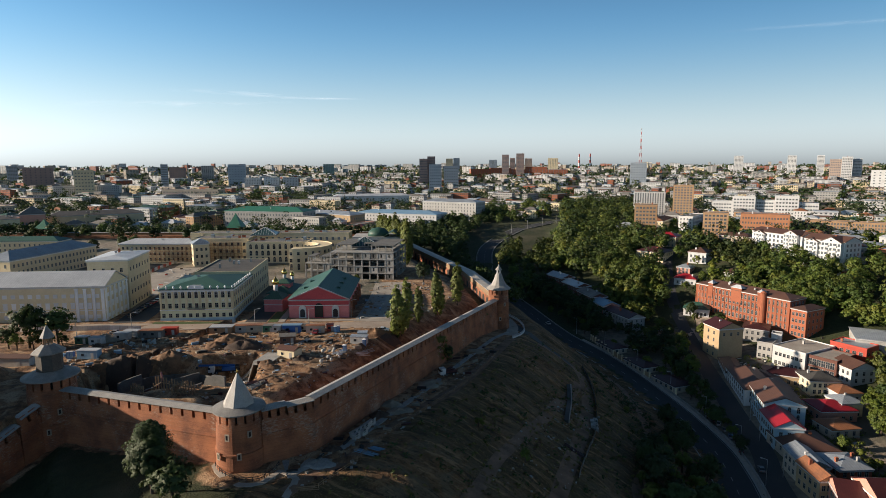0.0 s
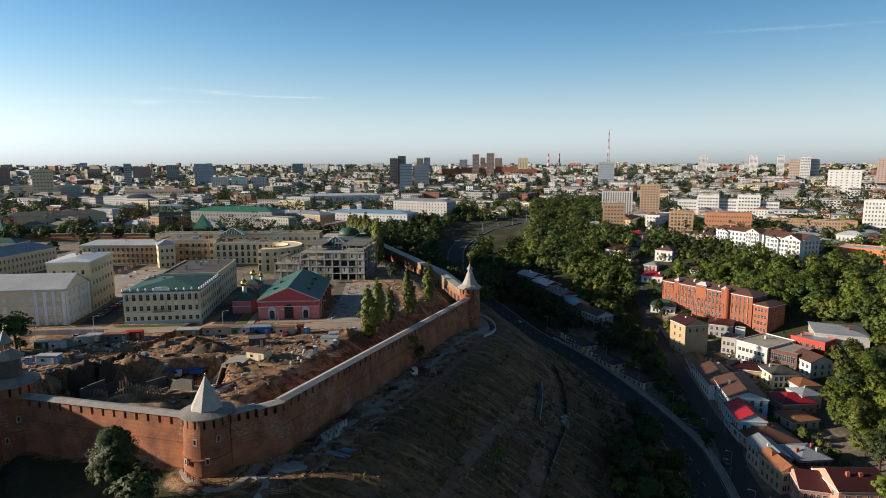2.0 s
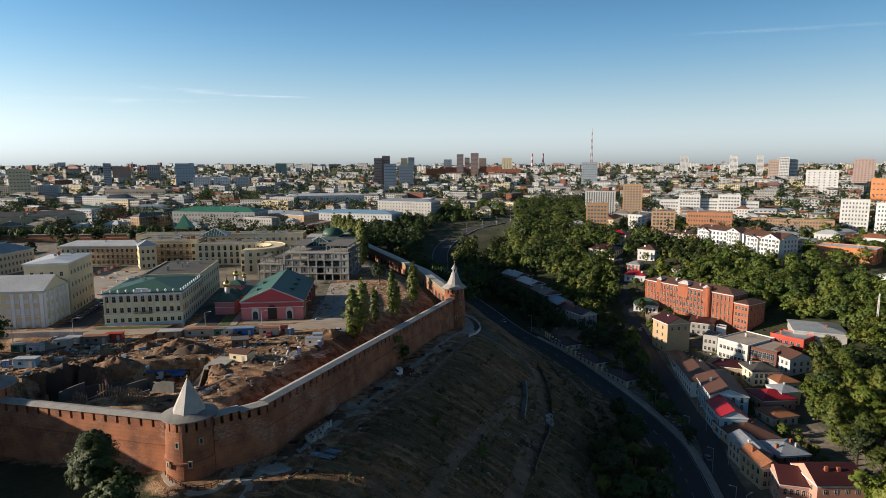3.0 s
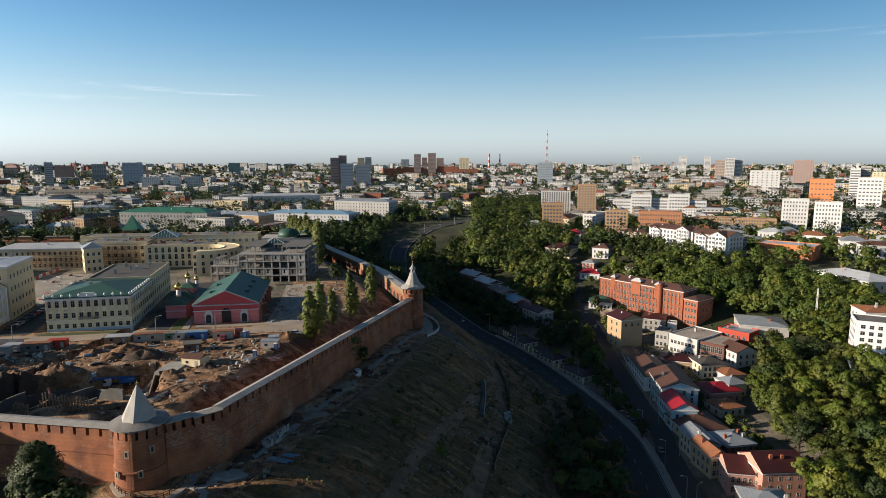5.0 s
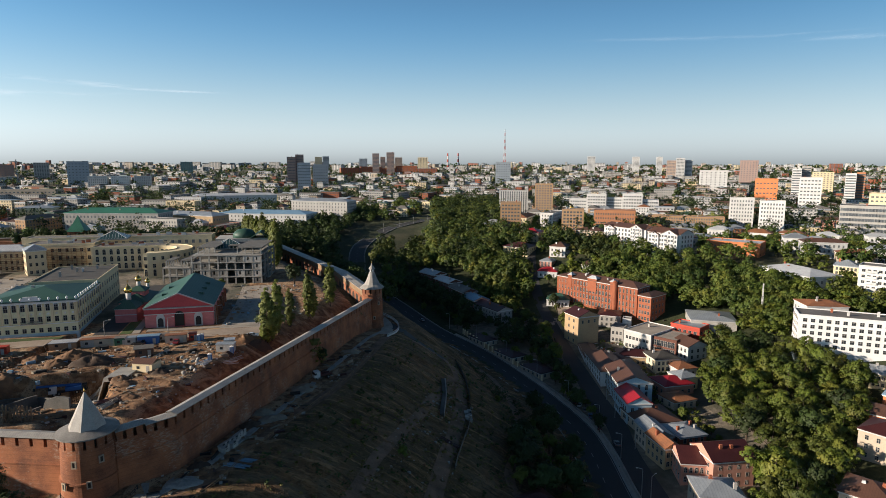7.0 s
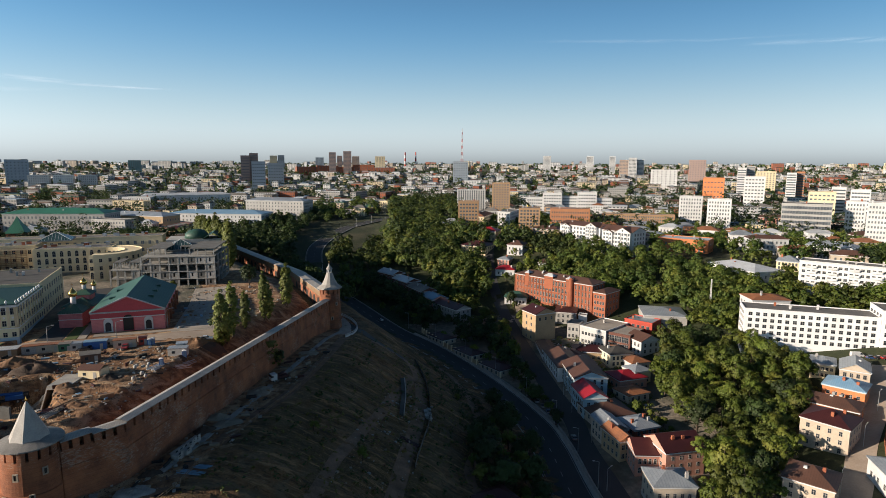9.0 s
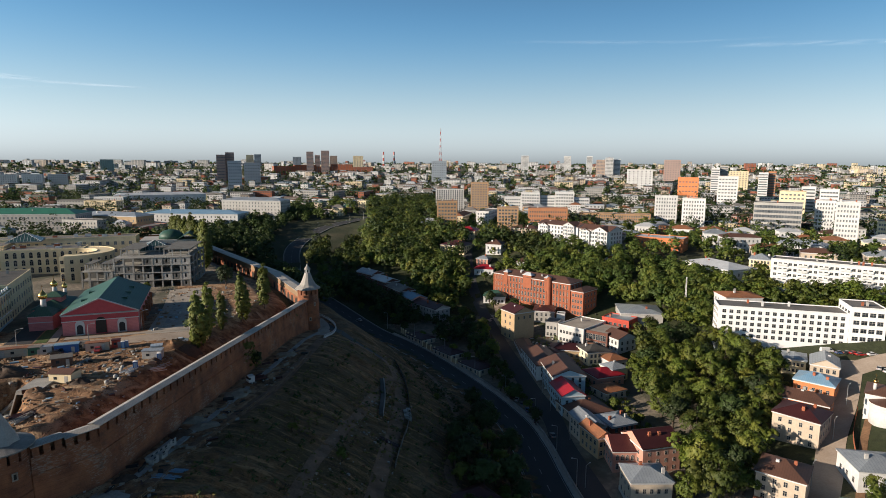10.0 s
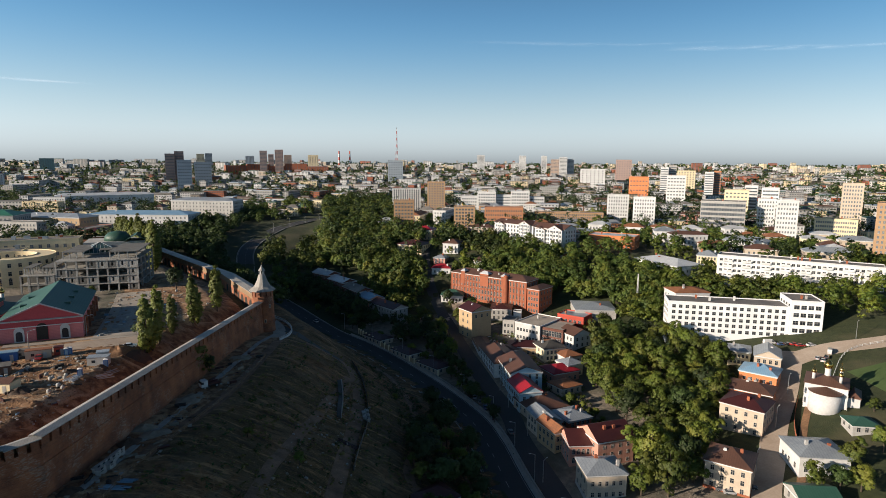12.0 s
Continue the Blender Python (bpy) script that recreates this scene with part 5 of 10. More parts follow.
for q0, q1, back, hh, st in ((0.0, 0.2, 4, 17.5, 4), (0.2, 0.42, 0, 24.0, 6), (0.42, 0.6, 6, 20.0, 5), (0.6, 0.82, 1, 25.5, 6), (0.82, 1.0, 5, 18.0, 4)):
    a, b = np.array((332.0, 727.9)), np.array((430.4, 674.3))
    v = np.array((0.478, 0.878)) * back
    building("apartment_block", "white stepped block of flats with blue glazed top", tuple(a + (b - a) * q0 + v), tuple(a + (b - a) * q1 + v), 14, hh, "white", "tin", roof="flat", storeys=st, bays=(7, 4), win=(2.0, 1.7), near=False, cornice=None, group="stepped white flats")
building("apartment_tower", "white nine storey block of flats", (397.0, 502.0), (413.6, 488.4), 14, 33.1, "white", "roof_felt", roof="flat", storeys=9, bays=(8, 4), near=False, cornice=None)
building("apartment_tower", "white nine storey block of flats beside its twin", (391.0, 455.1), (406.1, 441.7), 14, 32.7, "white", "roof_felt", roof="flat", storeys=9, bays=(8, 4), near=False, cornice=None)
building("office_block", "dark glazed office building with stepped floors", (434.5, 413.8), (459.6, 385.7), 26, 30.5, "grey", "roof_felt", roof="flat", storeys=7, bays=(16, 6), win=(3.2, 2.4), near=False, cornice=None)
building("apartment_tower", "white nine storey tower with blank end wall", (443.0, 342.6), (452.6, 329.8), 14, 35.4, "white", "roof_felt", roof="flat", storeys=9, bays=(7, 4), near=False, cornice=None)
building("apartment_tower", "white nine storey tower behind offices", (480.9, 391.3), (490.0, 379.8), 14, 33.1, "white", "roof_felt", roof="flat", storeys=9, bays=(6, 4), near=False, cornice=None)
building("apartment_tower", "beige brick fourteen storey tower", (535.4, 350.6), (544.1, 337.0), 16, 48.7, "beige", "roof_felt", roof="flat", storeys=14, bays=(7, 4), near=False, cornice=None)
building("apartment_tower", "tan brick tower of flats beside the trees", (403.6, 240.9), (414.1, 222.4), 18, 39.6, "brick_tan", "roof_felt", roof="flat", storeys=12, bays=(8, 4), near=False, cornice=None)
building("apartment_block", "long ochre block of flats among trees", (492.1, 343.3), (509.2, 317.4), 14, 18.9, "cream", "roof_felt", roof="flat", storeys=5, bays=(18, 4), near=False, cornice=None)
building("shopping_arcade", "orange low hall with white roof canopies", (283.7, 380.4), (306.2, 352.6), 20, 9.6, "orange", "tin_white", roof="flat", storeys=2, bays=(10, 4), near=False)
building("villa", "white cube house with brown hipped roof", (178.4, 424.6), (187.7, 416.0), 12, 8.2, "white", "tin_brown", rise=3, storeys=2, bays=(4, 3), near=False, chimneys=1)
building("villa", "cream house with red roof", (174.9, 484.2), (188.2, 473.2), 14, 8.7, "cream", "tin_red", rise=3, storeys=2, bays=(5, 4), near=False, chimneys=1)
building("villa", "low cream house with maroon roof and white front", (149.0, 449.4), (163.9, 434.2), 16, 6.7, "cream", "tin_maroon", rise=3, storeys=2, bays=(6, 4), near=False, chimneys=2)
building("villa", "grey eclectic villa with turreted roof", (159.6, 549.6), (175.3, 537.9), 14, 8.6, "cream", "tin", rise=4, storeys=2, bays=(5, 4), near=False, chimneys=2)
building("villa", "small house with orange wall and grey roof", (165.0, 410.6), (171.8, 404.6), 10, 4.9, "pink", "tin", rise=2, storeys=2, bays=(3, 3), near=False, chimneys=1)
building("villa", "small white house with red roof", (157.3, 395.1), (168.9, 387.4), 10, 4.4, "white", "tin_red", rise=2.5, storeys=1, bays=(4, 3), near=False, chimneys=1)
building("villa", "white cottage with brown roof beside trees", (186.2, 384.5), (191.7, 379.6), 9, 5.6, "white", "tin_brown", rise=2.5, storeys=2, bays=(2, 2), near=False, chimneys=0)
building("pavilion", "white pavilion with two green tin roofs", (146.7, 351.6), (159.1, 344.6), 11, 4.7, "white", "tin_green", rise=3, storeys=1, bays=(6, 4), chimneys=0)
building("warehouse", "long white tin roofed warehouse among trees", (275.8, 316.8), (276.2, 278.1), 22, 9.0, "white", "tin_white", rise=3, storeys=2, bays=(14, 4), near=False, chimneys=2)
building("town_house", "yellow house with grey tin roof among trees", (309.9, 295.5), (317.8, 285.4), 14, 6.0, "yellow", "tin", rise=3, storeys=2, bays=(6, 4), near=False)
building("town_house", "white terraced houses with grey roofs", (359.4, 319.4), (375.4, 294.5), 16, 9.1, "white", "tin", rise=3, storeys=3, bays=(14, 4), near=False)

# beyond the fortress
building("college", "white and grey college with emerald green tin roof", (-232.6, 626.2), (-144.5, 605.0), 30, 19.5, "grey", "tin_emerald", rise=4, storeys=4, bays=(26, 8), win=(1.4, 2.2), near=False, cornice="white")
building("office_block", "ochre classical office with tin roof", (-154.7, 649.8), (-97.2, 614.4), 24, 16.7, "ochre", "tin", rise=3, storeys=3, bays=(14, 6), win=(1.2, 2.0), style="arch", near=False)
building("office_block", "white office with long blue glazed attic", (-98.2, 660.7), (-7.3, 622.0), 30, 16.1, "white", "tin_blue", rise=3, storeys=4, bays=(24, 8), near=False)
building("office_block", "long white administrative building", (-163.3, 876.2), (-51.0, 895.3), 20, 17.1, "white", "tin_white", rise=3, storeys=3, bays=(26, 6), near=False)
building("office_block", "grey classical office block with portico", (-25.0, 717.6), (37.8, 681.0), 24, 22.5, "grey", "tin", rise=3, storeys=6, bays=(18, 8), near=False)
building("office_block", "long pale office slab of eight storeys", (-684.4, 1037.3), (-584.1, 1070.1), 18, 23.3, "white", "roof_felt", roof="flat", storeys=7, bays=(34, 4), near=False, cornice=None)
building("office_block", "yellow office with sunlit side", (-326.7, 748.4), (-288.9, 749.1), 20, 13.2, "yellow", "tin", rise=2, storeys=3, bays=(9, 6), near=False)
building("museum", "maroon and white museum with steep dark roof", (-380.1, 527.3), (-364.2, 538.4), 20, 20.3, "pink", "roof_felt", rise=7, storeys=2, bays=(7, 5), win=(1.4, 2.4), style="arch", near=False)
building("office_block", "long dark roofed exchange building", (-404.3, 509.0), (-380.1, 527.2), 18, 16.1, "cream", "roof_felt", rise=3, storeys=2, bays=(16, 4), near=False)
building("office_block", "long dark roofed civic building", (-380.5, 563.6), (-308.7, 605.9), 20, 16.5, "cream", "roof_felt", rise=4, storeys=2, bays=(26, 4), near=False)
building("office_block", "modern brick office with dark glazed attic", (-488.4, 1027.5), (-387.1, 1019.7), 24, 20.0, "beige", "roof_felt", roof="flat", storeys=4, bays=(18, 5), win=(2.4, 1.8), near=False)
building("apartment_tower", "white eight storey block of flats in a row", (-446.7, 1334.5), (-411.4, 1335.7), 14, 27.8, "white", "roof_felt", roof="flat", storeys=8, bays=(9, 3), near=False, cornice=None)
building("apartment_tower", "white eight storey block of flats in a row", (-404.1, 1336.8), (-369.9, 1337.8), 14, 27.8, "white", "roof_felt", roof="flat", storeys=8, bays=(9, 3), near=False, cornice=None)
building("apartment_tower", "white eight storey block of flats in a row", (-361.3, 1339.0), (-329.0, 1342.9), 14, 27.9, "white", "roof_felt", roof="flat", storeys=8, bays=(9, 3), near=False, cornice=None)
building("apartment_block", "red brick row of old flats", (-365.3, 717.8), (-334.5, 718.4), 16, 14.4, "brick_red", "tin_green", rise=2, storeys=3, bays=(10, 4), near=False)

# skyline
building("tower_block", "brown brick tower block on the skyline", (-59.3, 1498.8), (-39.4, 1499.5), 20, 67.4, "far_brown", "roof_felt", roof="flat", storeys=10, bays=(6, 4), win=(2.4, 1.6), near=False, cornice=None, chimneys=1)
building("tower_block", "dark clad tower block on the skyline", (-39.9, 1519.5), (-19.7, 1519.9), 20, 72.8, "far_brown", "roof_felt", roof="flat", storeys=12, bays=(6, 4), win=(2.4, 1.6), near=False, cornice=None, chimneys=1)
building("tower_block", "pale glass office block on the skyline", (-30.4, 1299.6), (-3.3, 1300.0), 20, 58.0, "far_blue", "roof_felt", roof="flat", storeys=9, bays=(6, 4), win=(2.4, 1.6), near=False, cornice=None, chimneys=1)
building("tower_block", "blue-grey glass office on the skyline", (1.8, 1400.0), (36.4, 1399.5), 20, 52.9, "far_blue", "roof_felt", roof="flat", storeys=8, bays=(6, 4), win=(2.4, 1.6), near=False, cornice=None, chimneys=1)
building("tower_block", "cream tower block on the skyline", (10.7, 2100.0), (34.6, 2099.7), 20, 53.4, "cream", "roof_felt", roof="flat", storeys=14, bays=(6, 4), win=(2.4, 1.6), near=False, cornice=None, chimneys=1)
building("tower_block", "blue-grey tower block on the skyline", (36.6, 2099.7), (58.6, 2099.2), 20, 55.3, "far_blue", "roof_felt", roof="flat", storeys=14, bays=(6, 4), win=(2.4, 1.6), near=False, cornice=None, chimneys=1)
building("tower_block", "grey tower block on the skyline", (169.6, 2193.5), (198.6, 2191.0), 20, 46.0, "far_blue", "roof_felt", roof="flat", storeys=14, bays=(6, 4), win=(2.4, 1.6), near=False, cornice=None, chimneys=1)
building("tower_block", "dark red tower block on the skyline", (177.7, 1791.2), (197.9, 1789.1), 20, 72.0, "far_brown", "roof_felt", roof="flat", storeys=18, bays=(6, 4), win=(2.4, 1.6), near=False, cornice=None, chimneys=1)
building("tower_block", "unfinished red tower with crane on the skyline", (231.8, 1885.8), (256.5, 1882.6), 20, 74.6, "far_brown", "roof_felt", roof="flat", storeys=18, bays=(6, 4), win=(2.4, 1.6), near=False, cornice=None, chimneys=1)
building("tower_block", "red tower block on the skyline", (223.6, 1987.5), (240.3, 1985.5), 20, 57.0, "far_brown", "roof_felt", roof="flat", storeys=14, bays=(6, 4), win=(2.4, 1.6), near=False, cornice=None, chimneys=1)
building("tower_block", "orange tower block on the skyline", (285.4, 2080.5), (310.6, 2076.9), 20, 53.0, "far_tan", "roof_felt", roof="flat", storeys=14, bays=(6, 4), win=(2.4, 1.6), near=False, cornice=None, chimneys=1)
building("tower_block", "cream tower block on the skyline", (364.3, 2068.2), (398.5, 2061.8), 20, 53.5, "cream", "roof_felt", roof="flat", storeys=14, bays=(6, 4), win=(2.4, 1.6), near=False, cornice=None, chimneys=1)
building("tower_block", "blue-grey slab on the skyline", (450.5, 1430.7), (486.0, 1419.1), 20, 53.9, "far_blue", "roof_felt", roof="flat", storeys=9, bays=(6, 4), win=(2.4, 1.6), near=False, cornice=None, chimneys=1)
building("apartment_block", "red brick block of flats on the rise", (87.8, 1866.0), (149.6, 1882.4), 16, 26.4, "brick_red", "roof_felt", roof="flat", storeys=8, bays=(8, 3), win=(2.0, 1.6), near=False, cornice=None, chimneys=1)
building("apartment_block", "red brick block of flats on the rise", (149.6, 1882.4), (216.8, 1890.4), 16, 30.1, "brick_red", "roof_felt", roof="flat", storeys=8, bays=(8, 3), win=(2.0, 1.6), near=False, cornice=None, chimneys=1)
building("apartment_block", "red brick block of flats on the rise", (216.8, 1890.4), (261.4, 1887.7), 16, 24.8, "brick_red", "roof_felt", roof="flat", storeys=8, bays=(8, 3), win=(2.0, 1.6), near=False, cornice=None, chimneys=1)
building("apartment_block", "red brick block of flats on the rise", (261.4, 1887.7), (327.4, 1874.5), 16, 31.7, "brick_red", "roof_felt", roof="flat", storeys=8, bays=(8, 3), win=(2.0, 1.6), near=False, cornice=None, chimneys=1)
building("apartment_block", "red brick block of flats on the rise", (327.4, 1874.5), (390.6, 1860.8), 16, 22.7, "brick_red", "roof_felt", roof="flat", storeys=8, bays=(8, 3), win=(2.0, 1.6), near=False, cornice=None, chimneys=1)
building("tower_block", "grey tower block on the skyline", (-643.7, 1354.9), (-629.9, 1361.3), 20, 55.8, "far_blue", "roof_felt", roof="flat", storeys=14, bays=(6, 4), win=(2.4, 1.6), near=False, cornice=None, chimneys=1)
building("tower_block", "dark red slab on the skyline", (-711.5, 1544.0), (-674.5, 1560.4), 20, 41.0, "far_brown", "roof_felt", roof="flat", storeys=8, bays=(6, 4), win=(2.4, 1.6), near=False, cornice=None, chimneys=1)
building("tower_block", "grey tower block on the skyline", (-640.3, 1574.8), (-611.7, 1586.1), 20, 45.1, "grey", "roof_felt", roof="flat", storeys=14, bays=(6, 4), win=(2.4, 1.6), near=False, cornice=None, chimneys=1)
building("tower_block", "green-grey slab on the skyline", (-510.4, 1410.5), (-472.0, 1423.8), 20, 54.6, "far_blue", "roof_felt", roof="flat", storeys=9, bays=(6, 4), win=(2.4, 1.6), near=False, cornice=None, chimneys=1)
building("tower_block", "green glass tower block on the skyline", (-394.5, 1960.7), (-360.3, 1967.3), 20, 38.8, "far_green", "roof_felt", roof="flat", storeys=14, bays=(6, 4), win=(2.4, 1.6), near=False, cornice=None, chimneys=1)
building("tower_block", "cream slab on the skyline", (-634.2, 1018.7), (-608.4, 1034.3), 20, 51.4, "cream", "roof_felt", roof="flat", storeys=9, bays=(6, 4), win=(2.4, 1.6), near=False, cornice=None, chimneys=1)
building("tower_block", "dark red slab of flats on the skyline", (-866.9, 1224.2), (-822.6, 1254.3), 20, 48.5, "far_brown", "roof_felt", roof="flat", storeys=9, bays=(6, 4), win=(2.4, 1.6), near=False, cornice=None, chimneys=1)
building("tower_block", "grey tower block on the skyline", (-1006.6, 1370.0), (-989.4, 1382.4), 20, 45.6, "far_blue", "roof_felt", roof="flat", storeys=14, bays=(6, 4), win=(2.4, 1.6), near=False, cornice=None, chimneys=1)
building("tower_block", "pale tower block far away", (-496.8, 2958.6), (-472.1, 2962.6), 20, 21.9, "far_blue", "roof_felt", roof="flat", storeys=16, bays=(6, 4), win=(2.4, 1.6), near=False, cornice=None, chimneys=1)
building("tower_block", "pale tower block far away", (-458.4, 2964.8), (-433.6, 2968.5), 20, 22.0, "far_blue", "roof_felt", roof="flat", storeys=16, bays=(6, 4), win=(2.4, 1.6), near=False, cornice=None, chimneys=1)
building("tower_block", "pale tower block far away", (-419.7, 2970.5), (-394.8, 2973.9), 20, 22.2, "far_blue", "roof_felt", roof="flat", storeys=16, bays=(6, 4), win=(2.4, 1.6), near=False, cornice=None, chimneys=1)
building("tower_block", "pale tower block far away", (-380.9, 2975.7), (-355.8, 2978.8), 20, 22.5, "far_blue", "roof_felt", roof="flat", storeys=16, bays=(6, 4), win=(2.4, 1.6), near=False, cornice=None, chimneys=1)
building("tower_block", "pale tower block far away", (-341.8, 2980.5), (-316.6, 2983.2), 20, 22.7, "far_blue", "roof_felt", roof="flat", storeys=16, bays=(6, 4), win=(2.4, 1.6), near=False, cornice=None, chimneys=1)
building("tower_block", "pale tower block far away", (-308.2, 2984.1), (-282.9, 2986.6), 20, 22.7, "far_blue", "roof_felt", roof="flat", storeys=16, bays=(6, 4), win=(2.4, 1.6), near=False, cornice=None, chimneys=1)
building("tower_block", "dark brown tower block on the hill", (942.9, 1166.6), (971.0, 1143.3), 20, 59.7, "far_brown", "roof_felt", roof="flat", storeys=14, bays=(6, 4), win=(2.4, 1.6), near=False, cornice=None, chimneys=1)
building("tower_block", "white tower block on the hill", (748.4, 806.1), (757.8, 797.3), 20, 54.7, "white", "roof_felt", roof="flat", storeys=14, bays=(6, 4), win=(2.4, 1.6), near=False, cornice=None, chimneys=1)
building("tower_block", "grey tower block on the hill", (771.6, 811.8), (780.9, 802.8), 20, 58.1, "grey", "roof_felt", roof="flat", storeys=16, bays=(6, 4), win=(2.4, 1.6), near=False, cornice=None, chimneys=1)
building("tower_block", "white and yellow tower block on the hill", (618.9, 653.4), (637.0, 635.8), 20, 46.8, "white", "roof_felt", roof="flat", storeys=10, bays=(6, 4), win=(2.4, 1.6), near=False, cornice=None, chimneys=1)
building("tower_block", "pale tower block on the hill", (908.0, 930.4), (931.9, 906.4), 20, 43.7, "cream", "roof_felt", roof="flat", storeys=12, bays=(6, 4), win=(2.4, 1.6), near=False, cornice=None, chimneys=1)
building("tower_block", "white tower block beside a red one", (726.2, 687.4), (734.9, 678.2), 20, 50.5, "white", "roof_felt", roof="flat", storeys=14, bays=(6, 4), win=(2.4, 1.6), near=False, cornice=None, chimneys=1)
building("tower_block", "red brick tower block beside a white one", (742.2, 685.0), (749.2, 677.4), 20, 52.1, "brick_orange", "roof_felt", roof="flat", storeys=14, bays=(6, 4), win=(2.4, 1.6), near=False, cornice=None, chimneys=1)
building("tower_block", "tower block with orange panels on the hill", (926.3, 1425.5), (945.8, 1412.6), 20, 55.5, "far_tan", "roof_felt", roof="flat", storeys=14, bays=(6, 4), win=(2.4, 1.6), near=False, cornice=None, chimneys=1)
building("tower_block", "white tower block on the hill", (945.8, 1412.6), (963.8, 1400.4), 20, 61.6, "white", "roof_felt", roof="flat", storeys=16, bays=(6, 4), win=(2.4, 1.6), near=False, cornice=None, chimneys=1)
building("tower_block", "white stepped tower block on the hill", (975.2, 1416.9), (990.5, 1406.1), 20, 56.3, "white", "roof_felt", roof="flat", storeys=16, bays=(6, 4), win=(2.4, 1.6), near=False, cornice=None, chimneys=1)
building("tower_block", "white tower block on the skyline", (878.1, 1796.9), (900.2, 1786.0), 20, 59.6, "white", "roof_felt", roof="flat", storeys=16, bays=(6, 4), win=(2.4, 1.6), near=False, cornice=None, chimneys=1)
building("tower_block", "pale tower block on the skyline", (1001.2, 1731.4), (1020.5, 1720.0), 20, 57.8, "white", "roof_felt", roof="flat", storeys=16, bays=(6, 4), win=(2.4, 1.6), near=False, cornice=None, chimneys=1)
building("tower_block", "white tower block above the roofs", (1063.3, 1693.9), (1078.9, 1684.0), 20, 56.9, "white", "roof_felt", roof="flat", storeys=16, bays=(6, 4), win=(2.4, 1.6), near=False, cornice=None, chimneys=1)
building("tower_block", "white slab of flats on the hill", (760.2, 1054.6), (801.0, 1023.9), 20, 43.9, "white", "roof_felt", roof="flat", storeys=9, bays=(6, 4), win=(2.4, 1.6), near=False, cornice=None, chimneys=1)
building("tower_block", "bright orange block on the hill", (613.1, 725.7), (634.6, 707.0), 20, 42.3, "orange", "roof_felt", roof="flat", storeys=6, bays=(6, 4), win=(2.4, 1.6), near=False, cornice=None, chimneys=1)
building("tower_block", "white block of flats on the slope", (649.3, 548.5), (658.7, 537.3), 20, 36.6, "white", "roof_felt", roof="flat", storeys=9, bays=(6, 4), win=(2.4, 1.6), near=False, cornice=None, chimneys=1)
building("tower_block", "white block of flats with blank ends", (591.4, 477.3), (602.3, 463.5), 20, 36.9, "white", "roof_felt", roof="flat", storeys=9, bays=(6, 4), win=(2.4, 1.6), near=False, cornice=None, chimneys=1)
building("tower_block", "yellow office block on the slope", (596.7, 532.8), (614.2, 512.6), 20, 32.2, "cream", "roof_felt", roof="flat", storeys=7, bays=(6, 4), win=(2.4, 1.6), near=False, cornice=None, chimneys=1)
# ---- buildings with features of their own ----
def dome(root, x, y, z, r, drum_h, material="gold", drum="white", cross=True, drum_r=None):
    """An onion dome on its drum."""
    dr = drum_r or r * 0.62
    part("drum", Shape().turned([(dr, z), (dr, z + drum_h)], 12, cx=x, cy=y), drum, root, flat=False)
    zz = z + drum_h
    prof = [(dr * 1.05, zz), (r * 0.9, zz + r * 0.3), (r, zz + r * 0.75), (r * 0.86, zz + r * 1.2), (r * 0.5, zz + r * 1.65), (r * 0.18, zz + r * 2.0), (0.05, zz + r * 2.5)]
    part("onion_dome", Shape().turned(prof, 14, cx=x, cy=y), material, root, "gilded onion dome" if material == "gold" else "", flat=False)
    if cross:
        c = Shape().box(x - 0.05, x + 0.05, y - 0.05, y + 0.05, zz + r * 2.4, zz + r * 2.4 + 1.5).box(x - 0.4, x + 0.4, y - 0.05, y + 0.05, zz + r * 2.4 + 0.9, zz + r * 2.4 + 1.0)
        part("cross", c, "gold", root)


def pilasters(root, w, d, h, front=(), right=(), material="white", width=0.7):
    for n, xs in (("f", front), ("r", right)):
        for s in xs:
            b = Shape()
            if n == "f":
                x = -w / 2 + s
                b.box(x - width / 2, x + width / 2, -0.35, 0.1, 0, h - 0.5).box(x - width / 2 - 0.15, x + width / 2 + 0.15, -0.45, 0.1, h - 1.0, h - 0.5).box(x - width / 2 - 0.15, x + width / 2 + 0.15, -0.45, 0.1, -0.3, 0.7)
            else:
                b.box(w / 2 - 0.1, w / 2 + 0.35, s - width / 2, s + width / 2, 0, h - 0.5).box(w / 2 - 0.1, w / 2 + 0.45, s - width / 2 - 0.15, s + width / 2 + 0.15, h - 1.0, h - 0.5)
            part("pilaster", b, material, root)


# the palace: white pilasters on yellow, boarded windows
palace = building("palace", "yellow palace with white pilasters and pale tin roof", (-236, 218.5), (-132.4, 225.6), 18.5, 13.6, "yellow", "tin_white", roof="gable_x", rise=4.6,
                  storeys=1, bays=(0, 0), chimneys=2, z=0.0, sides="", category="palace")
PW = palace["size_w"]
board = Shape().box(-0.8, 0.8, -0.1, 0.05, 0, 2.3).box(-0.95, 0.95, -0.16, 0.05, 2.3, 2.5).mesh("shutter", ["trim"])
low_board = Shape().box(-0.8, 0.8, -0.1, 0.05, 0, 1.5).mesh("shutter", ["trim"])
for s in np.arange(PW - 1.9, 20, -3.15):
    for z, me in ((1.0, low_board), (4.8, board), (9.2, low_board)):
        part("shutter", me, None, palace, at=pose(-PW / 2 + s - 1.0, 0, z))
for k in range(5):
    for z, me in ((1.0, low_board), (4.8, board), (9.2, low_board)):
        part("shutter", me, None, palace, at=pose(PW / 2, 2.2 + k * 3.5, z, 0, 0, 90))
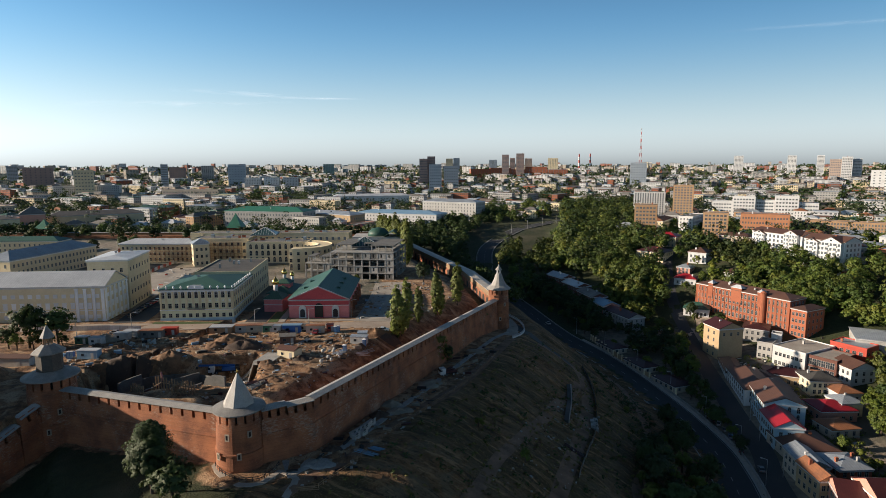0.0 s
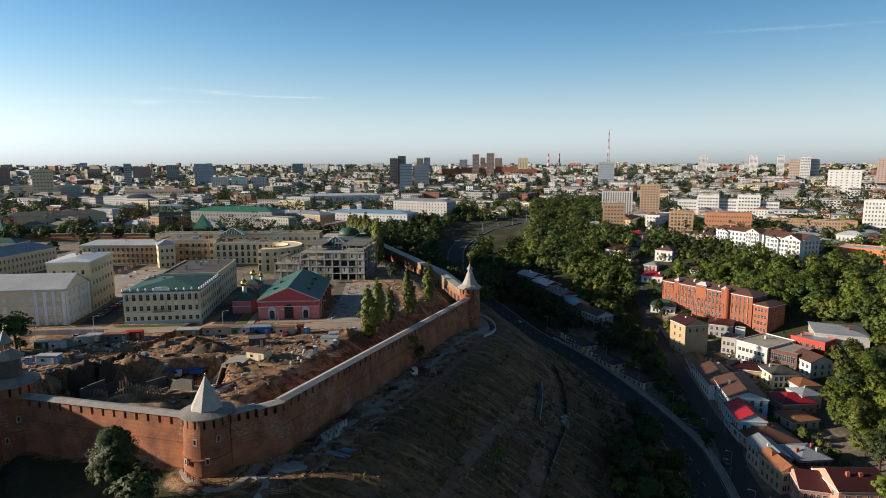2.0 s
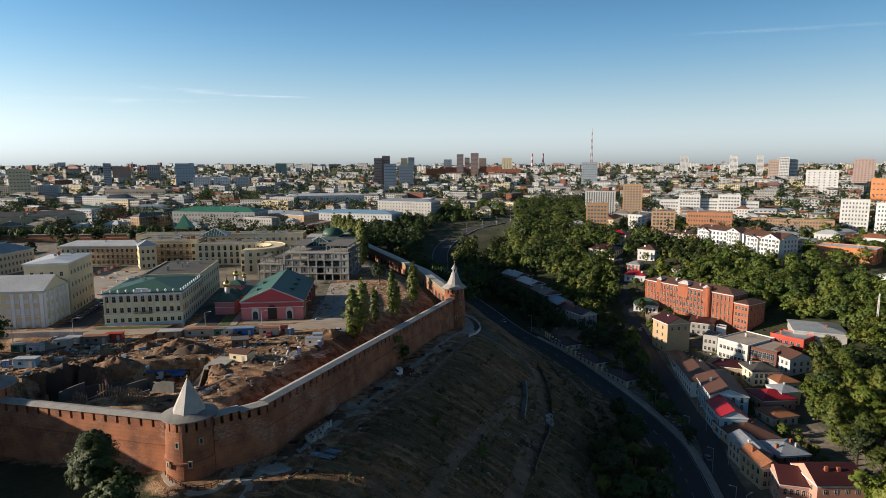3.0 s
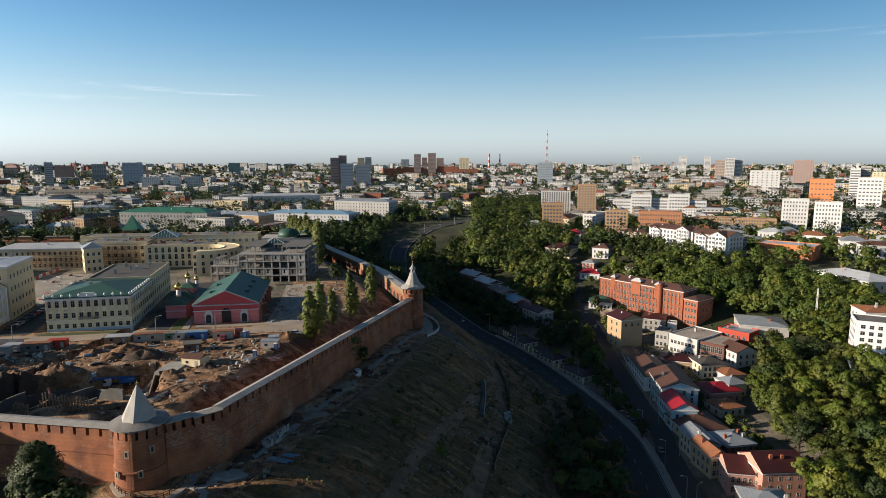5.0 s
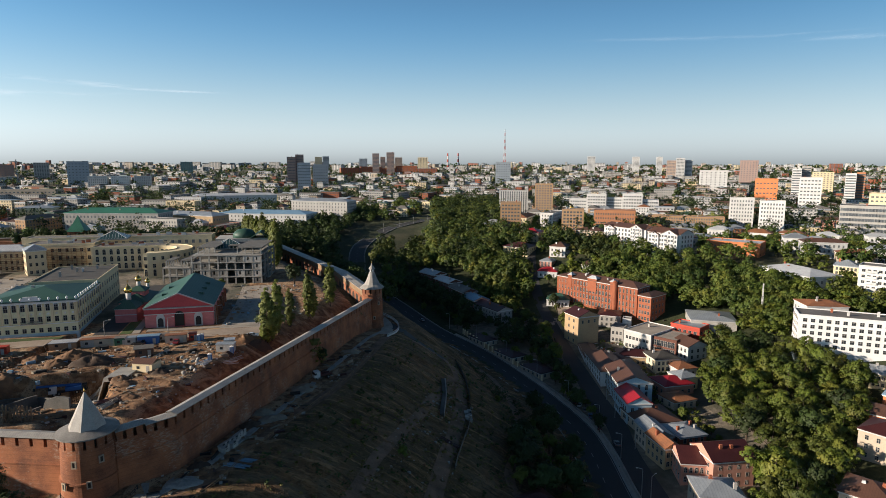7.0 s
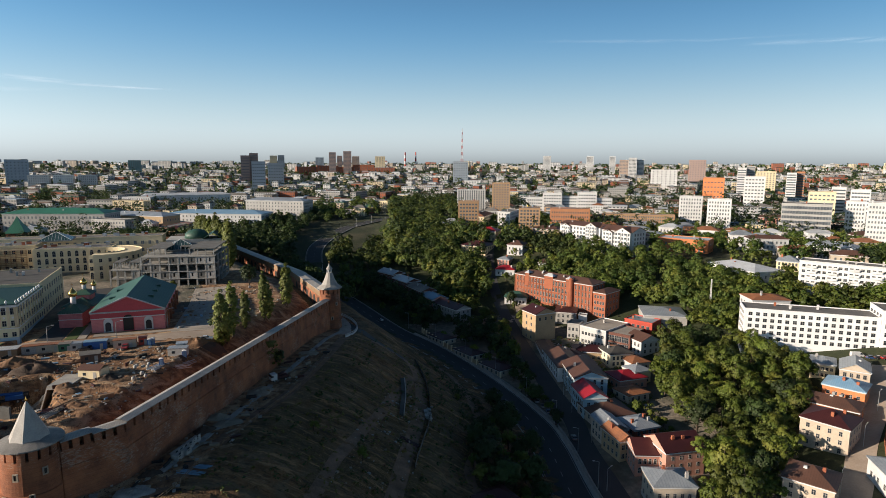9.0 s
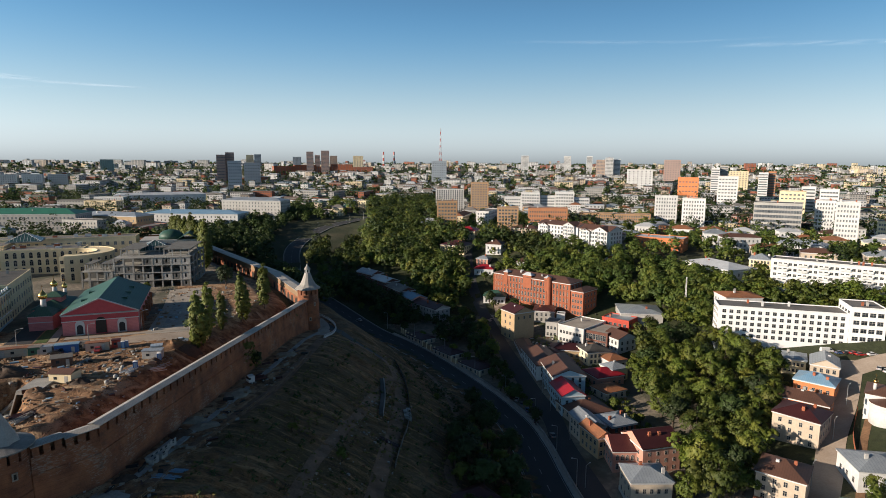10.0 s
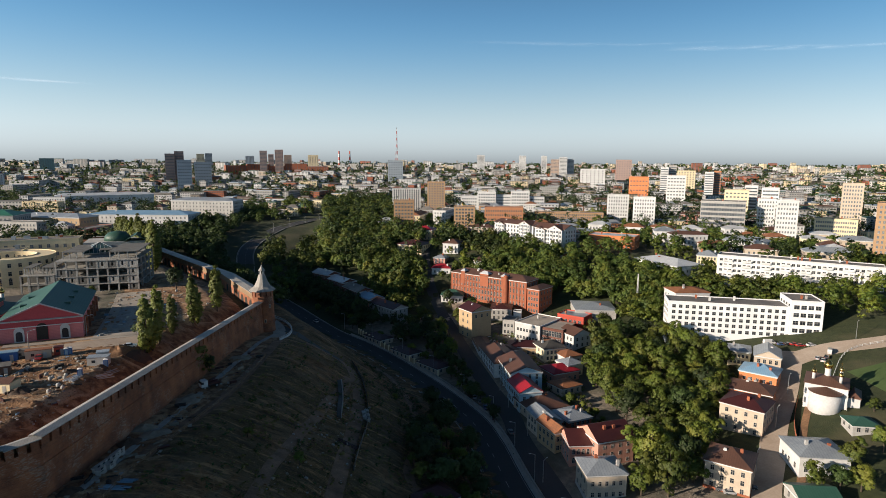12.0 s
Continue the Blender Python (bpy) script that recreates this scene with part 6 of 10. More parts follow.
pilasters(palace, PW, 18.5, 13.4, [PW - q for q in (0.8, 4.2, 7.4, 10.6, 45, 48.2, 51.4, 54.6)], [0.6, 4.0, 7.5, 11.0, 14.5, 18.0], "trim", 1.1)
part("belt_course", Shape().box(-PW / 2, PW / 2 + 0.12, -0.12, 0.0, 4.0, 4.3), "trim", palace)
part("portal", Shape().box(PW / 2 - 27, PW / 2 - 23, -0.15, 0.1, 0, 3.2), "grey", palace, "grey shuttered entrance")

# the mansion: three storeys, urns on the parapet, pediment, balcony
mansion = building("mansion", "pale green mansion with white trim and green roof", (-110.8, 224.8), (-82.9, 227), 31, 12.2, "lime", "tin_green", rise=2.6, storeys=1, bays=(0, 0),
                   z=0.0, chimneys=1, plinth="sky_blue", category="mansion")
MW = mansion["size_w"]


def mansion_side(n, length, place):
    """One facade: three rows of windows, pilasters on the upper floors, medallions, belts."""
    for i in range(n):
        s = (i + 0.5) * length / n
        for z, hh, style in ((1.2, 1.45, "plain"), (4.9, 1.8, "plain"), (8.9, 1.95, "arch")):
            part("window", window_mesh(1.15, hh, style), None, mansion, at=place(s, z))
        part("medallion", Shape().turned([(0.02, -0.12), (0.34, -0.1), (0.4, 0.0)], 10), "trim", mansion, at=place(s, 7.75) @ pose(0, 0, 0, 90, 0, 0))
        part("hood", Shape().box(-0.85, 0.85, -0.22, 0, 11.25, 11.4).box(-0.85, -0.68, -0.16, 0, 10.3, 11.25).box(0.68, 0.85, -0.16, 0, 10.3, 11.25), "trim", mansion, at=place(s, 0))
    for i in range(n + 1):
        s = min(max(i * length / n, 0.5), length - 0.5)
        part("pilaster", Shape().box(-0.36, 0.36, -0.2, 0.05, 4.45, 10.9).box(-0.45, 0.45, -0.28, 0.05, 10.9, 11.3).box(-0.45, 0.45, -0.28, 0.05, 4.3, 4.7), "cream", mansion, at=place(s, 0))
    for z in (4.0, 11.5):
        part("belt_course", Shape().box(-length / 2 - 0.1, length / 2 + 0.1, -0.3, 0, z, z + 0.25), "trim", mansion, at=place(length / 2, 0))


mansion_side(11, MW, lambda s, z: pose(s - MW / 2, 0, z))
mansion_side(10, 31, lambda s, z: pose(MW / 2, s, z, 0, 0, 90))
urn = Shape().turned([(0.2, 0), (0.3, 0.15), (0.15, 0.3), (0.42, 0.8), (0.45, 1.05), (0.2, 1.25), (0.1, 1.5)], 8).mesh("urn", ["trim"], flat=False)
for k in range(11):
    part("urn", urn, None, mansion, at=pose(-MW / 2 + MW * k / 10, -0.1, 12.3))
for k in range(1, 10):
    part("urn", urn, None, mansion, at=pose(MW / 2 + 0.1, 31 * k / 10, 12.3))
ped = Shape().box(-3, 3, -0.3, 0.3, 12.2, 13.3).box(-2.2, 2.2, -0.25, 0.3, 13.3, 14.0)
part("pediment", ped, "trim", mansion, "curved white pediment over the middle bays")
bal = Shape().box(-3.2, 3.2, -1.3, 0, 4.4, 4.6)
for k in range(17):
    bal.box(-3.2 + 0.4 * k - 0.03, -3.2 + 0.4 * k + 0.03, -1.3, -1.24, 4.6, 5.5)
bal.box(-3.2, 3.2, -1.33, -1.2, 5.5, 5.6)
part("balcony", bal, "roof_felt", mansion, "dark iron balcony")

# the red hall
hall = building("exhibition_hall", "raspberry red hall with green gable roof", (-61.3, 228.3), (-37.8, 229.2), 41, 7.4, "rose_brick", "tin_green", roof="gable_y", rise=5.2, storeys=1,
                bays=(0, 9), win=(1.2, 2.6), style="arch", z=0.0, chimneys=0, low=1.6, category="hall", sides="rl")
HW = hall["size_w"]
part("gable_panel", Shape().box(-HW / 2 - 0.05, HW / 2 + 0.05, -0.12, 0.01, 5.0, 7.0), "rose", hall)
g = Shape()
g.face([(-HW / 2 + 0.6, -0.1, 7.45), (HW / 2 - 0.6, -0.1, 7.45), (0, -0.1, 12.1)])
part("tympanum", g, "rose", hall, "dark raspberry gable field")
for z in (4.9, 7.1):
    part("cornice_band", Shape().box(-HW / 2 - 0.25, HW / 2 + 0.25, -0.3, -0.0, z, z + 0.25), "white", hall)
for sgn in (-1, 1):
    part("verge", Shape().beam((sgn * (HW / 2 + 0.4), -0.45, 7.5), (0, -0.45, 12.7), 0.16), "white", hall)


def arch_piece(root, x, w, h, dark_w, surround="white", deep="glass", at=None):
    pts = [(-w / 2, 0), (w / 2, 0)] + [(w / 2 * math.cos(a), h + w / 2 * math.sin(a)) for a in np.linspace(0, math.pi, 11)]
    s = Shape()
    s.face([(p[0], -0.16, p[1]) for p in pts])
    for a, b in zip(pts, pts[1:] + pts[:1]):
        s.face([(a[0], -0.16, a[1]), (a[0], 0, a[1]), (b[0], 0, b[1]), (b[0], -0.16, b[1])])
    p = part("arch_surround", s, surround, root, at=at or pose(x, -0.02, 0.0))
    q = Shape()
    q.face([(dark_w / 2 * k[0] / (w / 2), -0.2, 0.3 + k[1] * dark_w / w) for k in pts])
    part("arch_opening", q, deep, p, "dark arched opening")


arch_piece(hall, -6.5, 2.9, 3.6, 1.9)
arch_piece(hall, 6.5, 2.9, 3.6, 1.9)
# the middle arch is a flat dark face, painted as doorway shade
arch_piece(hall, 0, 3.6, 4.4, 3.3, "rose", "dark")
for k, (sx, y) in enumerate(((0.5, 10), (0.5, 20), (0.5, 30), (-0.5, 10), (-0.5, 24))):
    x = sx * HW / 2 * 1.1
    z = 7.4 + 5.2 * (1 - abs(x) / (HW / 2 + 0.5))
    part("roof_hatch", Shape().box(x - 0.9, x + 0.9, y - 0.8, y + 0.8, z - 0.6, z + 0.75), "tin_green", hall)
for k in range(5):
    part("buttress", Shape().box(HW / 2, HW / 2 + 1.0, 5 + 8 * k, 6.2 + 8 * k, -0.5, 6.0), "brick", hall)

# the small church beside it
chapel = thing("church", -70, 246, 0, -3, "small raspberry church with green roofs and gilded domes", "church")
part("wall", Shape().box(-5, 5, 0, 18, -1, 6.0), "rose_brick", chapel)
part("narthex", Shape().box(-3.8, 3.8, -8, 0, -1, 5.4), "rose_brick", chapel)
part("narthex_roof", Shape().hip(-4.2, 4.2, -8.4, 0.4, 5.4, 3.0), "tin_green", chapel)
for zz in (3.0, 5.2):
    part("belt_course", Shape().box(-3.95, 3.95, -8.15, -8.0, zz, zz + 0.25), "white", chapel)
part("roof", Shape().hip(-5.5, 5.5, -0.5, 18.5, 6.0, 2.4), "tin_green", chapel)
part("tier", Shape().box(-2.8, 2.8, 5, 10.6, 6.0, 9.4), "rose_brick", chapel)
part("tier_roof", Shape().hip(-3.3, 3.3, 4.5, 11.1, 9.4, 2.0), "tin_green", chapel)
dome(chapel, 0, -4.0, 7.6, 1.5, 3.2)
dome(chapel, 0, 7.8, 10.6, 1.25, 2.4)
dome(chapel, 1.0, 15.5, 7.8, 1.0, 3.0)
add_windows(chapel, 10, 18, 6, (3, 5), 1, (0.9, 1.8), "arch", True, 1.8, "frl")

# the half-built civic block and the yellow crescent
def frame_ruin(A, B, depth, h, floors, bays):
    A, B = np.array(A, float), np.array(B, float)
    u = (B - A) / np.linalg.norm(B - A)
    w = float(np.linalg.norm(B - A))
    mid = (A + B) / 2
    root = thing("unfinished_building", mid[0], mid[1], 0, math.degrees(math.atan2(u[1], u[0])), "half-built grey concrete block with open floors", "building")
    rng = random.Random(4)
    for k in range(floors + 1):
        z = h * k / floors
        part("floor_slab", Shape().box(-w / 2 - 0.3, w / 2 + 0.3, -0.3, depth, z - 0.35, z), "concrete", root)
    col = Shape().box(-0.35, 0.35, -0.35, 0.35, 0, h).mesh("column", ["concrete"])
    for i in range(bays + 1):
        for y in (0.3, depth * 0.5, depth - 0.4):
            part("column", col, None, root, at=pose(-w / 2 + w * i / bays, y, 0))
    for j in range(5):
        part("column", col, None, root, at=pose(w / 2, depth * j / 4 * 0.98 + 0.2, 0))
    part("core_wall", Shape().box(-w / 2 + 1, w / 2 - 1, depth * 0.3, depth * 0.33, 0, h), "concrete_wet", root)
    bw, fh = w / bays, h / floors
    for i in range(bays):
        for k in range(floors):
            if k == floors - 2 and 1 < i < 7 or rng.random() < 0.34:
                continue
            x0, z0 = -w / 2 + bw * i + 0.35, fh * k
            p = Shape()
            ww = bw * 0.32
            p.box(x0, x0 + ww, 0.05, 0.35, z0, z0 + fh - 0.35).box(x0 + bw - 0.7 - ww, x0 + bw - 0.7, 0.05, 0.35, z0, z0 + fh - 0.35)
            p.box(x0 + ww, x0 + bw - 0.7 - ww, 0.05, 0.35, z0, z0 + 0.9).box(x0 + ww, x0 + bw - 0.7 - ww, 0.05, 0.35, z0 + fh - 0.9, z0 + fh - 0.35)
            part("infill_wall", p, rng.choice(["concrete_wet", "concrete", "grey"]), root)
    for x0, x1, y0, z in ((-0.48, -0.2, 0.2, h + 3.2), (0.12, 0.5, 0.1, h + 3.4), (-0.1, 0.12, 0.5, h + 2.6)):
        part("upper_slab", Shape().box(x0 * w, x1 * w, y0 * depth, depth * 0.95, z - 0.3, z), "concrete_wet", root)
        for i in range(4):
            for y in (y0 * depth + 0.4, depth * 0.7):
                xx = (x0 + (x1 - x0) * (i + 0.15) / 3.4) * w
                part("post", Shape().box(xx - 0.25, xx + 0.25, y, y + 0.5, h - 0.1, z - 0.3), "concrete", root)
    return root


def glass_pyramid(x, y, z, r, h, rz=45.0):
    root = thing("glass_pyramid", x, y, z, rz, "greenish glass pyramid skylight on a flat roof", "skylight")
    c = [(r, r), (-r, r), (-r, -r), (r, -r)]
    for i in range(4):
        a, b = c[i], c[(i + 1) % 4]
        s = Shape()
        s.face([(a[0], a[1], 0.4), (b[0], b[1], 0.4), (0, 0, h)])
        pane = part("pane", s, "skylight", root)
        for t in np.linspace(0, 1, 11):
            p = (a[0] + (b[0] - a[0]) * t, a[1] + (b[1] - a[1]) * t)
            f = 1 - abs(2 * t - 1)
            e = ((a[0] + b[0]) / 2, (a[1] + b[1]) / 2)
            part("glazing_bar", Shape().beam((p[0], p[1], 0.42), (p[0] - e[0] * f, p[1] - e[1] * f, 0.42 + (h - 0.4) * f + 0.01), 0.05), "white", pane)
        part("hip_bar", Shape().beam((a[0], a[1], 0.42), (0, 0, h + 0.03), 0.08), "white", root)
    part("curb", Shape().box(-r - 0.3, r + 0.3, -r - 0.3, r + 0.3, -0.2, 0.4), "concrete", root)


ruin = frame_ruin((-60, 310.3), (-26.5, 306), 34, 14.5, 4, 8)
frame_ruin((-74, 312), (-61, 310.4), 17, 8.4, 2, 4)
glass_pyramid(-45, 335, 15.0, 8, 4.8, 10)
hut = thing("green_rotunda", -42, 372, 0, 0, "grey block with green dome and ribbed roofs", "building")
part("wall", Shape().box(-16, 16, 0, 20, -1, 15), "grey", hut)
part("dome", Shape().turned([(7, 15), (6.4, 17.5), (4.4, 19.4), (0.5, 20.4)], 20, cx=0, cy=8), "tin_green", hut, flat=False)
part("roof", Shape().hip(4, 16, -1, 14, 15, 3.5, gable=True), "tin_green", hut)
civic = building("civic_block", "cream civic building with arcaded ground floor", (-122, 361), (-84, 362), 16, 13, "cream", "roof_felt", roof="flat", storeys=3, bays=(10, 4), win=(1.5, 2.1),
                 style="arch", z=0.0, chimneys=0, category="building", low=1.0)
civic2 = building("civic_block", "long cream civic wing with attic storey", (-172, 398), (-64, 398), 14, 14.5, "cream", "roof_felt", roof="flat", storeys=3, bays=(26, 3), win=(1.6, 2.0), z=0.0,
                  chimneys=0, category="building", near=False)
building("civic_block", "cream civic wing with cornice and big arch", (-160, 372), (-124, 372), 18, 14, "cream", "roof_felt", roof="flat", storeys=3, bays=(9, 4), win=(1.5, 2.0), z=0.0, chimneys=1, category="building")
glass_pyramid(-118, 388, 15.2, 8, 4.6, 8)
crescent = thing("crescent_building", -86, 344, 0, 0, "sunlit cream crescent with flat roof round a court", "building")
cr = Shape()
R0, R1, nseg = 11.0, 19.0, 30
for k in range(nseg):
    a0, a1 = (radians(-95 + 190 * (k + q) / nseg) for q in (0, 1))
    p = [(r * math.cos(a), 6 + r * math.sin(a)) for r in (R0, R1) for a in (a0, a1)]
    cr.face([(*p[1], -1), (*p[0], -1), (*p[0], 13.4), (*p[1], 13.4)])
    cr.face([(*p[2], -1), (*p[3], -1), (*p[3], 13.4), (*p[2], 13.4)])
    cr.face([(*p[0], 13.0), (*p[2], 13.0), (*p[3], 13.0), (*p[1], 13.0)])
    if k % 2 == 0:
        a = (a0 + a1) / 2
        for z, h in ((1.2, 2.6), (5.6, 1.9), (9.6, 1.7)):
            fr = window_mesh(1.3, h, "arch" if z < 2 else "plain")
            for r, turn in ((R1, 90), (R0, -90)):
                part("window", fr, None, crescent, at=pose(r * math.cos(a), 6 + r * math.sin(a), z, 0, 0, math.degrees(a) + turn))
part("wall", cr, "cream", crescent)

# the white church across the valley
ch = thing("church", 214, 138.5, ground(214, 138.5) + 1.0, -57.6, "white church with brown roofs and gilded domes", "church")
part("wall", Shape().box(-7, 7, 4, 18, -4, 8.5), "white", ch)
part("roof", Shape().hip(-7.4, 7.4, 3.6, 18.4, 8.5, 2.2), "tin_brown", ch)
part("apse", Shape().turned([(5.4, -4), (5.4, 6.4)], 20, cx=0, cy=4), "white", ch, flat=False)
part("apse_roof", Shape().turned([(5.8, 6.4), (5.8, 6.6), (0.3, 8.2)], 20, cx=0, cy=4), "tin_brown", ch)
part("porch", Shape().box(7, 11, 6, 16, -4, 5.0), "white", ch)
part("porch_roof", Shape().hip(6.8, 11.4, 5.6, 16.4, 5.0, 1.6), "tin_brown", ch)
for dx, dy, r, hgt in ((0, 11, 1.7, 4.2), (-4.4, 7.5, 0.9, 2.6), (4.4, 7.5, 0.9, 2.6), (4.4, 15, 0.9, 2.6)):
    dome(ch, dx, dy, 9.4, r, hgt)
add_windows(ch, 14, 18, 8.5, (3, 4), 2, (0.8, 1.5), "arch", True, 1.0, "rl")
# small blue-domed church in the upper town
bc = thing("church", 272, 590, ground(272, 590), -25, "pale blue church with blue and gilded domes", "church")
part("wall", Shape().box(-8, 8, 0, 16, -3, 12), "sky_blue", bc)
for dx, dy in ((-5, 3), (5, 3), (-5, 13), (5, 13)):
    dome(bc, dx, dy, 12, 1.9, 3.4, "tin_blue")
dome(bc, 0, 8, 12, 2.4, 5)

# television mast, striped chimneys
def lattice(name, label, x, y, w0, w1, h, levels, cat):
    z = ground(x, y)
    root = thing(name, x, y, z, 20, label, cat)
    for k in range(levels):
        s = Shape()
        za, zb = h * k / levels, h * (k + 1) / levels
        ra, rb = w0 + (w1 - w0) * (k / levels) ** 0.6, w0 + (w1 - w0) * ((k + 1) / levels) ** 0.6
        for i in range(4):
            c, d = [(math.cos(a), math.sin(a)) for a in (math.pi / 2 * i, math.pi / 2 * (i + 1))]
            t = 0.035 * w0 + 0.05
            s.beam((c[0] * ra, c[1] * ra, za), (c[0] * rb, c[1] * rb, zb), t)
            s.beam((c[0] * ra, c[1] * ra, za), (d[0] * rb, d[1] * rb, zb), t * 0.6)
            s.beam((c[0] * rb, c[1] * rb, zb), (d[0] * rb, d[1] * rb, zb), t * 0.6)
        part("lattice_stage", s, ("red_paint" if k % 2 == 0 else "white") if w0 > 5 else "steel", root)


lattice("television_mast", "tall red and white lattice television mast", 755, 2280, 9, 0.8, 160, 12, "mast")
lattice("radio_mast", "slender lattice mast above the trees", -590, 1375, 4, 0.6, 60, 6, "mast")
for x, y in ((505, 2210), (547, 2215)):
    st = thing("chimney_stack", x, y, ground(x, y), 0, "tall striped red and white boiler house chimney", "chimney", "boiler house chimneys")
    for k in range(6):
        za, zb = 68 * k / 6, 68 * (k + 1) / 6
        part("stack_ring", Shape().turned([(4.2 - 0.3 * k, za), (3.9 - 0.3 * k, zb)], 14), "red_paint" if k % 2 else "white", st, "red ring" if k % 2 else "white ring")

# stepped white attics on the factory roof
fac = next(o for o in scene.objects if o.name == "factory")
FW = fac["size_w"]
for q, w in ((0.17, 3.0), (0.46, 6.5), (0.71, 3.0)):
    x = -FW / 2 + FW * q
    part("attic", Shape().box(x - w / 2, x + w / 2, -0.35, 0.5, 10, 18.2), "brick_red", fac)
    cap = Shape().hip(x - w / 2 - 0.3, x + w / 2 + 0.3, -0.6, 3.8, 18.2, 1.6, 0.2)
    part("attic_roof", cap, "tin_white", fac, "pale tin attic roof catching the sun")
part("stair_tower", Shape().turned([(1.5, -3), (1.5, 18.4), (1.7, 18.6), (0.3, 19.6)], 12, cx=FW * 0.25, cy=-0.6), "brick_red", fac)
for k in range(25):
    part("pilaster_strip", Shape().box(-FW / 2 + FW * k / 24 - 0.22, -FW / 2 + FW * k / 24 + 0.22, -0.22, 0.0, -3, 15.8), "brick_red", fac)


# scaffolding on the yellow barracks and the civic wing
def scaffold(A, B, h, label):
    A, B = np.array(A, float), np.array(B, float)
    n = float(np.linalg.norm(B - A))
    u = (B - A) / n
    root = thing("scaffold", A[0], A[1], 0, math.degrees(math.atan2(u[1], u[0])), label, "scaffold")
    bays = int(n / 2.5)
    for i in range(bays + 1):
        for y in (0, -1.1):
            part("pole", Shape().beam((n * i / bays, y, 0), (n * i / bays, y, h), 0.05), "tin_rust", root)
    for k in range(1, int(h / 2) + 1):
        part("deck", Shape().box(0, n, -1.1, 0, 2 * k - 0.06, 2 * k), "wood", root)
        for y in (0, -1.1):
            part("rail", Shape().beam((0, y, 2 * k + 0.95), (n, y, 2 * k + 0.95), 0.035), "tin_rust", root)


def roof_clutter(x, y, z, w, d, rz, n, seed):
    """Vents, hatches and plant on a flat roof, each a thing of its own."""
    rng = random.Random(seed)
    for k in range(n):
        p = pose(x, y, z, 0, 0, rz) @ Vector((rng.uniform(-0.45, 0.45) * w, rng.uniform(0.08, 0.92) * d, 0))
        a, b, c = rng.uniform(0.5, 1.6), rng.uniform(0.4, 1.2), rng.uniform(0.6, 1.9)
        r = thing("roof_vent", p.x, p.y, p.z, rz, "small plant housing on a flat roof", "roof vent")
        part("housing", Shape().box(-a, a, -b, b, -0.3, c), rng.choice(["grey", "steel", "white", "brick_red"]), r)
        part("lid", Shape().box(-a - 0.12, a + 0.12, -b - 0.12, b + 0.12, c, c + 0.12), rng.choice(["tin", "roof_felt"]), r)


# ---- building site: kinds of things ----
def cabin(x, y, rz, l, w, h, wall, roof, label, z=None, name="site_cabin", pitched=False):
    z = ground(x, y) if z is None else z
    root = thing(name, x, y, z - 0.05, rz, label, "cabin")
    part("wall", Shape().box(-l / 2, l / 2, -w / 2, w / 2, 0, h), wall, root)
    if pitched:
        part("roof", Shape().hip(-l / 2 - 0.3, l / 2 + 0.3, -w / 2 - 0.3, w / 2 + 0.3, h, 0.9, 0.12, gable=True), roof, root)
    else:
        part("roof", Shape().box(-l / 2 - 0.15, l / 2 + 0.15, -w / 2 - 0.15, w / 2 + 0.15, h, h + 0.18), roof, root)
    part("door", Shape().box(l * 0.2, l * 0.2 + 0.9, -w / 2 - 0.05, -w / 2 + 0.02, 0.05, 2.0), "grey", root)
    part("window", Shape().box(-l * 0.28, -l * 0.28 + 0.9, -w / 2 - 0.04, -w / 2 + 0.02, 1.0, 1.8), "glass", root)
    return root


def toilet(x, y, rz, material="blue_paint"):
    root = thing("portable_toilet", x, y, ground(x, y) - 0.05, rz, "blue plastic portable toilet on bare soil", "toilet")
    part("body", Shape().box(-0.6, 0.6, -0.6, 0.6, 0, 2.1), material, root)
    part("roof", Shape().hip(-0.65, 0.65, -0.65, 0.65, 2.1, 0.3, 0.06), "white", root)
    part("door", Shape().box(-0.4, 0.4, -0.64, -0.58, 0.1, 1.9), "tin_blue", root)


def heap(x, y, r, h, material, label, seed=1, squash=0.8, name="soil_mound", category="heap"):
    """A heap of earth or gravel with an uneven skirt."""
    rng = np.random.default_rng(seed)
    n, rings = 22, 7
    s = Shape()
    ph = rng.uniform(0, 6, 4)
    pts = []
    for k in range(rings + 1):
        q = k / rings
        row = []
        for i in range(n):
            a = 2 * math.pi * i / n
            rr = r * q * (1 + 0.16 * math.sin(2 * a + ph[0]) + 0.10 * math.sin(5 * a + ph[1]))
            px, py = rr * math.cos(a), rr * squash * math.sin(a)
            z = h * (1 - q) ** 0.8 * (1 + 0.2 * math.sin(3 * a + ph[2])) + rng.normal() * 0.10 * h if k < rings else -0.6
            row.append((px, py, z + (ground(x + px, y + py) - ground(x, y))))
        pts.append(row)
    for k in range(rings):
        for i in range(n):
            j = (i + 1) % n
            s.face([pts[k][i], pts[k + 1][i], pts[k + 1][j], pts[k][j]] if k else [pts[0][0], pts[1][i], pts[1][j]])
    return solo(name, s.weld(), material, label, category, x, y, ground(x, y), flat=False)


def bag(x, y, z, rz, s=1.0):
    return tagged(part("big_bag", BAG, None, None, at=pose(x, y, z, 0, 0, rz) @ Matrix.Diagonal((s, s, s, 1))), "white woven bulk bag on bare soil", "bag", "bulk bags")


BAG = Shape().turned([(0.42, 0), (0.55, 0.15), (0.58, 0.5), (0.52, 0.85), (0.25, 1.0), (0.12, 1.05)], 8, turn=0.39).mesh("big_bag", ["bag"], flat=False)


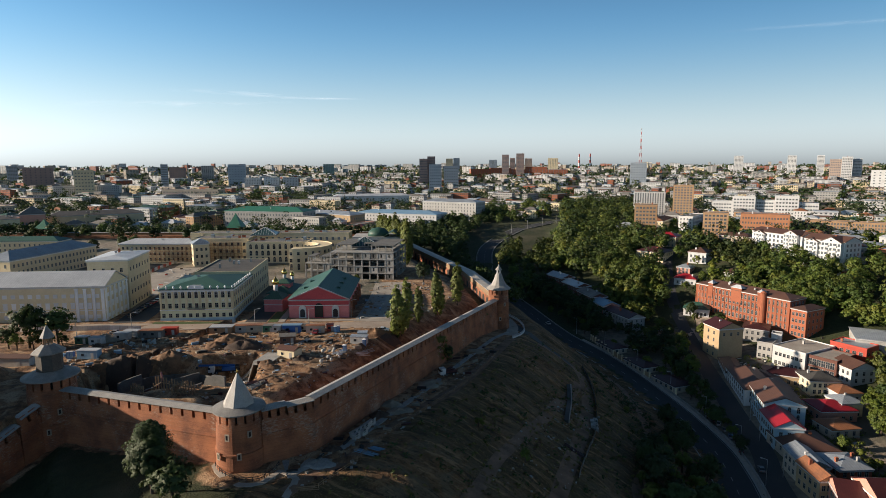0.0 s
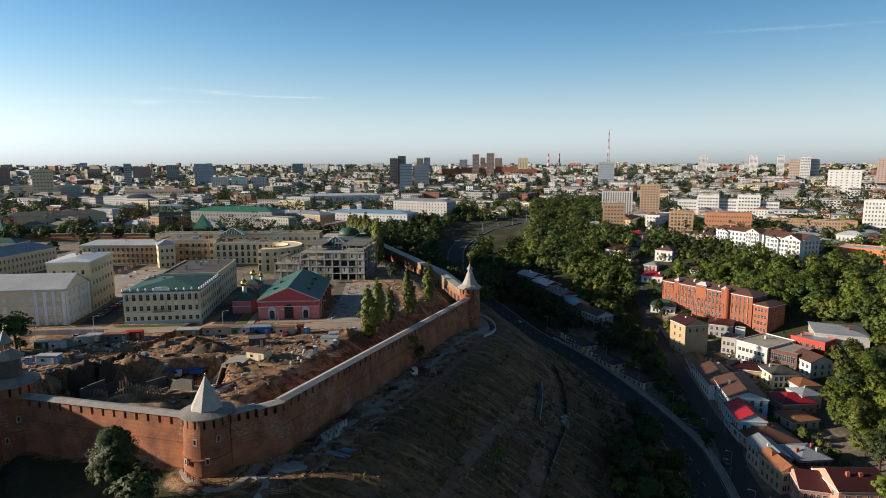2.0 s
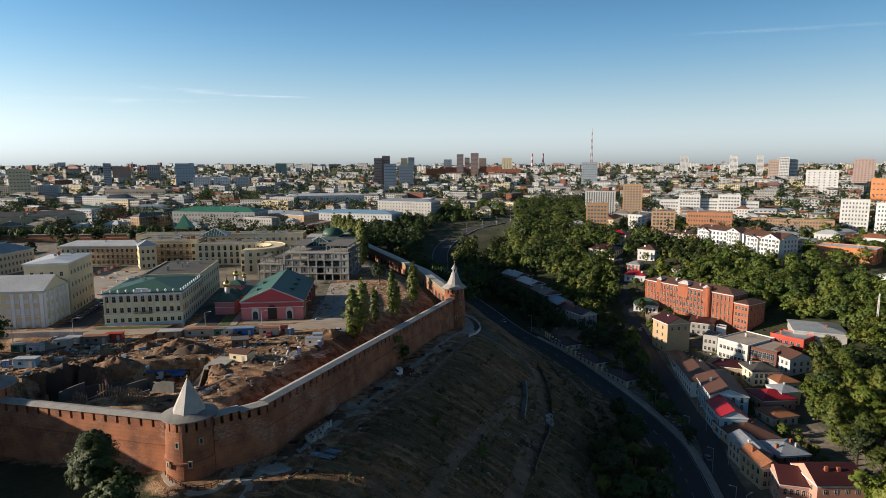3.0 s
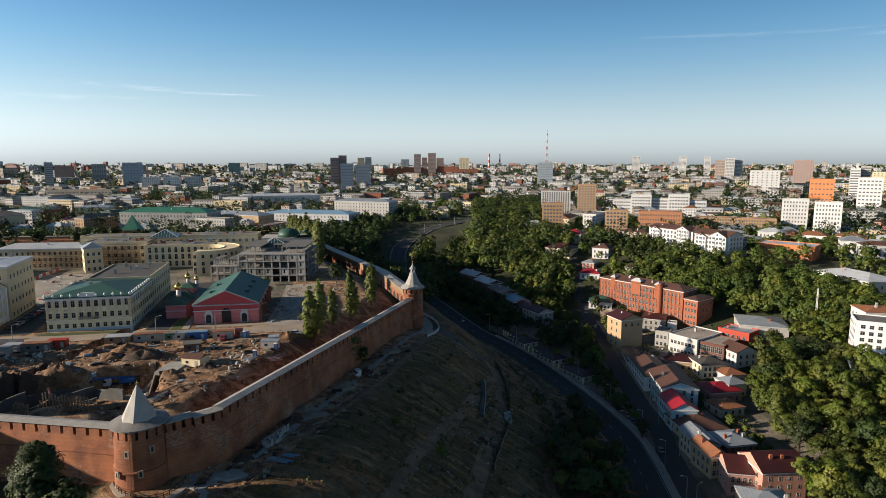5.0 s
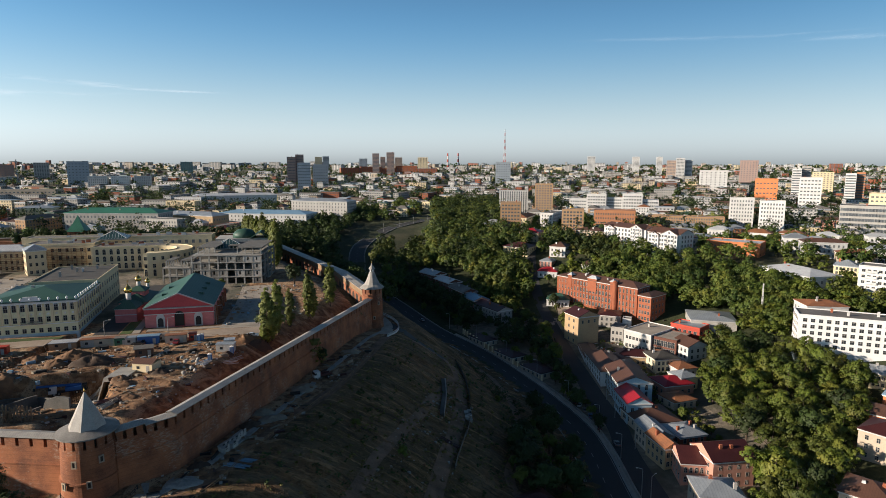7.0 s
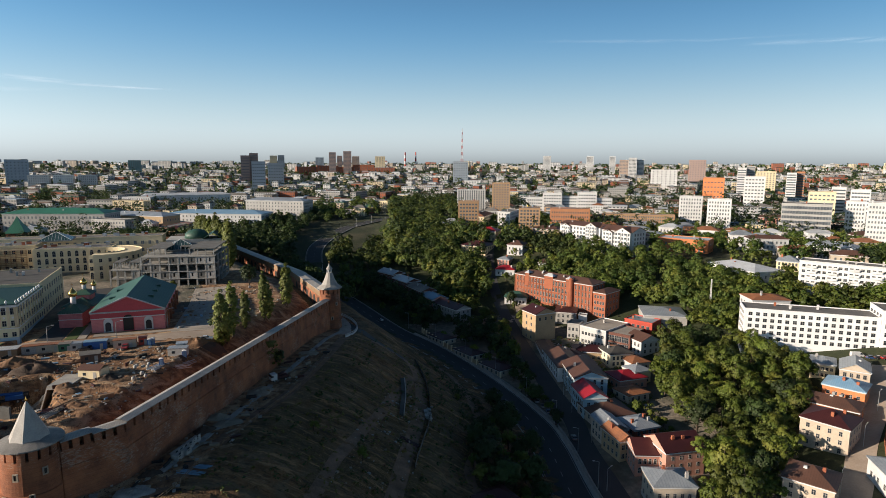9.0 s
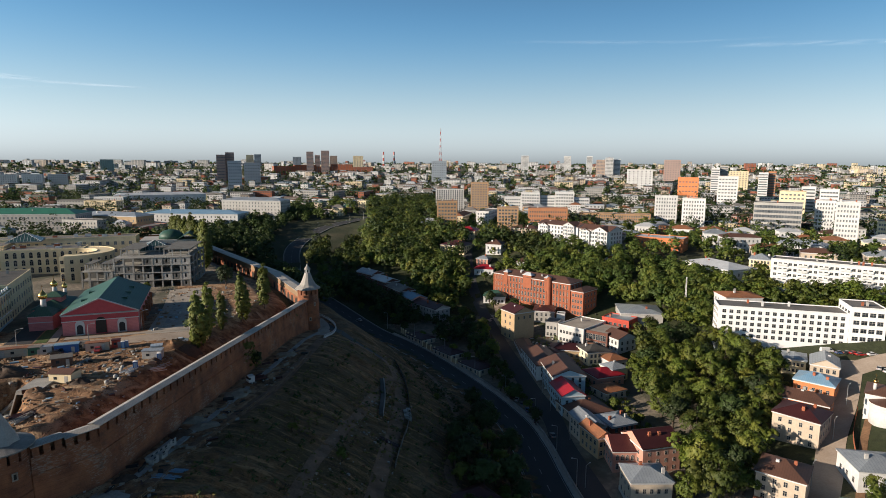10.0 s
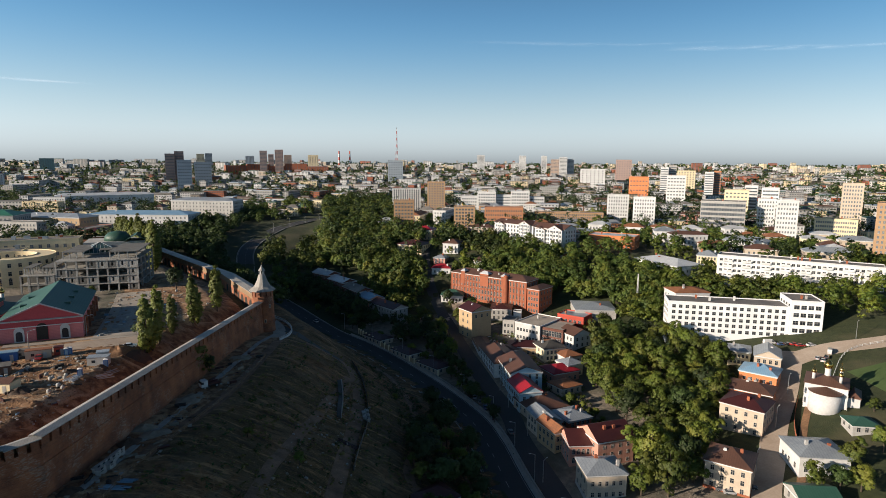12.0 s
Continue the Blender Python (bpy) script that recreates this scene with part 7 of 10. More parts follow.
def boards(x, y, rz, n, l, material, label, seed=0, name="timber_stack"):
    rng = random.Random(seed)
    root = thing(name, x, y, ground(x, y), rz, label, "timber")
    for k in range(n):
        dx, dy, a = rng.uniform(-0.6, 0.6), (k - n / 2) * 0.34, radians(rng.uniform(-5, 5))
        u = (math.cos(a), math.sin(a))
        gz = [ground(*(pose(x, y, 0, 0, 0, rz) @ Vector((dx + e * l / 2 * u[0], dy + e * l / 2 * u[1], 0))).to_2d()) - ground(x, y) for e in (-1, 1)]
        part("board", Shape().beam((dx - l / 2 * u[0], dy - l / 2 * u[1], gz[0] + 0.1 + 0.1 * (k % 3)), (dx + l / 2 * u[0], dy + l / 2 * u[1], gz[1] + 0.1 + 0.1 * (k % 3)), 0.09), material, root)


def pile_fence(a, b, h, gap, label, name="retaining_fence", material="wood"):
    """Upright piles with a walling beam, along a pit's edge."""
    n = int(math.dist(a, b) / gap)
    root = thing(name, a[0], a[1], ground(*a), 0, label, "fence")
    z0 = ground(*a)
    u = ((b[0] - a[0]) / n, (b[1] - a[1]) / n)
    rng = random.Random(3)
    prev = None
    for k in range(n + 1):
        x, y = u[0] * k, u[1] * k
        z = ground(a[0] + x, a[1] + y) - z0
        part("timber_post", Shape().beam((x, y, z - 0.8), (x, y, z + h * rng.uniform(0.8, 1.15)), 0.13), material, root)
        if prev and k % 3 == 0 or k == n:
            part("rail", Shape().beam((*prev[:2], prev[2] + h * 0.6), (x, y, z + h * 0.6), 0.1), material, root)
        if k % 3 == 0:
            prev = (x, y, z)


def line_fence(name, pts, h, label, post="steel", rail="steel", gap=2.5, panel=None, category="fence", rails=(0.5, 0.98)):
    """Posts with rails along a line on the ground."""
    line = curve_line(pts, gap)
    o = line[0]
    z0 = ground(*o)
    root = thing(name, o[0], o[1], z0, 0, label, category)
    prev = None
    for p in line:
        q = (p[0] - o[0], p[1] - o[1], ground(*p) - z0)
        part("post", Shape().beam((q[0], q[1], q[2] - 0.3), (q[0], q[1], q[2] + h), 0.07), post, root)
        if prev:
            if panel:
                f = Shape()
                f.face([(*prev[:2], prev[2] + 0.05), (*q[:2], q[2] + 0.05), (*q[:2], q[2] + h * 0.95), (*prev[:2], prev[2] + h * 0.95)])
                d = Vector((q[1] - prev[1], prev[0] - q[0], 0)).normalized() * 0.05
                f.face([(prev[0] + d.x, prev[1] + d.y, prev[2] + h * 0.95), (q[0] + d.x, q[1] + d.y, q[2] + h * 0.95), (q[0] + d.x, q[1] + d.y, q[2] + 0.05), (prev[0] + d.x, prev[1] + d.y, prev[2] + 0.05)])
                part("panel", f, panel, root)
            else:
                s = Shape()
                for k in rails:
                    s.beam((*prev[:2], prev[2] + h * k), (*q[:2], q[2] + h * k), 0.045)
                part("rail", s, rail, root)
        prev = q
    return root


def wheel_parts(root, spots, r, w=0.25):
    for x, y in spots:
        t = part("tyre", Shape().turned([(r * 0.6, -w / 2), (r, -w / 2), (r, w / 2), (r * 0.6, w / 2)], 14), "rubber", root, at=pose(x, y, r, 90, 0, 0))
        part("rim", Shape().turned([(r * 0.55, -w / 2 - 0.01), (r * 0.55, w / 2 + 0.01)], 10), "steel", t)


def prism(s, prof, y0, y1, slot=0):
    """A side profile (x, z) swept across y."""
    s.face([(x, y0, z) for x, z in prof], slot)
    s.face([(x, y1, z) for x, z in reversed(prof)], slot)
    for a, b in zip(prof, prof[1:] + prof[:1]):
        s.face([(b[0], y0, b[1]), (a[0], y0, a[1]), (a[0], y1, a[1]), (b[0], y1, b[1])], slot)
    return s


CAR_PAINT = {"white": (0.62, 0.62, 0.62), "silver": (0.4, 0.41, 0.43), "black": (0.02, 0.02, 0.023), "red": (0.36, 0.02, 0.02), "grey": (0.14, 0.145, 0.15), "blue": (0.04, 0.09, 0.22)}
for k, c in CAR_PAINT.items():
    M["car_" + k] = mat(k + "_car_paint", c, tuple(v * 0.92 for v in c), rough=0.3, coat=0.6, size=4, vary=0.05)
CARS = {}


def car(x, y, rz, colour, van=False, z=None):
    z = ground(x, y) + 0.06 if z is None else z
    key = (colour, van)
    if key in CARS:
        return copy_thing(CARS[key], pose(x, y, z, 0, 0, rz))
    root = thing("delivery_van" if van else "parked_car", x, y, z, rz, f"{colour} {'delivery van' if van else 'passenger car'} standing beside the street", "van" if van else "car")
    paint = "car_" + colour
    if van:
        prism_body = [(-2.7, 0.35), (2.7, 0.35), (2.75, 1.1), (2.1, 1.35), (1.5, 2.2), (-2.65, 2.3), (-2.75, 1.0)]
        cab = [(1.5, 1.3), (2.0, 1.35), (1.5, 2.1), (0.9, 2.1), (0.9, 1.3)]
    else:
        prism_body = [(-2.1, 0.3), (2.1, 0.3), (2.15, 0.65), (1.95, 0.85), (0.95, 0.95), (-1.5, 1.0), (-2.1, 0.95), (-2.18, 0.6)]
        cab = [(1.0, 0.94), (0.35, 1.42), (-0.95, 1.45), (-1.65, 0.98)]
    part("body", prism(Shape(), prism_body, -0.86, 0.86), paint, root)
    if not van:
        part("cabin_glass", prism(Shape(), cab, -0.74, 0.74), "glass", root, "dark car windows")
        part("roof_panel", prism(Shape(), [(0.38, 1.40), (0.30, 1.47), (-0.92, 1.50), (-1.0, 1.43)], -0.70, 0.70), paint, root)
    else:
        part("cabin_glass", prism(Shape(), cab, -0.88, 0.88), "glass", root, "dark van windows")
    fx = 2.12 if not van else 2.7
    for sy in (-0.6, 0.6):
        part("headlight", Shape().box(fx - 0.06, fx + 0.05, sy - 0.18, sy + 0.18, 0.6, 0.75), "white", root)
        part("tail_light", Shape().box(-fx - 0.06, -fx + 0.05, sy - 0.15, sy + 0.15, 0.65, 0.85), "red_paint", root)
    wheel_parts(root, [(-1.3, -0.8), (1.3, -0.8), (-1.3, 0.8), (1.3, 0.8)], 0.33)
    CARS[key] = root
    return root


def truck(x, y, rz, cab="white", bed="steel", label="", crane=False):
    z = ground(x, y)
    root = thing("crane_truck" if crane else "flatbed_truck", x, y, z, rz, label, "truck")
    L_ = 9.5 if crane else 6.0
    part("chassis", Shape().box(-L_ / 2, L_ / 2 - 0.3, -1.0, 1.0, 0.75, 1.1), "rubber", root)
    part("cab", prism(Shape(), [(L_ / 2 - 2.0, 0.8), (L_ / 2, 0.8), (L_ / 2, 1.7), (L_ / 2 - 0.35, 2.7), (L_ / 2 - 2.0, 2.75)], -1.2, 1.2), cab, root)
    part("windscreen", Shape().box(L_ / 2 - 0.75, L_ / 2 - 0.02, -1.22, 1.22, 1.75, 2.4), "glass", root)
    if crane:
        part("superstructure", Shape().box(-3.6, 0.6, -1.2, 1.2, 1.1, 2.2), "blue_paint", root)
        part("boom", Shape().beam((-3.2, 0, 2.4), (7.6, 0, 3.0), 0.26), "blue_paint", root, "blue telescopic boom")
        part("hook_block", Shape().box(7.9, 8.4, -0.25, 0.25, 1.9, 2.6), "rubber", root)
        part("counterweight", Shape().box(-4.6, -3.4, -1.2, 1.2, 1.2, 2.3), "rubber", root)
    else:
        part("bed", Shape().box(-L_ / 2, L_ / 2 - 2.2, -1.15, 1.15, 1.1, 1.25).box(-L_ / 2, L_ / 2 - 2.2, -1.15, -1.08, 1.25, 1.7).box(-L_ / 2, L_ / 2 - 2.2, 1.08, 1.15, 1.25, 1.7), bed, root)
    xs = (-3.4, -2.2, 2.2, 3.3) if crane else (-1.8, 1.9)
    wheel_parts(root, [(q, sy) for q in xs for sy in (-1.0, 1.0)], 0.52, 0.35)


def lamp_post(x, y, rz, h=9.0, z=None, arms=1):
    z = ground(x, y) if z is None else z
    root = thing("street_lamp", x, y, z - 0.1, rz, "tall grey steel street lamp beside the road", "street lamp", "street lamps")
    part("pole", Shape().turned([(0.13, 0), (0.08, h)], 8), "steel", root)
    for k in range(arms):
        s = 1 if k == 0 else -1
        part("arm", Shape().beam((0, 0, h - 0.1), (s * 1.6, 0, h + 0.4), 0.06), "steel", root)
        part("lamp_head", Shape().box(s * 1.5, s * 2.2, -0.15, 0.15, h + 0.3, h + 0.45) if s > 0 else Shape().box(-2.2, -1.5, -0.15, 0.15, h + 0.3, h + 0.45), "white", root)


def rubble(name, label, poly, n, seed, material="gravel", lo=0.12, hi=0.5, free_only=False):
    """Loose stones and clods past counting, in one mesh."""
    rng = np.random.default_rng(seed)
    xs, ys = [p[0] for p in poly], [p[1] for p in poly]
    s = Shape()
    k = 0
    while k < n:
        x, y = rng.uniform(min(xs), max(xs)), rng.uniform(min(ys), max(ys))
        if not inside_poly(poly, x, y):
            continue
        k += 1
        r = lo + (hi - lo) * rng.random() ** 3
        z = ground(x, y)
        a = rng.uniform(0, 6.3)
        u = (math.cos(a), math.sin(a))
        s.obox((x, y), u, r, r * rng.uniform(0.5, 1), z - 0.1, z + r * rng.uniform(0.5, 1.1), int(rng.integers(0, 3)))
    tagged(new(name, s.mesh(name, [material, "concrete", "soil"])), label, "rubble", kind="stuff")


def inside_poly(poly, x, y):
    hit = False
    for (ax, ay), (bx, by) in zip(poly, poly[1:] + poly[:1]):
        if (ay > y) != (by > y) and x < (bx - ax) * (y - ay) / (by - ay) + ax:
            hit = not hit
    return hit


def plate(name, pts, h, t, material, label, z=None, category="concrete wall"):
    """A cast wall along a line, standing on the ground."""
    line = curve_line(pts, 2.0)
    nor = normals(line)
    s = Shape()
    for (p, n), (q, m) in zip(list(zip(line, nor))[:-1], list(zip(line, nor))[1:]):
        zp, zq = [(ground(*k) if z is None else z) for k in (p, q)]
        a, b, c, d = p - n * t / 2, p + n * t / 2, q + m * t / 2, q - m * t / 2
        top = [(*a, zp + h), (*b, zp + h), (*c, zq + h), (*d, zq + h)]
        bot = [(*a, zp - 0.6), (*b, zp - 0.6), (*c, zq - 0.6), (*d, zq - 0.6)]
        s.face(top)
        for i in range(4):
            j = (i + 1) % 4
            s.face([bot[i], bot[j], top[j], top[i]])
    return solo(name, s, material, label, category)


def litter(name, label, poly, n, seed, mats=("wood", "white", "steel", "tin_maroon", "rubber", "tin_blue"), lo=0.5, hi=3.2):
    """Scattered boards, sheets, pipes and boxes past counting, in one mesh."""
    rng = random.Random(seed)
    xs, ys = [p[0] for p in poly], [p[1] for p in poly]
    s = Shape()
    k = 0
    for _ in range(n * 6):
        x, y = rng.uniform(min(xs), max(xs)), rng.uniform(min(ys), max(ys))
        ok = False
        for (ax, ay), (bx, by) in zip(poly, poly[1:] + poly[:1]):
            if (ay > y) != (by > y) and x < (bx - ax) * (y - ay) / (by - ay) + ax:
                ok = not ok
        if not ok:
            continue
        a = rng.gauss(0.3, 0.6)
        l, w, h = rng.uniform(lo, hi), rng.choice([0.1, 0.15, 0.3, 0.8]), rng.choice([0.1, 0.15, 0.4, 0.8])
        z = ground(x, y)
        s.obox((x, y), (math.cos(a), math.sin(a)), l / 2, w / 2 + 0.08, z - 0.25, z + h, rng.randrange(len(mats)))
        k += 1
        if k >= n:
            break
    tagged(new(name, s.mesh(name, list(mats))), label, "debris", kind="stuff")
# ---- building site: what stands there ----
ribbon("site_road", [(-240, 211), (-130, 215.5), (-80, 216.5), (-20, 217)], -4.5, 4.5, "dust", "dusty beige paved road before the palaces", "road", lift=0.1)
ribbon("lawn", [(-112, 221.3), (-80, 222.3)], -1.6, 1.6, "lawn", "strip of mown lawn before the mansion", "lawn", lift=0.14)
ribbon("alley", [(-122, 222), (-127, 262), (-130, 300), (-133, 340)], -6, 6, "asphalt", "asphalt alley between palace and mansion", "road", lift=0.05)
ribbon("alley", [(-73, 222), (-74, 262), (-76, 310)], -4.0, 4.0, "asphalt", "asphalt alley beside the mansion", "road", lift=0.05)
ribbon("lawn", [(-66.5, 222), (-67, 240)], -1.8, 1.8, "lawn", "patch of lawn beside the hall", "lawn", lift=0.1)
ribbon("paving_strip", [(-63, 222), (-64, 243)], -1.4, 1.2, "paving", "pale paved path beside the hall", "pavement", lift=0.13)
ribbon("plaza", [(-26, 222), (-25, 262), (-26, 300)], -9, 9, "paving", "half-laid pale stone plaza beside the hall", "pavement", lift=0.06)
ribbon("plaza_slab", [(-28, 236), (-28.3, 268)], -2.2, 2.2, "concrete", "fresh blue-grey concrete slab", "pavement", lift=0.12)
ribbon("plaza_strip", [(-60, 224.8), (-18, 225.6)], -1.4, 1.4, "paving", "pale paved strip before the hall", "pavement", lift=0.12)
cabin(-112.2, 199.7, -2, 5, 2.6, 2.5, "grey", "tin", "grey site cabin with tin roof")
cabin(-110.4, 202.7, -2, 5, 2.6, 2.5, "grey", "tin_white", "grey site cabin with pale roof")
cabin(-104.7, 202.9, 3, 5, 2.6, 2.6, "roof_felt", "tin_rust", "black site cabin with orange rusted roof")
cabin(-101.8, 202.8, 3, 5, 2.6, 2.6, "roof_felt", "tin_rust", "black site cabin with rusted roof")
cabin(-98.3, 205.3, 3, 5.5, 2.4, 2.5, "red_paint", "red_paint", "bright red site container")
cabin(-80.6, 208.4, 3, 8, 4, 2.2, "wood", "tin_white", "open timber shelter with pale roof")
cabin(-72.8, 209.1, 3, 6, 2.5, 2.5, "concrete", "tin_rust", "grey container with rusted roof")
cabin(-68.3, 209.2, 3, 7, 2.5, 2.6, "beige", "tin_rust", "beige container with rusted roof")
cabin(-63.8, 208.5, 3, 3.4, 2.4, 2.6, "green_paint", "roof_felt", "dark green site cabin")
cabin(-60.7, 208.6, 3, 3.2, 2.4, 2.5, "grey", "tin", "grey site cabin beside a blue one")
cabin(-55.2, 208.7, 3, 6.6, 2.5, 2.7, "blue_paint", "tin_blue", "blue steel container on the site")
cabin(-51.2, 210.3, 3, 3.4, 2.4, 2.5, "concrete", "roof_felt", "small grey cabin on bare soil")
cabin(-46.4, 207.5, 3, 6.6, 2.5, 2.7, "beige", "tin_rust", "beige steel container on the site")
cabin(-41.4, 208.9, 3, 2.4, 2.0, 2.5, "red_paint", "tin_maroon", "small red cabin on bare soil")
cabin(-53.3, 195.4, 8, 5.2, 2.5, 2.5, "tin_brown", "roof_felt", "dark brown site hut", pitched=True)
cabin(-49.1, 181.4, -20, 6.2, 4.4, 2.6, "cream", "tin_brown", "cream site hut with brown roof", pitched=True)
cabin(-28.8, 194.6, -8, 5.6, 2.6, 2.6, "grey", "tin", "grey container with plant on top")
cabin(-28.0, 197.5, 3, 3.2, 2.4, 3.2, "steel", "tin", "grey generator housing on bare soil")
cabin(-111.5, 178.9, -2, 6.4, 2.6, 2.7, "tin_blue", "tin_white", "pale blue site cabin")
cabin(-132.0, 173.6, -2, 13, 3, 2.7, "grey", "tin_brown", "long site cabin with brown roof", pitched=True)
cabin(-123.8, 195.7, -2, 4, 2.4, 2.4, "green_paint", "tin_white", "green and white container")
cabin(-118.3, 194.7, -2, 4.5, 2.4, 2.5, "white", "tin", "white site container on bare soil")
toilet(-39.2, 207.5, 4)
toilet(-38.4, 208.3, 4)
toilet(-32.2, 185.2, 4)
toilet(-118.4, 179.7, 4)
toilet(-117.4, 179.8, 4)
toilet(-26.8, 192.9, 4)
heap(-117.7, 198.6, 4.5, 2.4, "gravel", "grey gravel heap on the site", 2)
heap(-25.1, 205.8, 6, 2.0, "soil", "loose soil heap near the poplars", 3)
heap(-116.2, 189.3, 3, 1.6, "soil_dark", "dark soil heap beside cabins", 4)
heap(-86.7, 180.4, 5, 2.0, "soil", "dug soil heap at the pit edge", 5)
heap(-98.3, 173.4, 6, 2.6, "soil_dark", "dark soil heap beside the pit", 6)
heap(-94.7, 175.0, 5, 2.2, "soil_dark", "dark soil heap beside the pit", 7)
heap(-107.1, 189.9, 3.4, 1.6, "soil", "tan soil heap on bare soil", 8)
heap(-54.4, 174.3, 3, 1.0, "soil", "low soil heap with wheel ruts", 9)
heap(-18.9, 204.5, 4, 1.6, "soil_dark", "dark soil heap at the bank", 10)
heap(-66.7, 190.4, 6, 2.6, "soil_dark", "big dark soil mound on the site", 11)
heap(-74.2, 198.0, 5, 2.2, "soil", "ridged tan soil heap", 12)
heap(-76.5, 191.1, 4, 1.6, "soil", "soil heap at the pit edge", 13)
heap(-84.8, 197.6, 4, 1.2, "soil", "low soil heap on bare soil", 14)
bag(-101.2, 192.2, ground(-101.2, 192.2) - 0.05, 88, 0.98)
bag(-99.2, 190.8, ground(-99.2, 190.8) - 0.05, 3, 0.95)
bag(-101.6, 196.6, ground(-101.6, 196.6) - 0.05, 6, 0.97)
bag(-108.2, 194.4, ground(-108.2, 194.4) - 0.05, 31, 0.81)
bag(-109.3, 196.3, ground(-109.3, 196.3) - 0.05, 27, 0.82)
bag(-105.6, 191.0, ground(-105.6, 191.0) - 0.05, 49, 0.75)
bag(-101.9, 197.6, ground(-101.9, 197.6) - 0.05, 79, 0.83)
bag(-105.7, 190.1, ground(-105.7, 190.1) - 0.05, 0, 0.76)
bag(-104.8, 190.1, ground(-104.8, 190.1) - 0.05, 21, 0.79)
bag(-98.3, 194.1, ground(-98.3, 194.1) - 0.05, 86, 0.89)
bag(-105.2, 190.2, ground(-105.2, 190.2) - 0.05, 25, 0.99)
bag(-100.1, 196.2, ground(-100.1, 196.2) - 0.05, 46, 0.82)
bag(-99.7, 196.6, ground(-99.7, 196.6) - 0.05, 42, 0.79)
bag(-104.7, 198.6, ground(-104.7, 198.6) - 0.05, 86, 0.91)
bag(-109.3, 195.3, ground(-109.3, 195.3) - 0.05, 39, 0.84)
bag(-105.7, 194.2, ground(-105.7, 194.2) - 0.05, 90, 0.75)
bag(-104.5, 190.4, ground(-104.5, 190.4) - 0.05, 45, 0.95)
bag(-107.8, 191.7, ground(-107.8, 191.7) - 0.05, 46, 0.81)
bag(-100.0, 194.7, ground(-100.0, 194.7) - 0.05, 90, 0.75)
bag(-99.8, 197.1, ground(-99.8, 197.1) - 0.05, 31, 0.98)
bag(-99.3, 195.8, ground(-99.3, 195.8) - 0.05, 45, 0.97)
bag(-106.6, 194.5, ground(-106.6, 194.5) - 0.05, 75, 0.92)
bag(-35.0, 176.7, ground(-35.0, 176.7) - 0.05, 4, 0.83)
bag(-35.9, 186.6, ground(-35.9, 186.6) - 0.05, 65, 0.88)
bag(-35.8, 184.4, ground(-35.8, 184.4) - 0.05, 89, 0.86)
bag(-39.3, 185.1, ground(-39.3, 185.1) - 0.05, 22, 0.94)
bag(-36.3, 178.7, ground(-36.3, 178.7) - 0.05, 39, 1.00)
bag(-41.1, 189.6, ground(-41.1, 189.6) - 0.05, 76, 0.86)
bag(-39.0, 186.3, ground(-39.0, 186.3) - 0.05, 76, 0.80)
bag(-38.6, 179.8, ground(-38.6, 179.8) - 0.05, 18, 0.72)
bag(-36.9, 189.9, ground(-36.9, 189.9) - 0.05, 63, 0.80)
bag(-37.8, 175.0, ground(-37.8, 175.0) - 0.05, 72, 0.98)
boards(-90.9, 202.7, 10, 8, 5, "wood", "stack of timber boards", 0)
boards(-86.4, 199.0, 20, 8, 5, "tin_maroon", "stack of red steel beams", 1)
boards(-92.2, 197.4, 0, 7, 4, "wood", "stack of planks on bare soil", 2)
boards(-82.7, 203.2, 5, 6, 5, "wood", "stack of timber on bare soil", 3)
boards(-50.4, 160.9, 60, 7, 6, "wood", "timber track of long boards", 4)
boards(-52.0, 156.0, 62, 6, 6, "concrete", "row of pale concrete slabs", 5)
boards(-64.4, 151.8, 12, 7, 6, "wood", "loose timber by the wall", 6)
boards(-66.2, 179.7, 15, 6, 7, "rubber", "dark steel beams beside the crane", 7)
boards(-59.4, 152.7, 10, 6, 6, "wood", "loose planks beside the pit", 8)
boards(-26.7, 187.6, 50, 5, 5, "tin_white", "pale bent sheets on the bank", 9)
boards(-25.3, 190.9, 60, 4, 5, "steel", "steel sheets on the bank", 10)
pile_fence((-105.8, 164.3), (-79.4, 148.9), 2.2, 0.9, "row of timber piles along the pit")
pile_fence((-72.1, 149.4), (-65.0, 181.4), 2.2, 0.9, "row of timber piles along the pit edge")
truck(-70.0, 180.7, -168, "white", "steel", "white cab truck crane with blue boom", True)
plate("pit_wall", [(-88, 156), (-86, 163), (-81, 170), (-76, 176)], 4.6, 0.5, "concrete_wet", "curved bare concrete wall in the pit")
plate("pit_wall", [(-80, 154), (-76, 162), (-72, 168)], 4.6, 0.5, "concrete_wet", "bare concrete wall in the pit")
plate("pit_wall", [(-92, 172), (-84, 176), (-76, 176), (-70, 173)], 3.8, 0.5, "concrete_wet", "bare concrete wall round the pit")
plate("pit_wall", [(-72, 168), (-63, 165), (-58, 161)], 3.4, 0.5, "tin_maroon", "red-brown formwork wall in the pit")
plate("pit_wall", [(-76, 160), (-66, 157), (-60, 155)], 3.0, 0.6, "concrete_wet", "concrete retaining wall in the pit")
pile_fence((-92, 158), (-66, 149), 3.4, 0.9, "dark timber piles along the pit side")
plate("pit_wall", [(-96, 166), (-92, 172)], 5.2, 0.5, "concrete_wet", "bare concrete wall at the pit end")
plate("pit_wall", [(-84, 158), (-83, 166), (-86, 172)], 5.6, 0.4, "tin_maroon", "rust red formwork wall in the pit")
plate("pit_wall", [(-68, 172), (-66, 164), (-68, 158)], 4.6, 0.5, "concrete_wet", "cross wall of bare concrete in the pit")
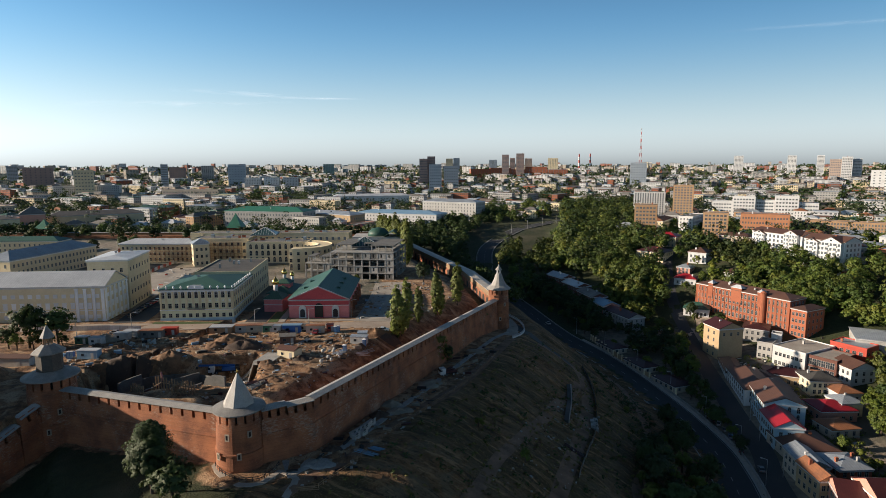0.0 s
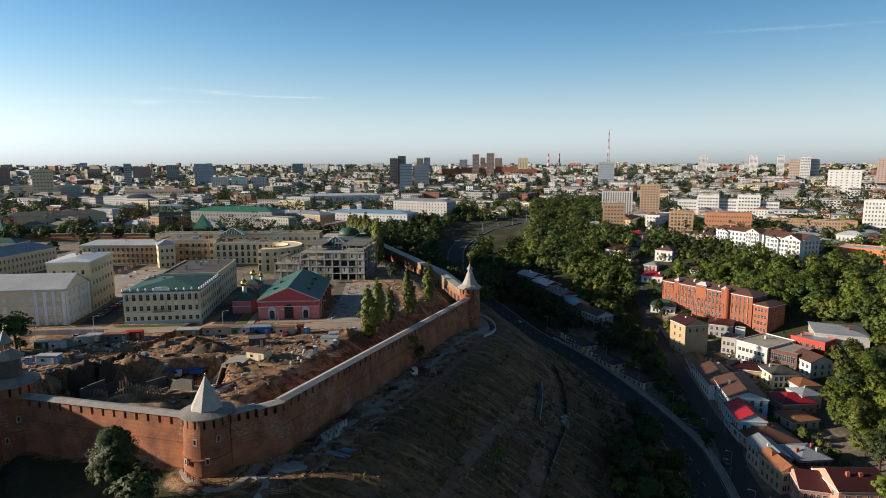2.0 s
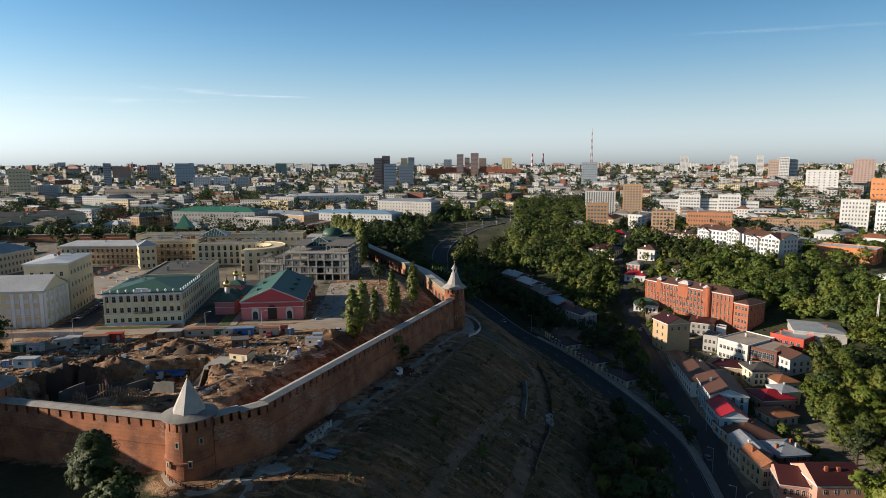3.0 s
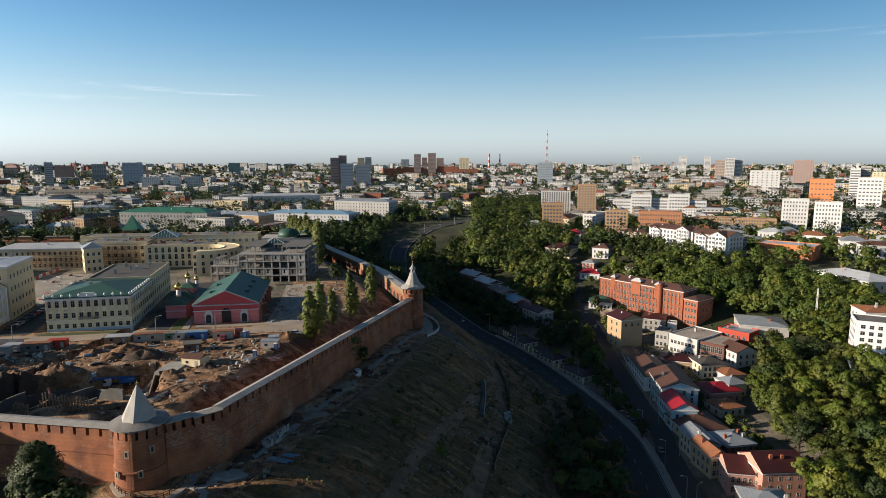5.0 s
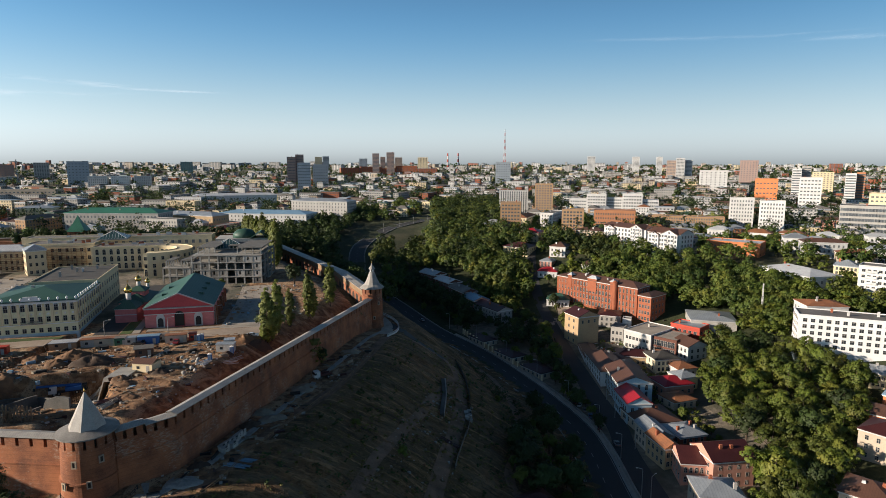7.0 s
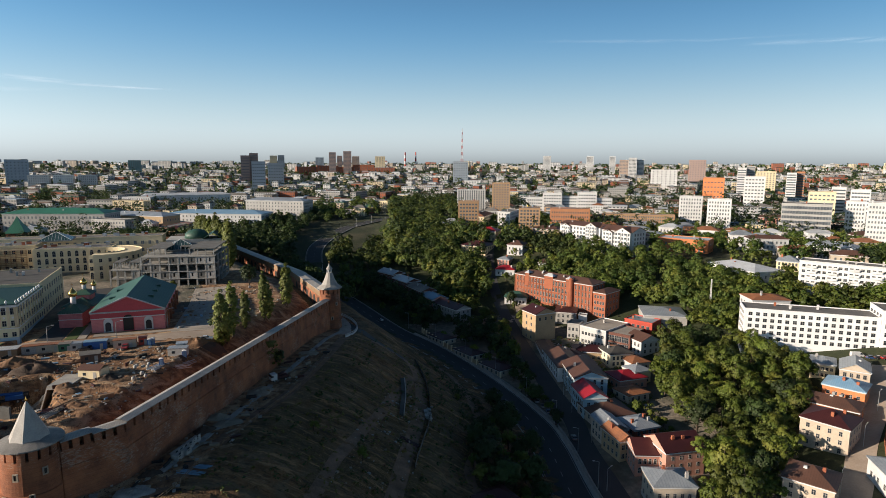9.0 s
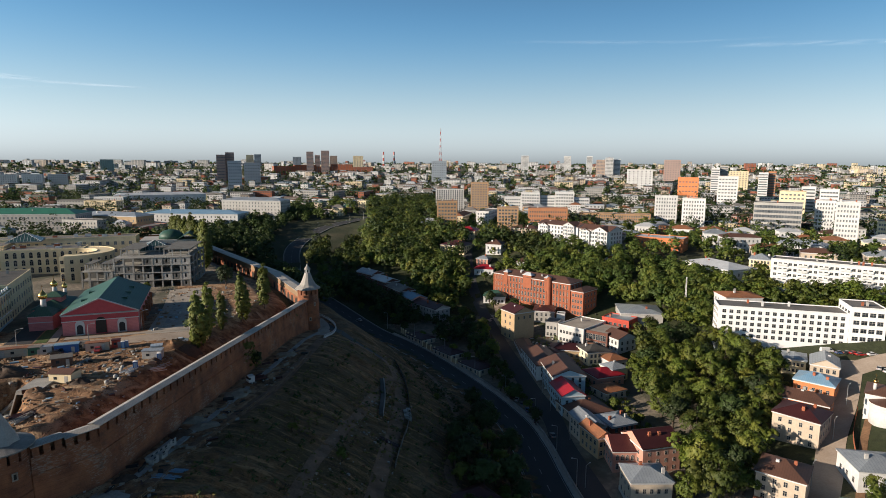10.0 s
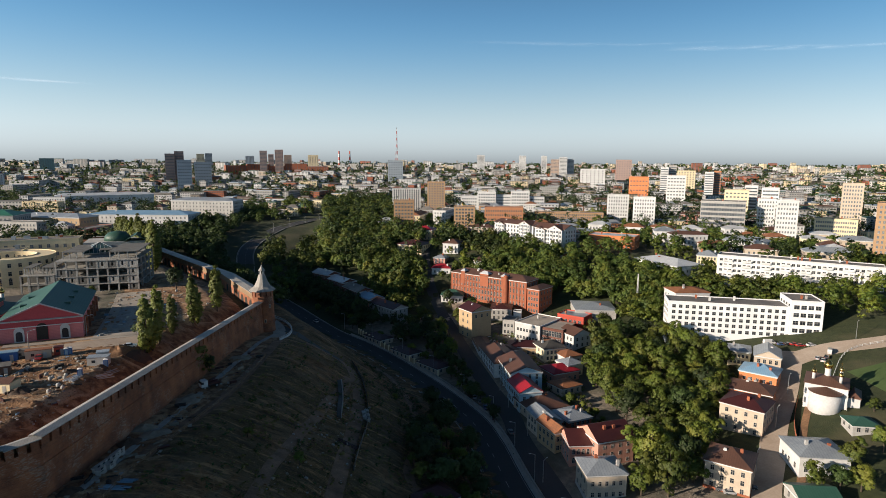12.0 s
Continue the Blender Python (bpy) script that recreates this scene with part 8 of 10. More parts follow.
plate("pit_slab", [(-80, 164), (-70, 161)], 3.2, 6, "concrete_wet", "darkened concrete deck in the pit")
heap(-92, 186, 3.5, 1.1, "soil_dark", "dark heap of dug earth on the site", 60)
heap(-99, 180, 4, 1.2, "soil", "tan heap of dug earth on the site", 61)
heap(-52, 170, 3, 0.9, "soil", "brown heap of dug earth on the site", 62)
heap(-45, 178, 3.5, 1.1, "soil_dark", "dark heap of dug earth on the site", 63)
heap(-110, 190, 3, 0.9, "soil", "tan heap of dug earth on the site", 64)
heap(-58, 196, 2.6, 0.8, "soil", "brown heap of dug earth on the site", 65)
heap(-36, 190, 3, 0.9, "soil_dark", "dark heap of dug earth on the site", 66)
heap(-48, 160, 2.6, 0.8, "soil", "tan heap of dug earth on the site", 67)
heap(-104, 172, 3.2, 1.0, "soil", "brown heap of dug earth on the site", 68)
heap(-30, 200, 2.5, 0.8, "soil_dark", "dark heap of dug earth on the site", 69)
heap(-75, 196, 2.4, 0.7, "soil", "tan heap of dug earth on the site", 70)
heap(-40, 168, 2.2, 0.7, "soil", "brown heap of dug earth on the site", 71)
heap(-28, 192, 2.2, 0.7, "soil_dark", "dark heap of dug earth on the site", 72)
heap(-120, 200, 3, 0.9, "soil", "tan heap of dug earth on the site", 73)
boards(-98, 196, 10, 6, 4, "wood", "stack of weathered timber on bare soil", 70)
boards(-90, 200, -5, 7, 5, "tin_maroon", "bundle of steel bars on bare soil", 71)
boards(-84, 199, 15, 8, 6, "steel", "pile of site planks on bare soil", 72)
boards(-74, 201, 0, 9, 4, "wood", "stack of weathered timber on bare soil", 73)
boards(-55, 186, 30, 6, 5, "wood", "bundle of steel bars on bare soil", 74)
boards(-48, 196, 70, 7, 6, "steel", "pile of site planks on bare soil", 75)
boards(-100, 160, -20, 8, 4, "wood", "stack of weathered timber on bare soil", 76)
boards(-52, 158, 15, 9, 5, "tin_maroon", "bundle of steel bars on bare soil", 77)
boards(-62, 180, 5, 6, 6, "concrete", "pile of site planks on bare soil", 78)
boards(-40, 176, 40, 7, 4, "wood", "stack of weathered timber on bare soil", 79)
boards(-112, 180, -30, 8, 5, "wood", "bundle of steel bars on bare soil", 80)
boards(-33, 184, 55, 9, 6, "tin_white", "pile of site planks on bare soil", 81)
car(-118, 206, 4, "silver")
car(-114, 205, 180, "white")
car(-104, 207, 10, "grey")
car(-58, 206.5, 175, "black")
car(-46, 206, 90, "red")
car(-22, 209, 0, "white")
plate("pit_slab", [(-66, 181), (-52, 178)], 0.5, 9, "concrete", "wet grey concrete slab beside the pit")
rubble("site_rubble", "loose clods and stones on the site", [(-120, 165), (-110, 205), (-20, 208), (-35, 160), (-60, 145)], 1500, 3, "gravel")
rubble("plaza_rubble", "stones and clods round the plaza", [(-36, 232), (-36, 300), (-4, 300), (5, 262), (-10, 225)], 400, 4, "gravel")
line_fence("hoarding", [(-150, 210), (-112, 211.5)], 1.9, "pale site hoarding along the road", "steel", "steel", 3.0, "tin_white")
lamp_post(-126.4, 196.7, 0, 7)
lamp_post(-114.5, 210.1, 0, 7)
lamp_post(-50.6, 215.0, 0, 7)
lamp_post(-70.5, 214.2, 0, 7)
lamp_post(-20.4, 221.0, 0, 7)
lamp_post(-37.0, 230.0, 0, 7)
for k in range(11):
    car(-126 - k * 0.35, 232 + 5.2 * k, 92 + (k % 3), ("black", "silver", "grey", "blue", "red", "white")[k % 6])
line_fence("hoarding", [(-166.5, 331.0), (-166.7, 334.7)], 2.0, "red panel of site hoarding in the court", "steel", "steel", 3.0, "red_paint")
line_fence("hoarding", [(-166.7, 335.0), (-166.9, 338.7)], 2.0, "white panel of site hoarding in the court", "steel", "steel", 3.0, "white")
line_fence("hoarding", [(-166.9, 339.0), (-167.1, 342.7)], 2.0, "red panel of site hoarding in the court", "steel", "steel", 3.0, "red_paint")
line_fence("hoarding", [(-167.1, 343.0), (-167.3, 346.7)], 2.0, "white panel of site hoarding in the court", "steel", "steel", 3.0, "white")
line_fence("hoarding", [(-167.3, 347.0), (-167.5, 350.7)], 2.0, "red panel of site hoarding in the court", "steel", "steel", 3.0, "red_paint")
line_fence("hoarding", [(-167.5, 351.0), (-167.7, 354.7)], 2.0, "white panel of site hoarding in the court", "steel", "steel", 3.0, "white")
line_fence("hoarding", [(-167.7, 355.0), (-167.9, 358.7)], 2.0, "red panel of site hoarding in the court", "steel", "steel", 3.0, "red_paint")
line_fence("hoarding", [(-167.9, 359.0), (-168.1, 362.7)], 2.0, "white panel of site hoarding in the court", "steel", "steel", 3.0, "white")
ribbon("court_paving", [(-140, 268), (-146, 300), (-150, 345)], -16, 6, "paving", "pale half-laid paving in the court", "pavement", lift=0.05, cols=6)
litter("site_litter", "scattered boards, bars and sacks on the site", [(-126, 172), (-118, 207), (-20, 210), (-34, 168), (-56, 150), (-100, 158)], 330, 21, ("wood", "soil_dark", "tin_maroon", "rubber", "gravel", "tin_blue", "wood"))
litter("plaza_litter", "paving stones and boards round the plaza", [(-37, 228), (-36, 300), (-8, 300), (2, 262), (-12, 222)], 80, 22, ("concrete", "gravel", "wood", "tin_blue", "bag"), 0.4, 1.8)
litter("court_litter", "materials stored in the court", [(-150, 262), (-170, 340), (-140, 350), (-132, 270)], 55, 23, ("white", "wood", "steel", "red_paint", "concrete"))

# ---- ledge and slope below the wall ----
ribbon("wall_pavement", [(-36, 131.0), (-28.5, 134.5), (29.0, 258.0)], 0.6, 2.4, "concrete", "narrow pale pavement along the wall foot", "pavement", lift=0.12)
ribbon("works_track", TRACKS[0], -1.8, 1.8, "track", "rutted earth track on the ledge", "track", lift=0.05, step=3)
ribbon("works_track", TRACKS[1], -2.1, 2.1, "track", "pale rutted earth track down the slope", "track", lift=0.06, step=3)
ribbon("foot_track", TRACKS[2], -1.6, 1.6, "track", "earth track across the slope", "track", lift=0.05, step=3)
ribbon("cobble_path", TRACKS[3], -1.6, 1.6, "track", "worn stone path at the slope foot", "path", lift=0.06, step=3)
ribbon("ramp_road", TRACKS[4], -2.0, 2.0, "asphalt", "narrow asphalt ramp round the tower foot", "road", lift=0.07, step=3)
line_fence("mesh_fence", [(59.3, 242.5), (58.1, 220.8), (55.1, 202.7), (49.7, 183.0), (43.4, 168.4), (37.4, 153.1)], 1.6, "dark mesh fence beside the works track", "rubber", "rubber", 2.5, "roof_felt")
line_fence("low_fence", [(-27.3, 119.5), (-21.4, 128.9), (-15.8, 143.1), (-4.4, 163.5), (8.9, 188.1), (20.9, 216.9)], 1.1, "low timber fence along the ledge", "wood", "wood", 2.2)
plate("trough", [(46.6, 211.3), (44.4, 199.4), (40.0, 182.7)], 0.9, 1.4, "bitumen", "long dark lined trough on the slope", category="trough")
plate("trough_edge", [(47.7, 212.3), (45.4, 200.2), (40.8, 183.1)], 1.0, 0.5, "concrete", "pale concrete edge of the trough", category="kerb")
truck(1.3, 192.3, 200, "white", "tin_maroon", "white flatbed truck parked below the wall")
cabin(-23.4, 143.8, 62, 1.6, 1.2, 1.3, "bag", "bag", "shrink-wrapped pallet of white blocks", name="block_pallet")
cabin(-22.6, 145.2, 62, 1.6, 1.2, 1.3, "bag", "bag", "shrink-wrapped pallet of white blocks", name="block_pallet")
cabin(-21.8, 146.6, 62, 1.6, 1.2, 1.3, "bag", "bag", "shrink-wrapped pallet of white blocks", name="block_pallet")
cabin(-20.9, 148.1, 62, 1.6, 1.2, 1.3, "bag", "bag", "shrink-wrapped pallet of white blocks", name="block_pallet")
cabin(-20.4, 149.6, 62, 1.6, 1.2, 1.3, "bag", "bag", "shrink-wrapped pallet of white blocks", name="block_pallet")
cabin(-19.7, 151.1, 62, 1.6, 1.2, 1.3, "bag", "bag", "shrink-wrapped pallet of white blocks", name="block_pallet")
cabin(-22.6, 142.5, 62, 1.6, 1.2, 1.3, "bag", "bag", "shrink-wrapped pallet of white blocks", name="block_pallet")
cabin(-21.0, 145.0, 62, 1.6, 1.2, 1.3, "bag", "bag", "shrink-wrapped pallet of white blocks", name="block_pallet")
cabin(51.0, 192.2, 80, 1.6, 1.2, 1.2, "bag", "bag", "shrink-wrapped pallet of pale blocks", name="block_pallet")
cabin(52.4, 193.6, 80, 1.6, 1.2, 1.2, "bag", "bag", "shrink-wrapped pallet of pale blocks", name="block_pallet")
cabin(50.0, 187.2, 80, 1.6, 1.2, 1.2, "bag", "bag", "shrink-wrapped pallet of pale blocks", name="block_pallet")
cabin(51.8, 190.7, 80, 1.6, 1.2, 1.2, "bag", "bag", "shrink-wrapped pallet of pale blocks", name="block_pallet")
cabin(50.8, 185.9, 80, 1.6, 1.2, 1.2, "bag", "bag", "shrink-wrapped pallet of pale blocks", name="block_pallet")
heap(-15.5, 165.7, 3.2, 1.3, "gravel", "pale gravel heap below the wall", 30)
heap(-4.6, 183.6, 5, 0.9, "gravel", "spread pale gravel patch below the wall", 31)
heap(-12.5, 161.0, 4, 0.8, "gravel", "pale sand heap below the wall", 32)
heap(12.3, 218.7, 4, 0.8, "gravel", "pale gravel beside the tower", 33)
heap(-18.2, 157.6, 3, 1.3, "soil_dark", "dark heap below the wall", 34)
heap(-29.4, 129.4, 4, 1.0, "concrete", "broken concrete heap on the ledge", 35)
heap(-27.4, 136.3, 2.5, 1.2, "soil_dark", "dark earth heap at the wall foot", 36)
boards(-18.9, 135.1, -30, 5, 6, "tin_blue", "pale blue steel trestle lying on the slope", 40)
boards(-15.9, 136.8, -25, 5, 5, "tin_blue", "pale blue steel trestle beside another", 41)
boards(23.1, 188.7, -50, 4, 9, "wood", "pale poles lying down the slope", 42)
boards(39.9, 168.1, -25, 7, 6, "tin_maroon", "row of rusty red pipes on the slope", 43)
boards(-12.3, 146.7, 20, 4, 4, "wood", "loose planks on the ledge", 44)
boards(11.2, 216.6, 30, 5, 5, "wood", "timber beams near the tower", 45)
boards(-29.7, 119.3, 10, 4, 4, "wood", "planks beside the ramp", 46)
rubble("ledge_rubble", "broken stone and clods along the ledge", [(-33.4, 119.4), (-39.3, 122.7), (-38.7, 134.6), (-27.6, 149.0), (-7.7, 178.2), (15.1, 227.7), (23.4, 220.5), (3.1, 178.7), (-12.1, 144.9), (-22.8, 122.2)], 420, 8, "gravel", 0.12, 0.5)
rubble("slope_rubble", "loose stones along the slope track", [(10.7, 134.4), (26.2, 175.7), (45.5, 208.9), (56.1, 200.4), (40.7, 153.5), (25.6, 139.5)], 300, 9, "gravel", 0.1, 0.45)
plate("parapet_wall", [(31.8, 284.4), (35.7, 274.8), (37.0, 262.6), (33.5, 247.7), (28.7, 238.1)], 0.5, 0.5, "white", "white parapet base round the tower terrace", category="parapet")
line_fence("balustrade", [(31.8, 284.4), (35.7, 274.8), (37.0, 262.6), (33.5, 247.7), (28.7, 238.1)], 1.3, "white balustrade round the tower terrace", "white", "white", 0.9)
ribbon("terrace", [(30.2, 279.3), (31.9, 265.6), (29.0, 245.0)], -2.6, 2.6, "paving", "grey paved terrace at the tower foot", "pavement", lift=0.08, step=2)
line_fence("iron_fence", [(-53.2, 128.7), (-50.2, 124.8), (-45.2, 121.5), (-41.0, 122.0), (-38.8, 125.2), (-38.4, 128.6)], 1.1, "low iron fence round the tower foot", "rubber", "rubber", 1.2)
ribbon("tower_path", [(-54.4, 130.7), (-50.2, 124.4), (-44.7, 120.2), (-40.0, 121.1), (-37.7, 126.0), (-33.1, 122.9), (-33.7, 115.9)], -0.8, 0.8, "paving", "pale paved path round the tower foot", "path", lift=0.06, step=2)
litter("ledge_litter", "boards, blocks and bars along the ledge", [(-32.7, 121.7), (-37.6, 130.5), (-24.8, 150.8), (-7.9, 183.4), (15.3, 231.5), (20.9, 216.9), (3.1, 178.7), (-12.3, 146.7), (-23.0, 123.1)], 70, 24, ("wood", "gravel", "tin_maroon", "rubber"))
# ---- trees ----
def crown_leaves(rng, c, rx, rz, clumps, leaves, size, lean=0.8, pointed=0.0, up=0.78):
    """Leaf blades of one crown as (n, 4, 3), three corners and the normal of the foliage there: clumps over an ellipsoid round c, leaves scattered in each."""
    d = rng.normal(size=(clumps, 3))
    d /= np.linalg.norm(d, axis=1)[:, None]
    d[:, 2] = np.abs(d[:, 2]) * np.where(rng.random(clumps) < up, 1, -0.75 if up > 0.6 else -1)
    rad = 0.55 + 0.5 * rng.random(clumps) ** 0.6
    cl = d * rad[:, None] * np.array((rx, rx, rz))
    if pointed:
        cl[:, :2] *= (1 - pointed * np.clip(cl[:, 2:] / rz * 0.5 + 0.5, 0, 1) ** 1.5)
    spread = 0.30 * rx * (0.6 + 0.7 * rng.random(clumps))
    ball = rng.normal(size=(clumps * leaves, 3))
    ball /= np.linalg.norm(ball, axis=1)[:, None]
    ball[:, 2] = np.where(rng.random(len(ball)) < 0.7, np.abs(ball[:, 2]), ball[:, 2])
    reach = np.repeat(spread, leaves)[:, None] * (0.72 + 0.42 * rng.random((len(ball), 1)))
    p = np.repeat(cl, leaves, 0) + ball * reach * np.array((1, 1, 0.8))
    out = np.repeat(d, leaves, 0)
    n = out * lean * 0.75 + ball * 0.65 + rng.normal(size=p.shape) * 0.38 + np.array((0, 0, 0.12))
    n /= np.linalg.norm(n, axis=1)[:, None]
    a = np.cross(n, rng.normal(size=p.shape))
    a /= np.linalg.norm(a, axis=1)[:, None]
    b = np.cross(n, a)
    s = (size * (0.6 + 0.8 * rng.random(len(p))))[:, None]
    p = p + np.array(c)
    soft = out * 0.7 + ball * 0.65 + rng.normal(size=p.shape) * 0.16 + np.array((0, 0, 0.12))
    soft /= np.linalg.norm(soft, axis=1)[:, None]
    soft *= np.sign((soft * n).sum(1) + 1e-9)[:, None]
    return np.stack([p - a * s * 1.15 - b * s * 0.75, p + a * s * 1.15 - b * s * 0.6, p + b * s * 1.3, soft], 1)


def leaf_mesh(name, quads, material, tones=None):
    n = len(quads)
    me = bpy.data.meshes.new(name)
    me.vertices.add(3 * n)
    me.vertices.foreach_set("co", quads[:, :3].reshape(-1).astype(np.float32))
    me.loops.add(3 * n)
    me.loops.foreach_set("vertex_index", np.arange(3 * n, dtype=np.int32))
    me.polygons.add(n)
    me.polygons.foreach_set("loop_start", np.arange(0, 3 * n, 3, dtype=np.int32))
    me.materials.append(M[material])
    tone = np.full(n, 0.5) if tones is None else tones
    me.attributes.new("tone", "FLOAT", "FACE").data.foreach_set("value", tone.astype(np.float32))
    me.update(calc_edges=True)
    me.attributes.new("custom_normal", "FLOAT_VECTOR", "POINT").data.foreach_set("vector", np.repeat(quads[:, 3], 3, 0).reshape(-1).astype(np.float32))
    return me


def trunk_mesh(rng, h, r, limbs=6, spread=0.5):
    s = Shape()

    def limb(a, b, r0, r1, n=7):
        a, b = Vector(a), Vector(b)
        d = (b - a).normalized()
        u = d.cross(Vector((0.3, 1, 0.1))).normalized()
        w = d.cross(u)
        base = len(s.v)
        for p, rr in ((a, r0), (b, r1)):
            for k in range(n):
                t = 2 * math.pi * k / n
                s.v.append(tuple(p + rr * (math.cos(t) * u + math.sin(t) * w)))
        for k in range(n):
            j = (k + 1) % n
            s.f.append((base + k, base + j, base + n + j, base + n + k))
            s.m.append(0)
    top = Vector((rng.normal() * 0.3, rng.normal() * 0.3, h * 0.55))
    limb((0, 0, -0.8), top, r, r * 0.6)
    limb(top, (top.x * 1.5, top.y * 1.5, h * 0.9), r * 0.6, r * 0.12)
    for k in range(limbs):
        t = 0.45 + 0.5 * k / limbs
        a = 2.4 * k + rng.random()
        p = Vector((top.x * t, top.y * t, h * 0.55 * t + 0.1 * h))
        q = p + Vector((math.cos(a) * spread * h * 0.5, math.sin(a) * spread * h * 0.5, h * 0.25))
        limb(p, q, r * 0.35, r * 0.08)
    return s.mesh("trunk", ["bark"], flat=False)


TREES = {}


def tree_kind(key, count, build):
    TREES[key] = [build(np.random.default_rng(hash_seed)) for hash_seed in range(11 + 10 * len(TREES), 11 + 10 * len(TREES) + count)]


def broad(leaf, h, rx, clumps, leaves, size):
    def build(rng):
        rz = h * 0.40
        q = crown_leaves(rng, (0, 0, h - rz * 1.0), rx, rz, clumps, leaves, size)
        lobe = rng.normal(size=(3, 3)) * np.array((rx * 0.5, rx * 0.5, rz * 0.25))
        for k in range(3):
            q = np.concatenate([q, crown_leaves(rng, (lobe[k][0], lobe[k][1], h - rz * 1.1 + lobe[k][2]), rx * 0.62, rz * 0.62, clumps // 3, leaves, size)])
        return trunk_mesh(rng, h, 0.22 + h * 0.012), leaf_mesh("crown", q, leaf)
    return build


def poplar(h, rx):
    def build(rng):
        q = crown_leaves(rng, (0, 0, h * 0.54), rx, h * 0.47, 120, 60, 0.17, pointed=0.45, up=0.5)
        return trunk_mesh(rng, h, 0.2, 4, 0.12), leaf_mesh("crown", q, "leaf_pop")
    return build


tree_kind("broad", 5, broad("leaf", 11.0, 3.7, 44, 50, 0.23))
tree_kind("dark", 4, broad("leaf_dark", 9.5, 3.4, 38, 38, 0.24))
tree_kind("small", 3, broad("leaf", 6.0, 2.2, 28, 34, 0.18))
tree_kind("dry", 1, broad("leaf_dry", 8.0, 1.8, 30, 40, 0.15))
tree_kind("big", 2, broad("leaf_dark", 15.5, 4.6, 100, 130, 0.17))
tree_kind("poplar", 3, poplar(13.0, 1.7))
LABELS = {"broad": "leafy green deciduous tree with uneven crown", "dark": "dark green deciduous tree, shade partly in its colour", "small": "small green tree with loose crown",
          "dry": "slender tree with yellowing leaves", "big": "large dark green tree with dense crown", "poplar": "tall narrow poplar with grey-green leaves"}
tree_rng = random.Random(21)


def tree(key, x, y, scale=1.0, group="", z=None):
    tr, cr = tree_rng.choice(TREES[key])
    root = thing("tree" if key != "poplar" else "poplar_tree", x, y, ground(x, y) - 0.1 if z is None else z, tree_rng.uniform(0, 360), LABELS[key], "tree", group)
    root.scale = (scale * tree_rng.uniform(0.9, 1.1),) * 2 + (scale * tree_rng.uniform(0.92, 1.12),)
    part("trunk", tr, None, root)
    part("crown", cr, None, root)
    return root


def inside(poly, x, y):
    hit = False
    for (ax, ay), (bx, by) in zip(poly, poly[1:] + poly[:1]):
        if (ay > y) != (by > y) and x < (bx - ax) * (y - ay) / (by - ay) + ax:
            hit = not hit
    return hit


# footprints to keep clear of
FOOT = []
for ob in list(scene.objects):
    if "size_w" in ob:
        w, d = ob["size_w"], ob["size_d"]
        c = ob.matrix_basis @ Vector((0, d / 2, 0))
        FOOT.append((ob.matrix_basis.inverted(), w / 2, d, c.x, c.y, math.hypot(w, d) / 2))
        del ob["size_w"], ob["size_d"]


def free(x, y, gap=1.5, lanes=7.5):
    for inv, hw, d, cx, cy, r in FOOT:
        if abs(x - cx) < r + gap and abs(y - cy) < r + gap:
            p = inv @ Vector((x, y, 0))
            if -hw - gap < p.x < hw + gap and -gap < p.y < d + gap:
                return False
    for ln, half in STREETS:
        if float(along(np.c_[ln, np.zeros(len(ln))], x, y)[0]) < half:
            return False
    return True


STREETS = [(ROAD[:, :2], 8.5),
           (np.array([(150, 108), (157, 116), (178, 131), (196, 144), (221, 159), (250, 178), (258, 190)], float), 6.5),
           (np.array([(95, 120), (102, 146), (110, 183), (117, 205), (121, 232), (130, 283), (140, 331), (150, 380), (170, 441), (196, 486)], float), 5.5),
           (np.array([(245, 178), (279, 158), (330, 130)], float), 7.0)]


def grove(poly, spacing, kinds, seed, lo=0.8, hi=1.25, group="", limit=999, gap=1.5):
    """Trees at uneven spacing within an outline."""
    rng = random.Random(seed)
    xs, ys = [p[0] for p in poly], [p[1] for p in poly]
    placed = []
    for _ in range(4000):
        x, y = rng.uniform(min(xs), max(xs)), rng.uniform(min(ys), max(ys))
        if not inside(poly, x, y) or not free(x, y, gap):
            continue
        s = rng.uniform(lo, hi)
        if all((x - a) ** 2 + (y - b) ** 2 > (spacing * 0.5 * (s + q)) ** 2 for a, b, q in placed):
            placed.append((x, y, s))
            tree(rng.choice(kinds), x, y, s, group)
            if len(placed) >= limit:
                break
    return placed


grove([(174, 229), (198, 253), (215, 234), (229, 198), (199, 170), (173, 153), (159, 145), (142, 127), (122, 133), (141, 155), (154, 176), (161, 207)], 6.0, ["broad", "broad", "broad", "broad", "dark"], 1, 0.8, 1.5,
      "trees on the knoll", 100)
grove([(96, 241), (104, 238), (92, 199), (79, 155), (76, 130), (52, 132), (60, 170), (80, 210)], 5.0, ["dark", "dark", "small"], 2, 0.75, 1.2, "trees below the slope", 40)
grove([(50, 434), (73, 424), (90, 346), (105, 304), (116, 266), (118, 215), (110, 215), (103, 266), (83, 322), (55, 385)], 5.0, ["dark", "small"], 3, 0.6, 0.95, "trees along the valley road", 48)
grove([(103, 178), (113, 214), (117, 245), (122, 275), (114, 278), (108, 245), (101, 205), (96, 178)], 4.6, ["dark", "small"], 8, 0.55, 0.8, "trees below the parapet", 22)
grove([(128, 290), (150, 296), (160, 330), (175, 372), (205, 400), (165, 395), (148, 350)], 6.0, ["broad", "dark", "small"], 9, 0.6, 1.0, "trees round the factory yard", 20)
grove([(115, 333), (146, 334), (142, 298), (128, 262), (113, 268), (110, 301)], 5.0, ["broad", "dark", "small"], 4, 0.6, 0.95, "trees by the lower street", 22)
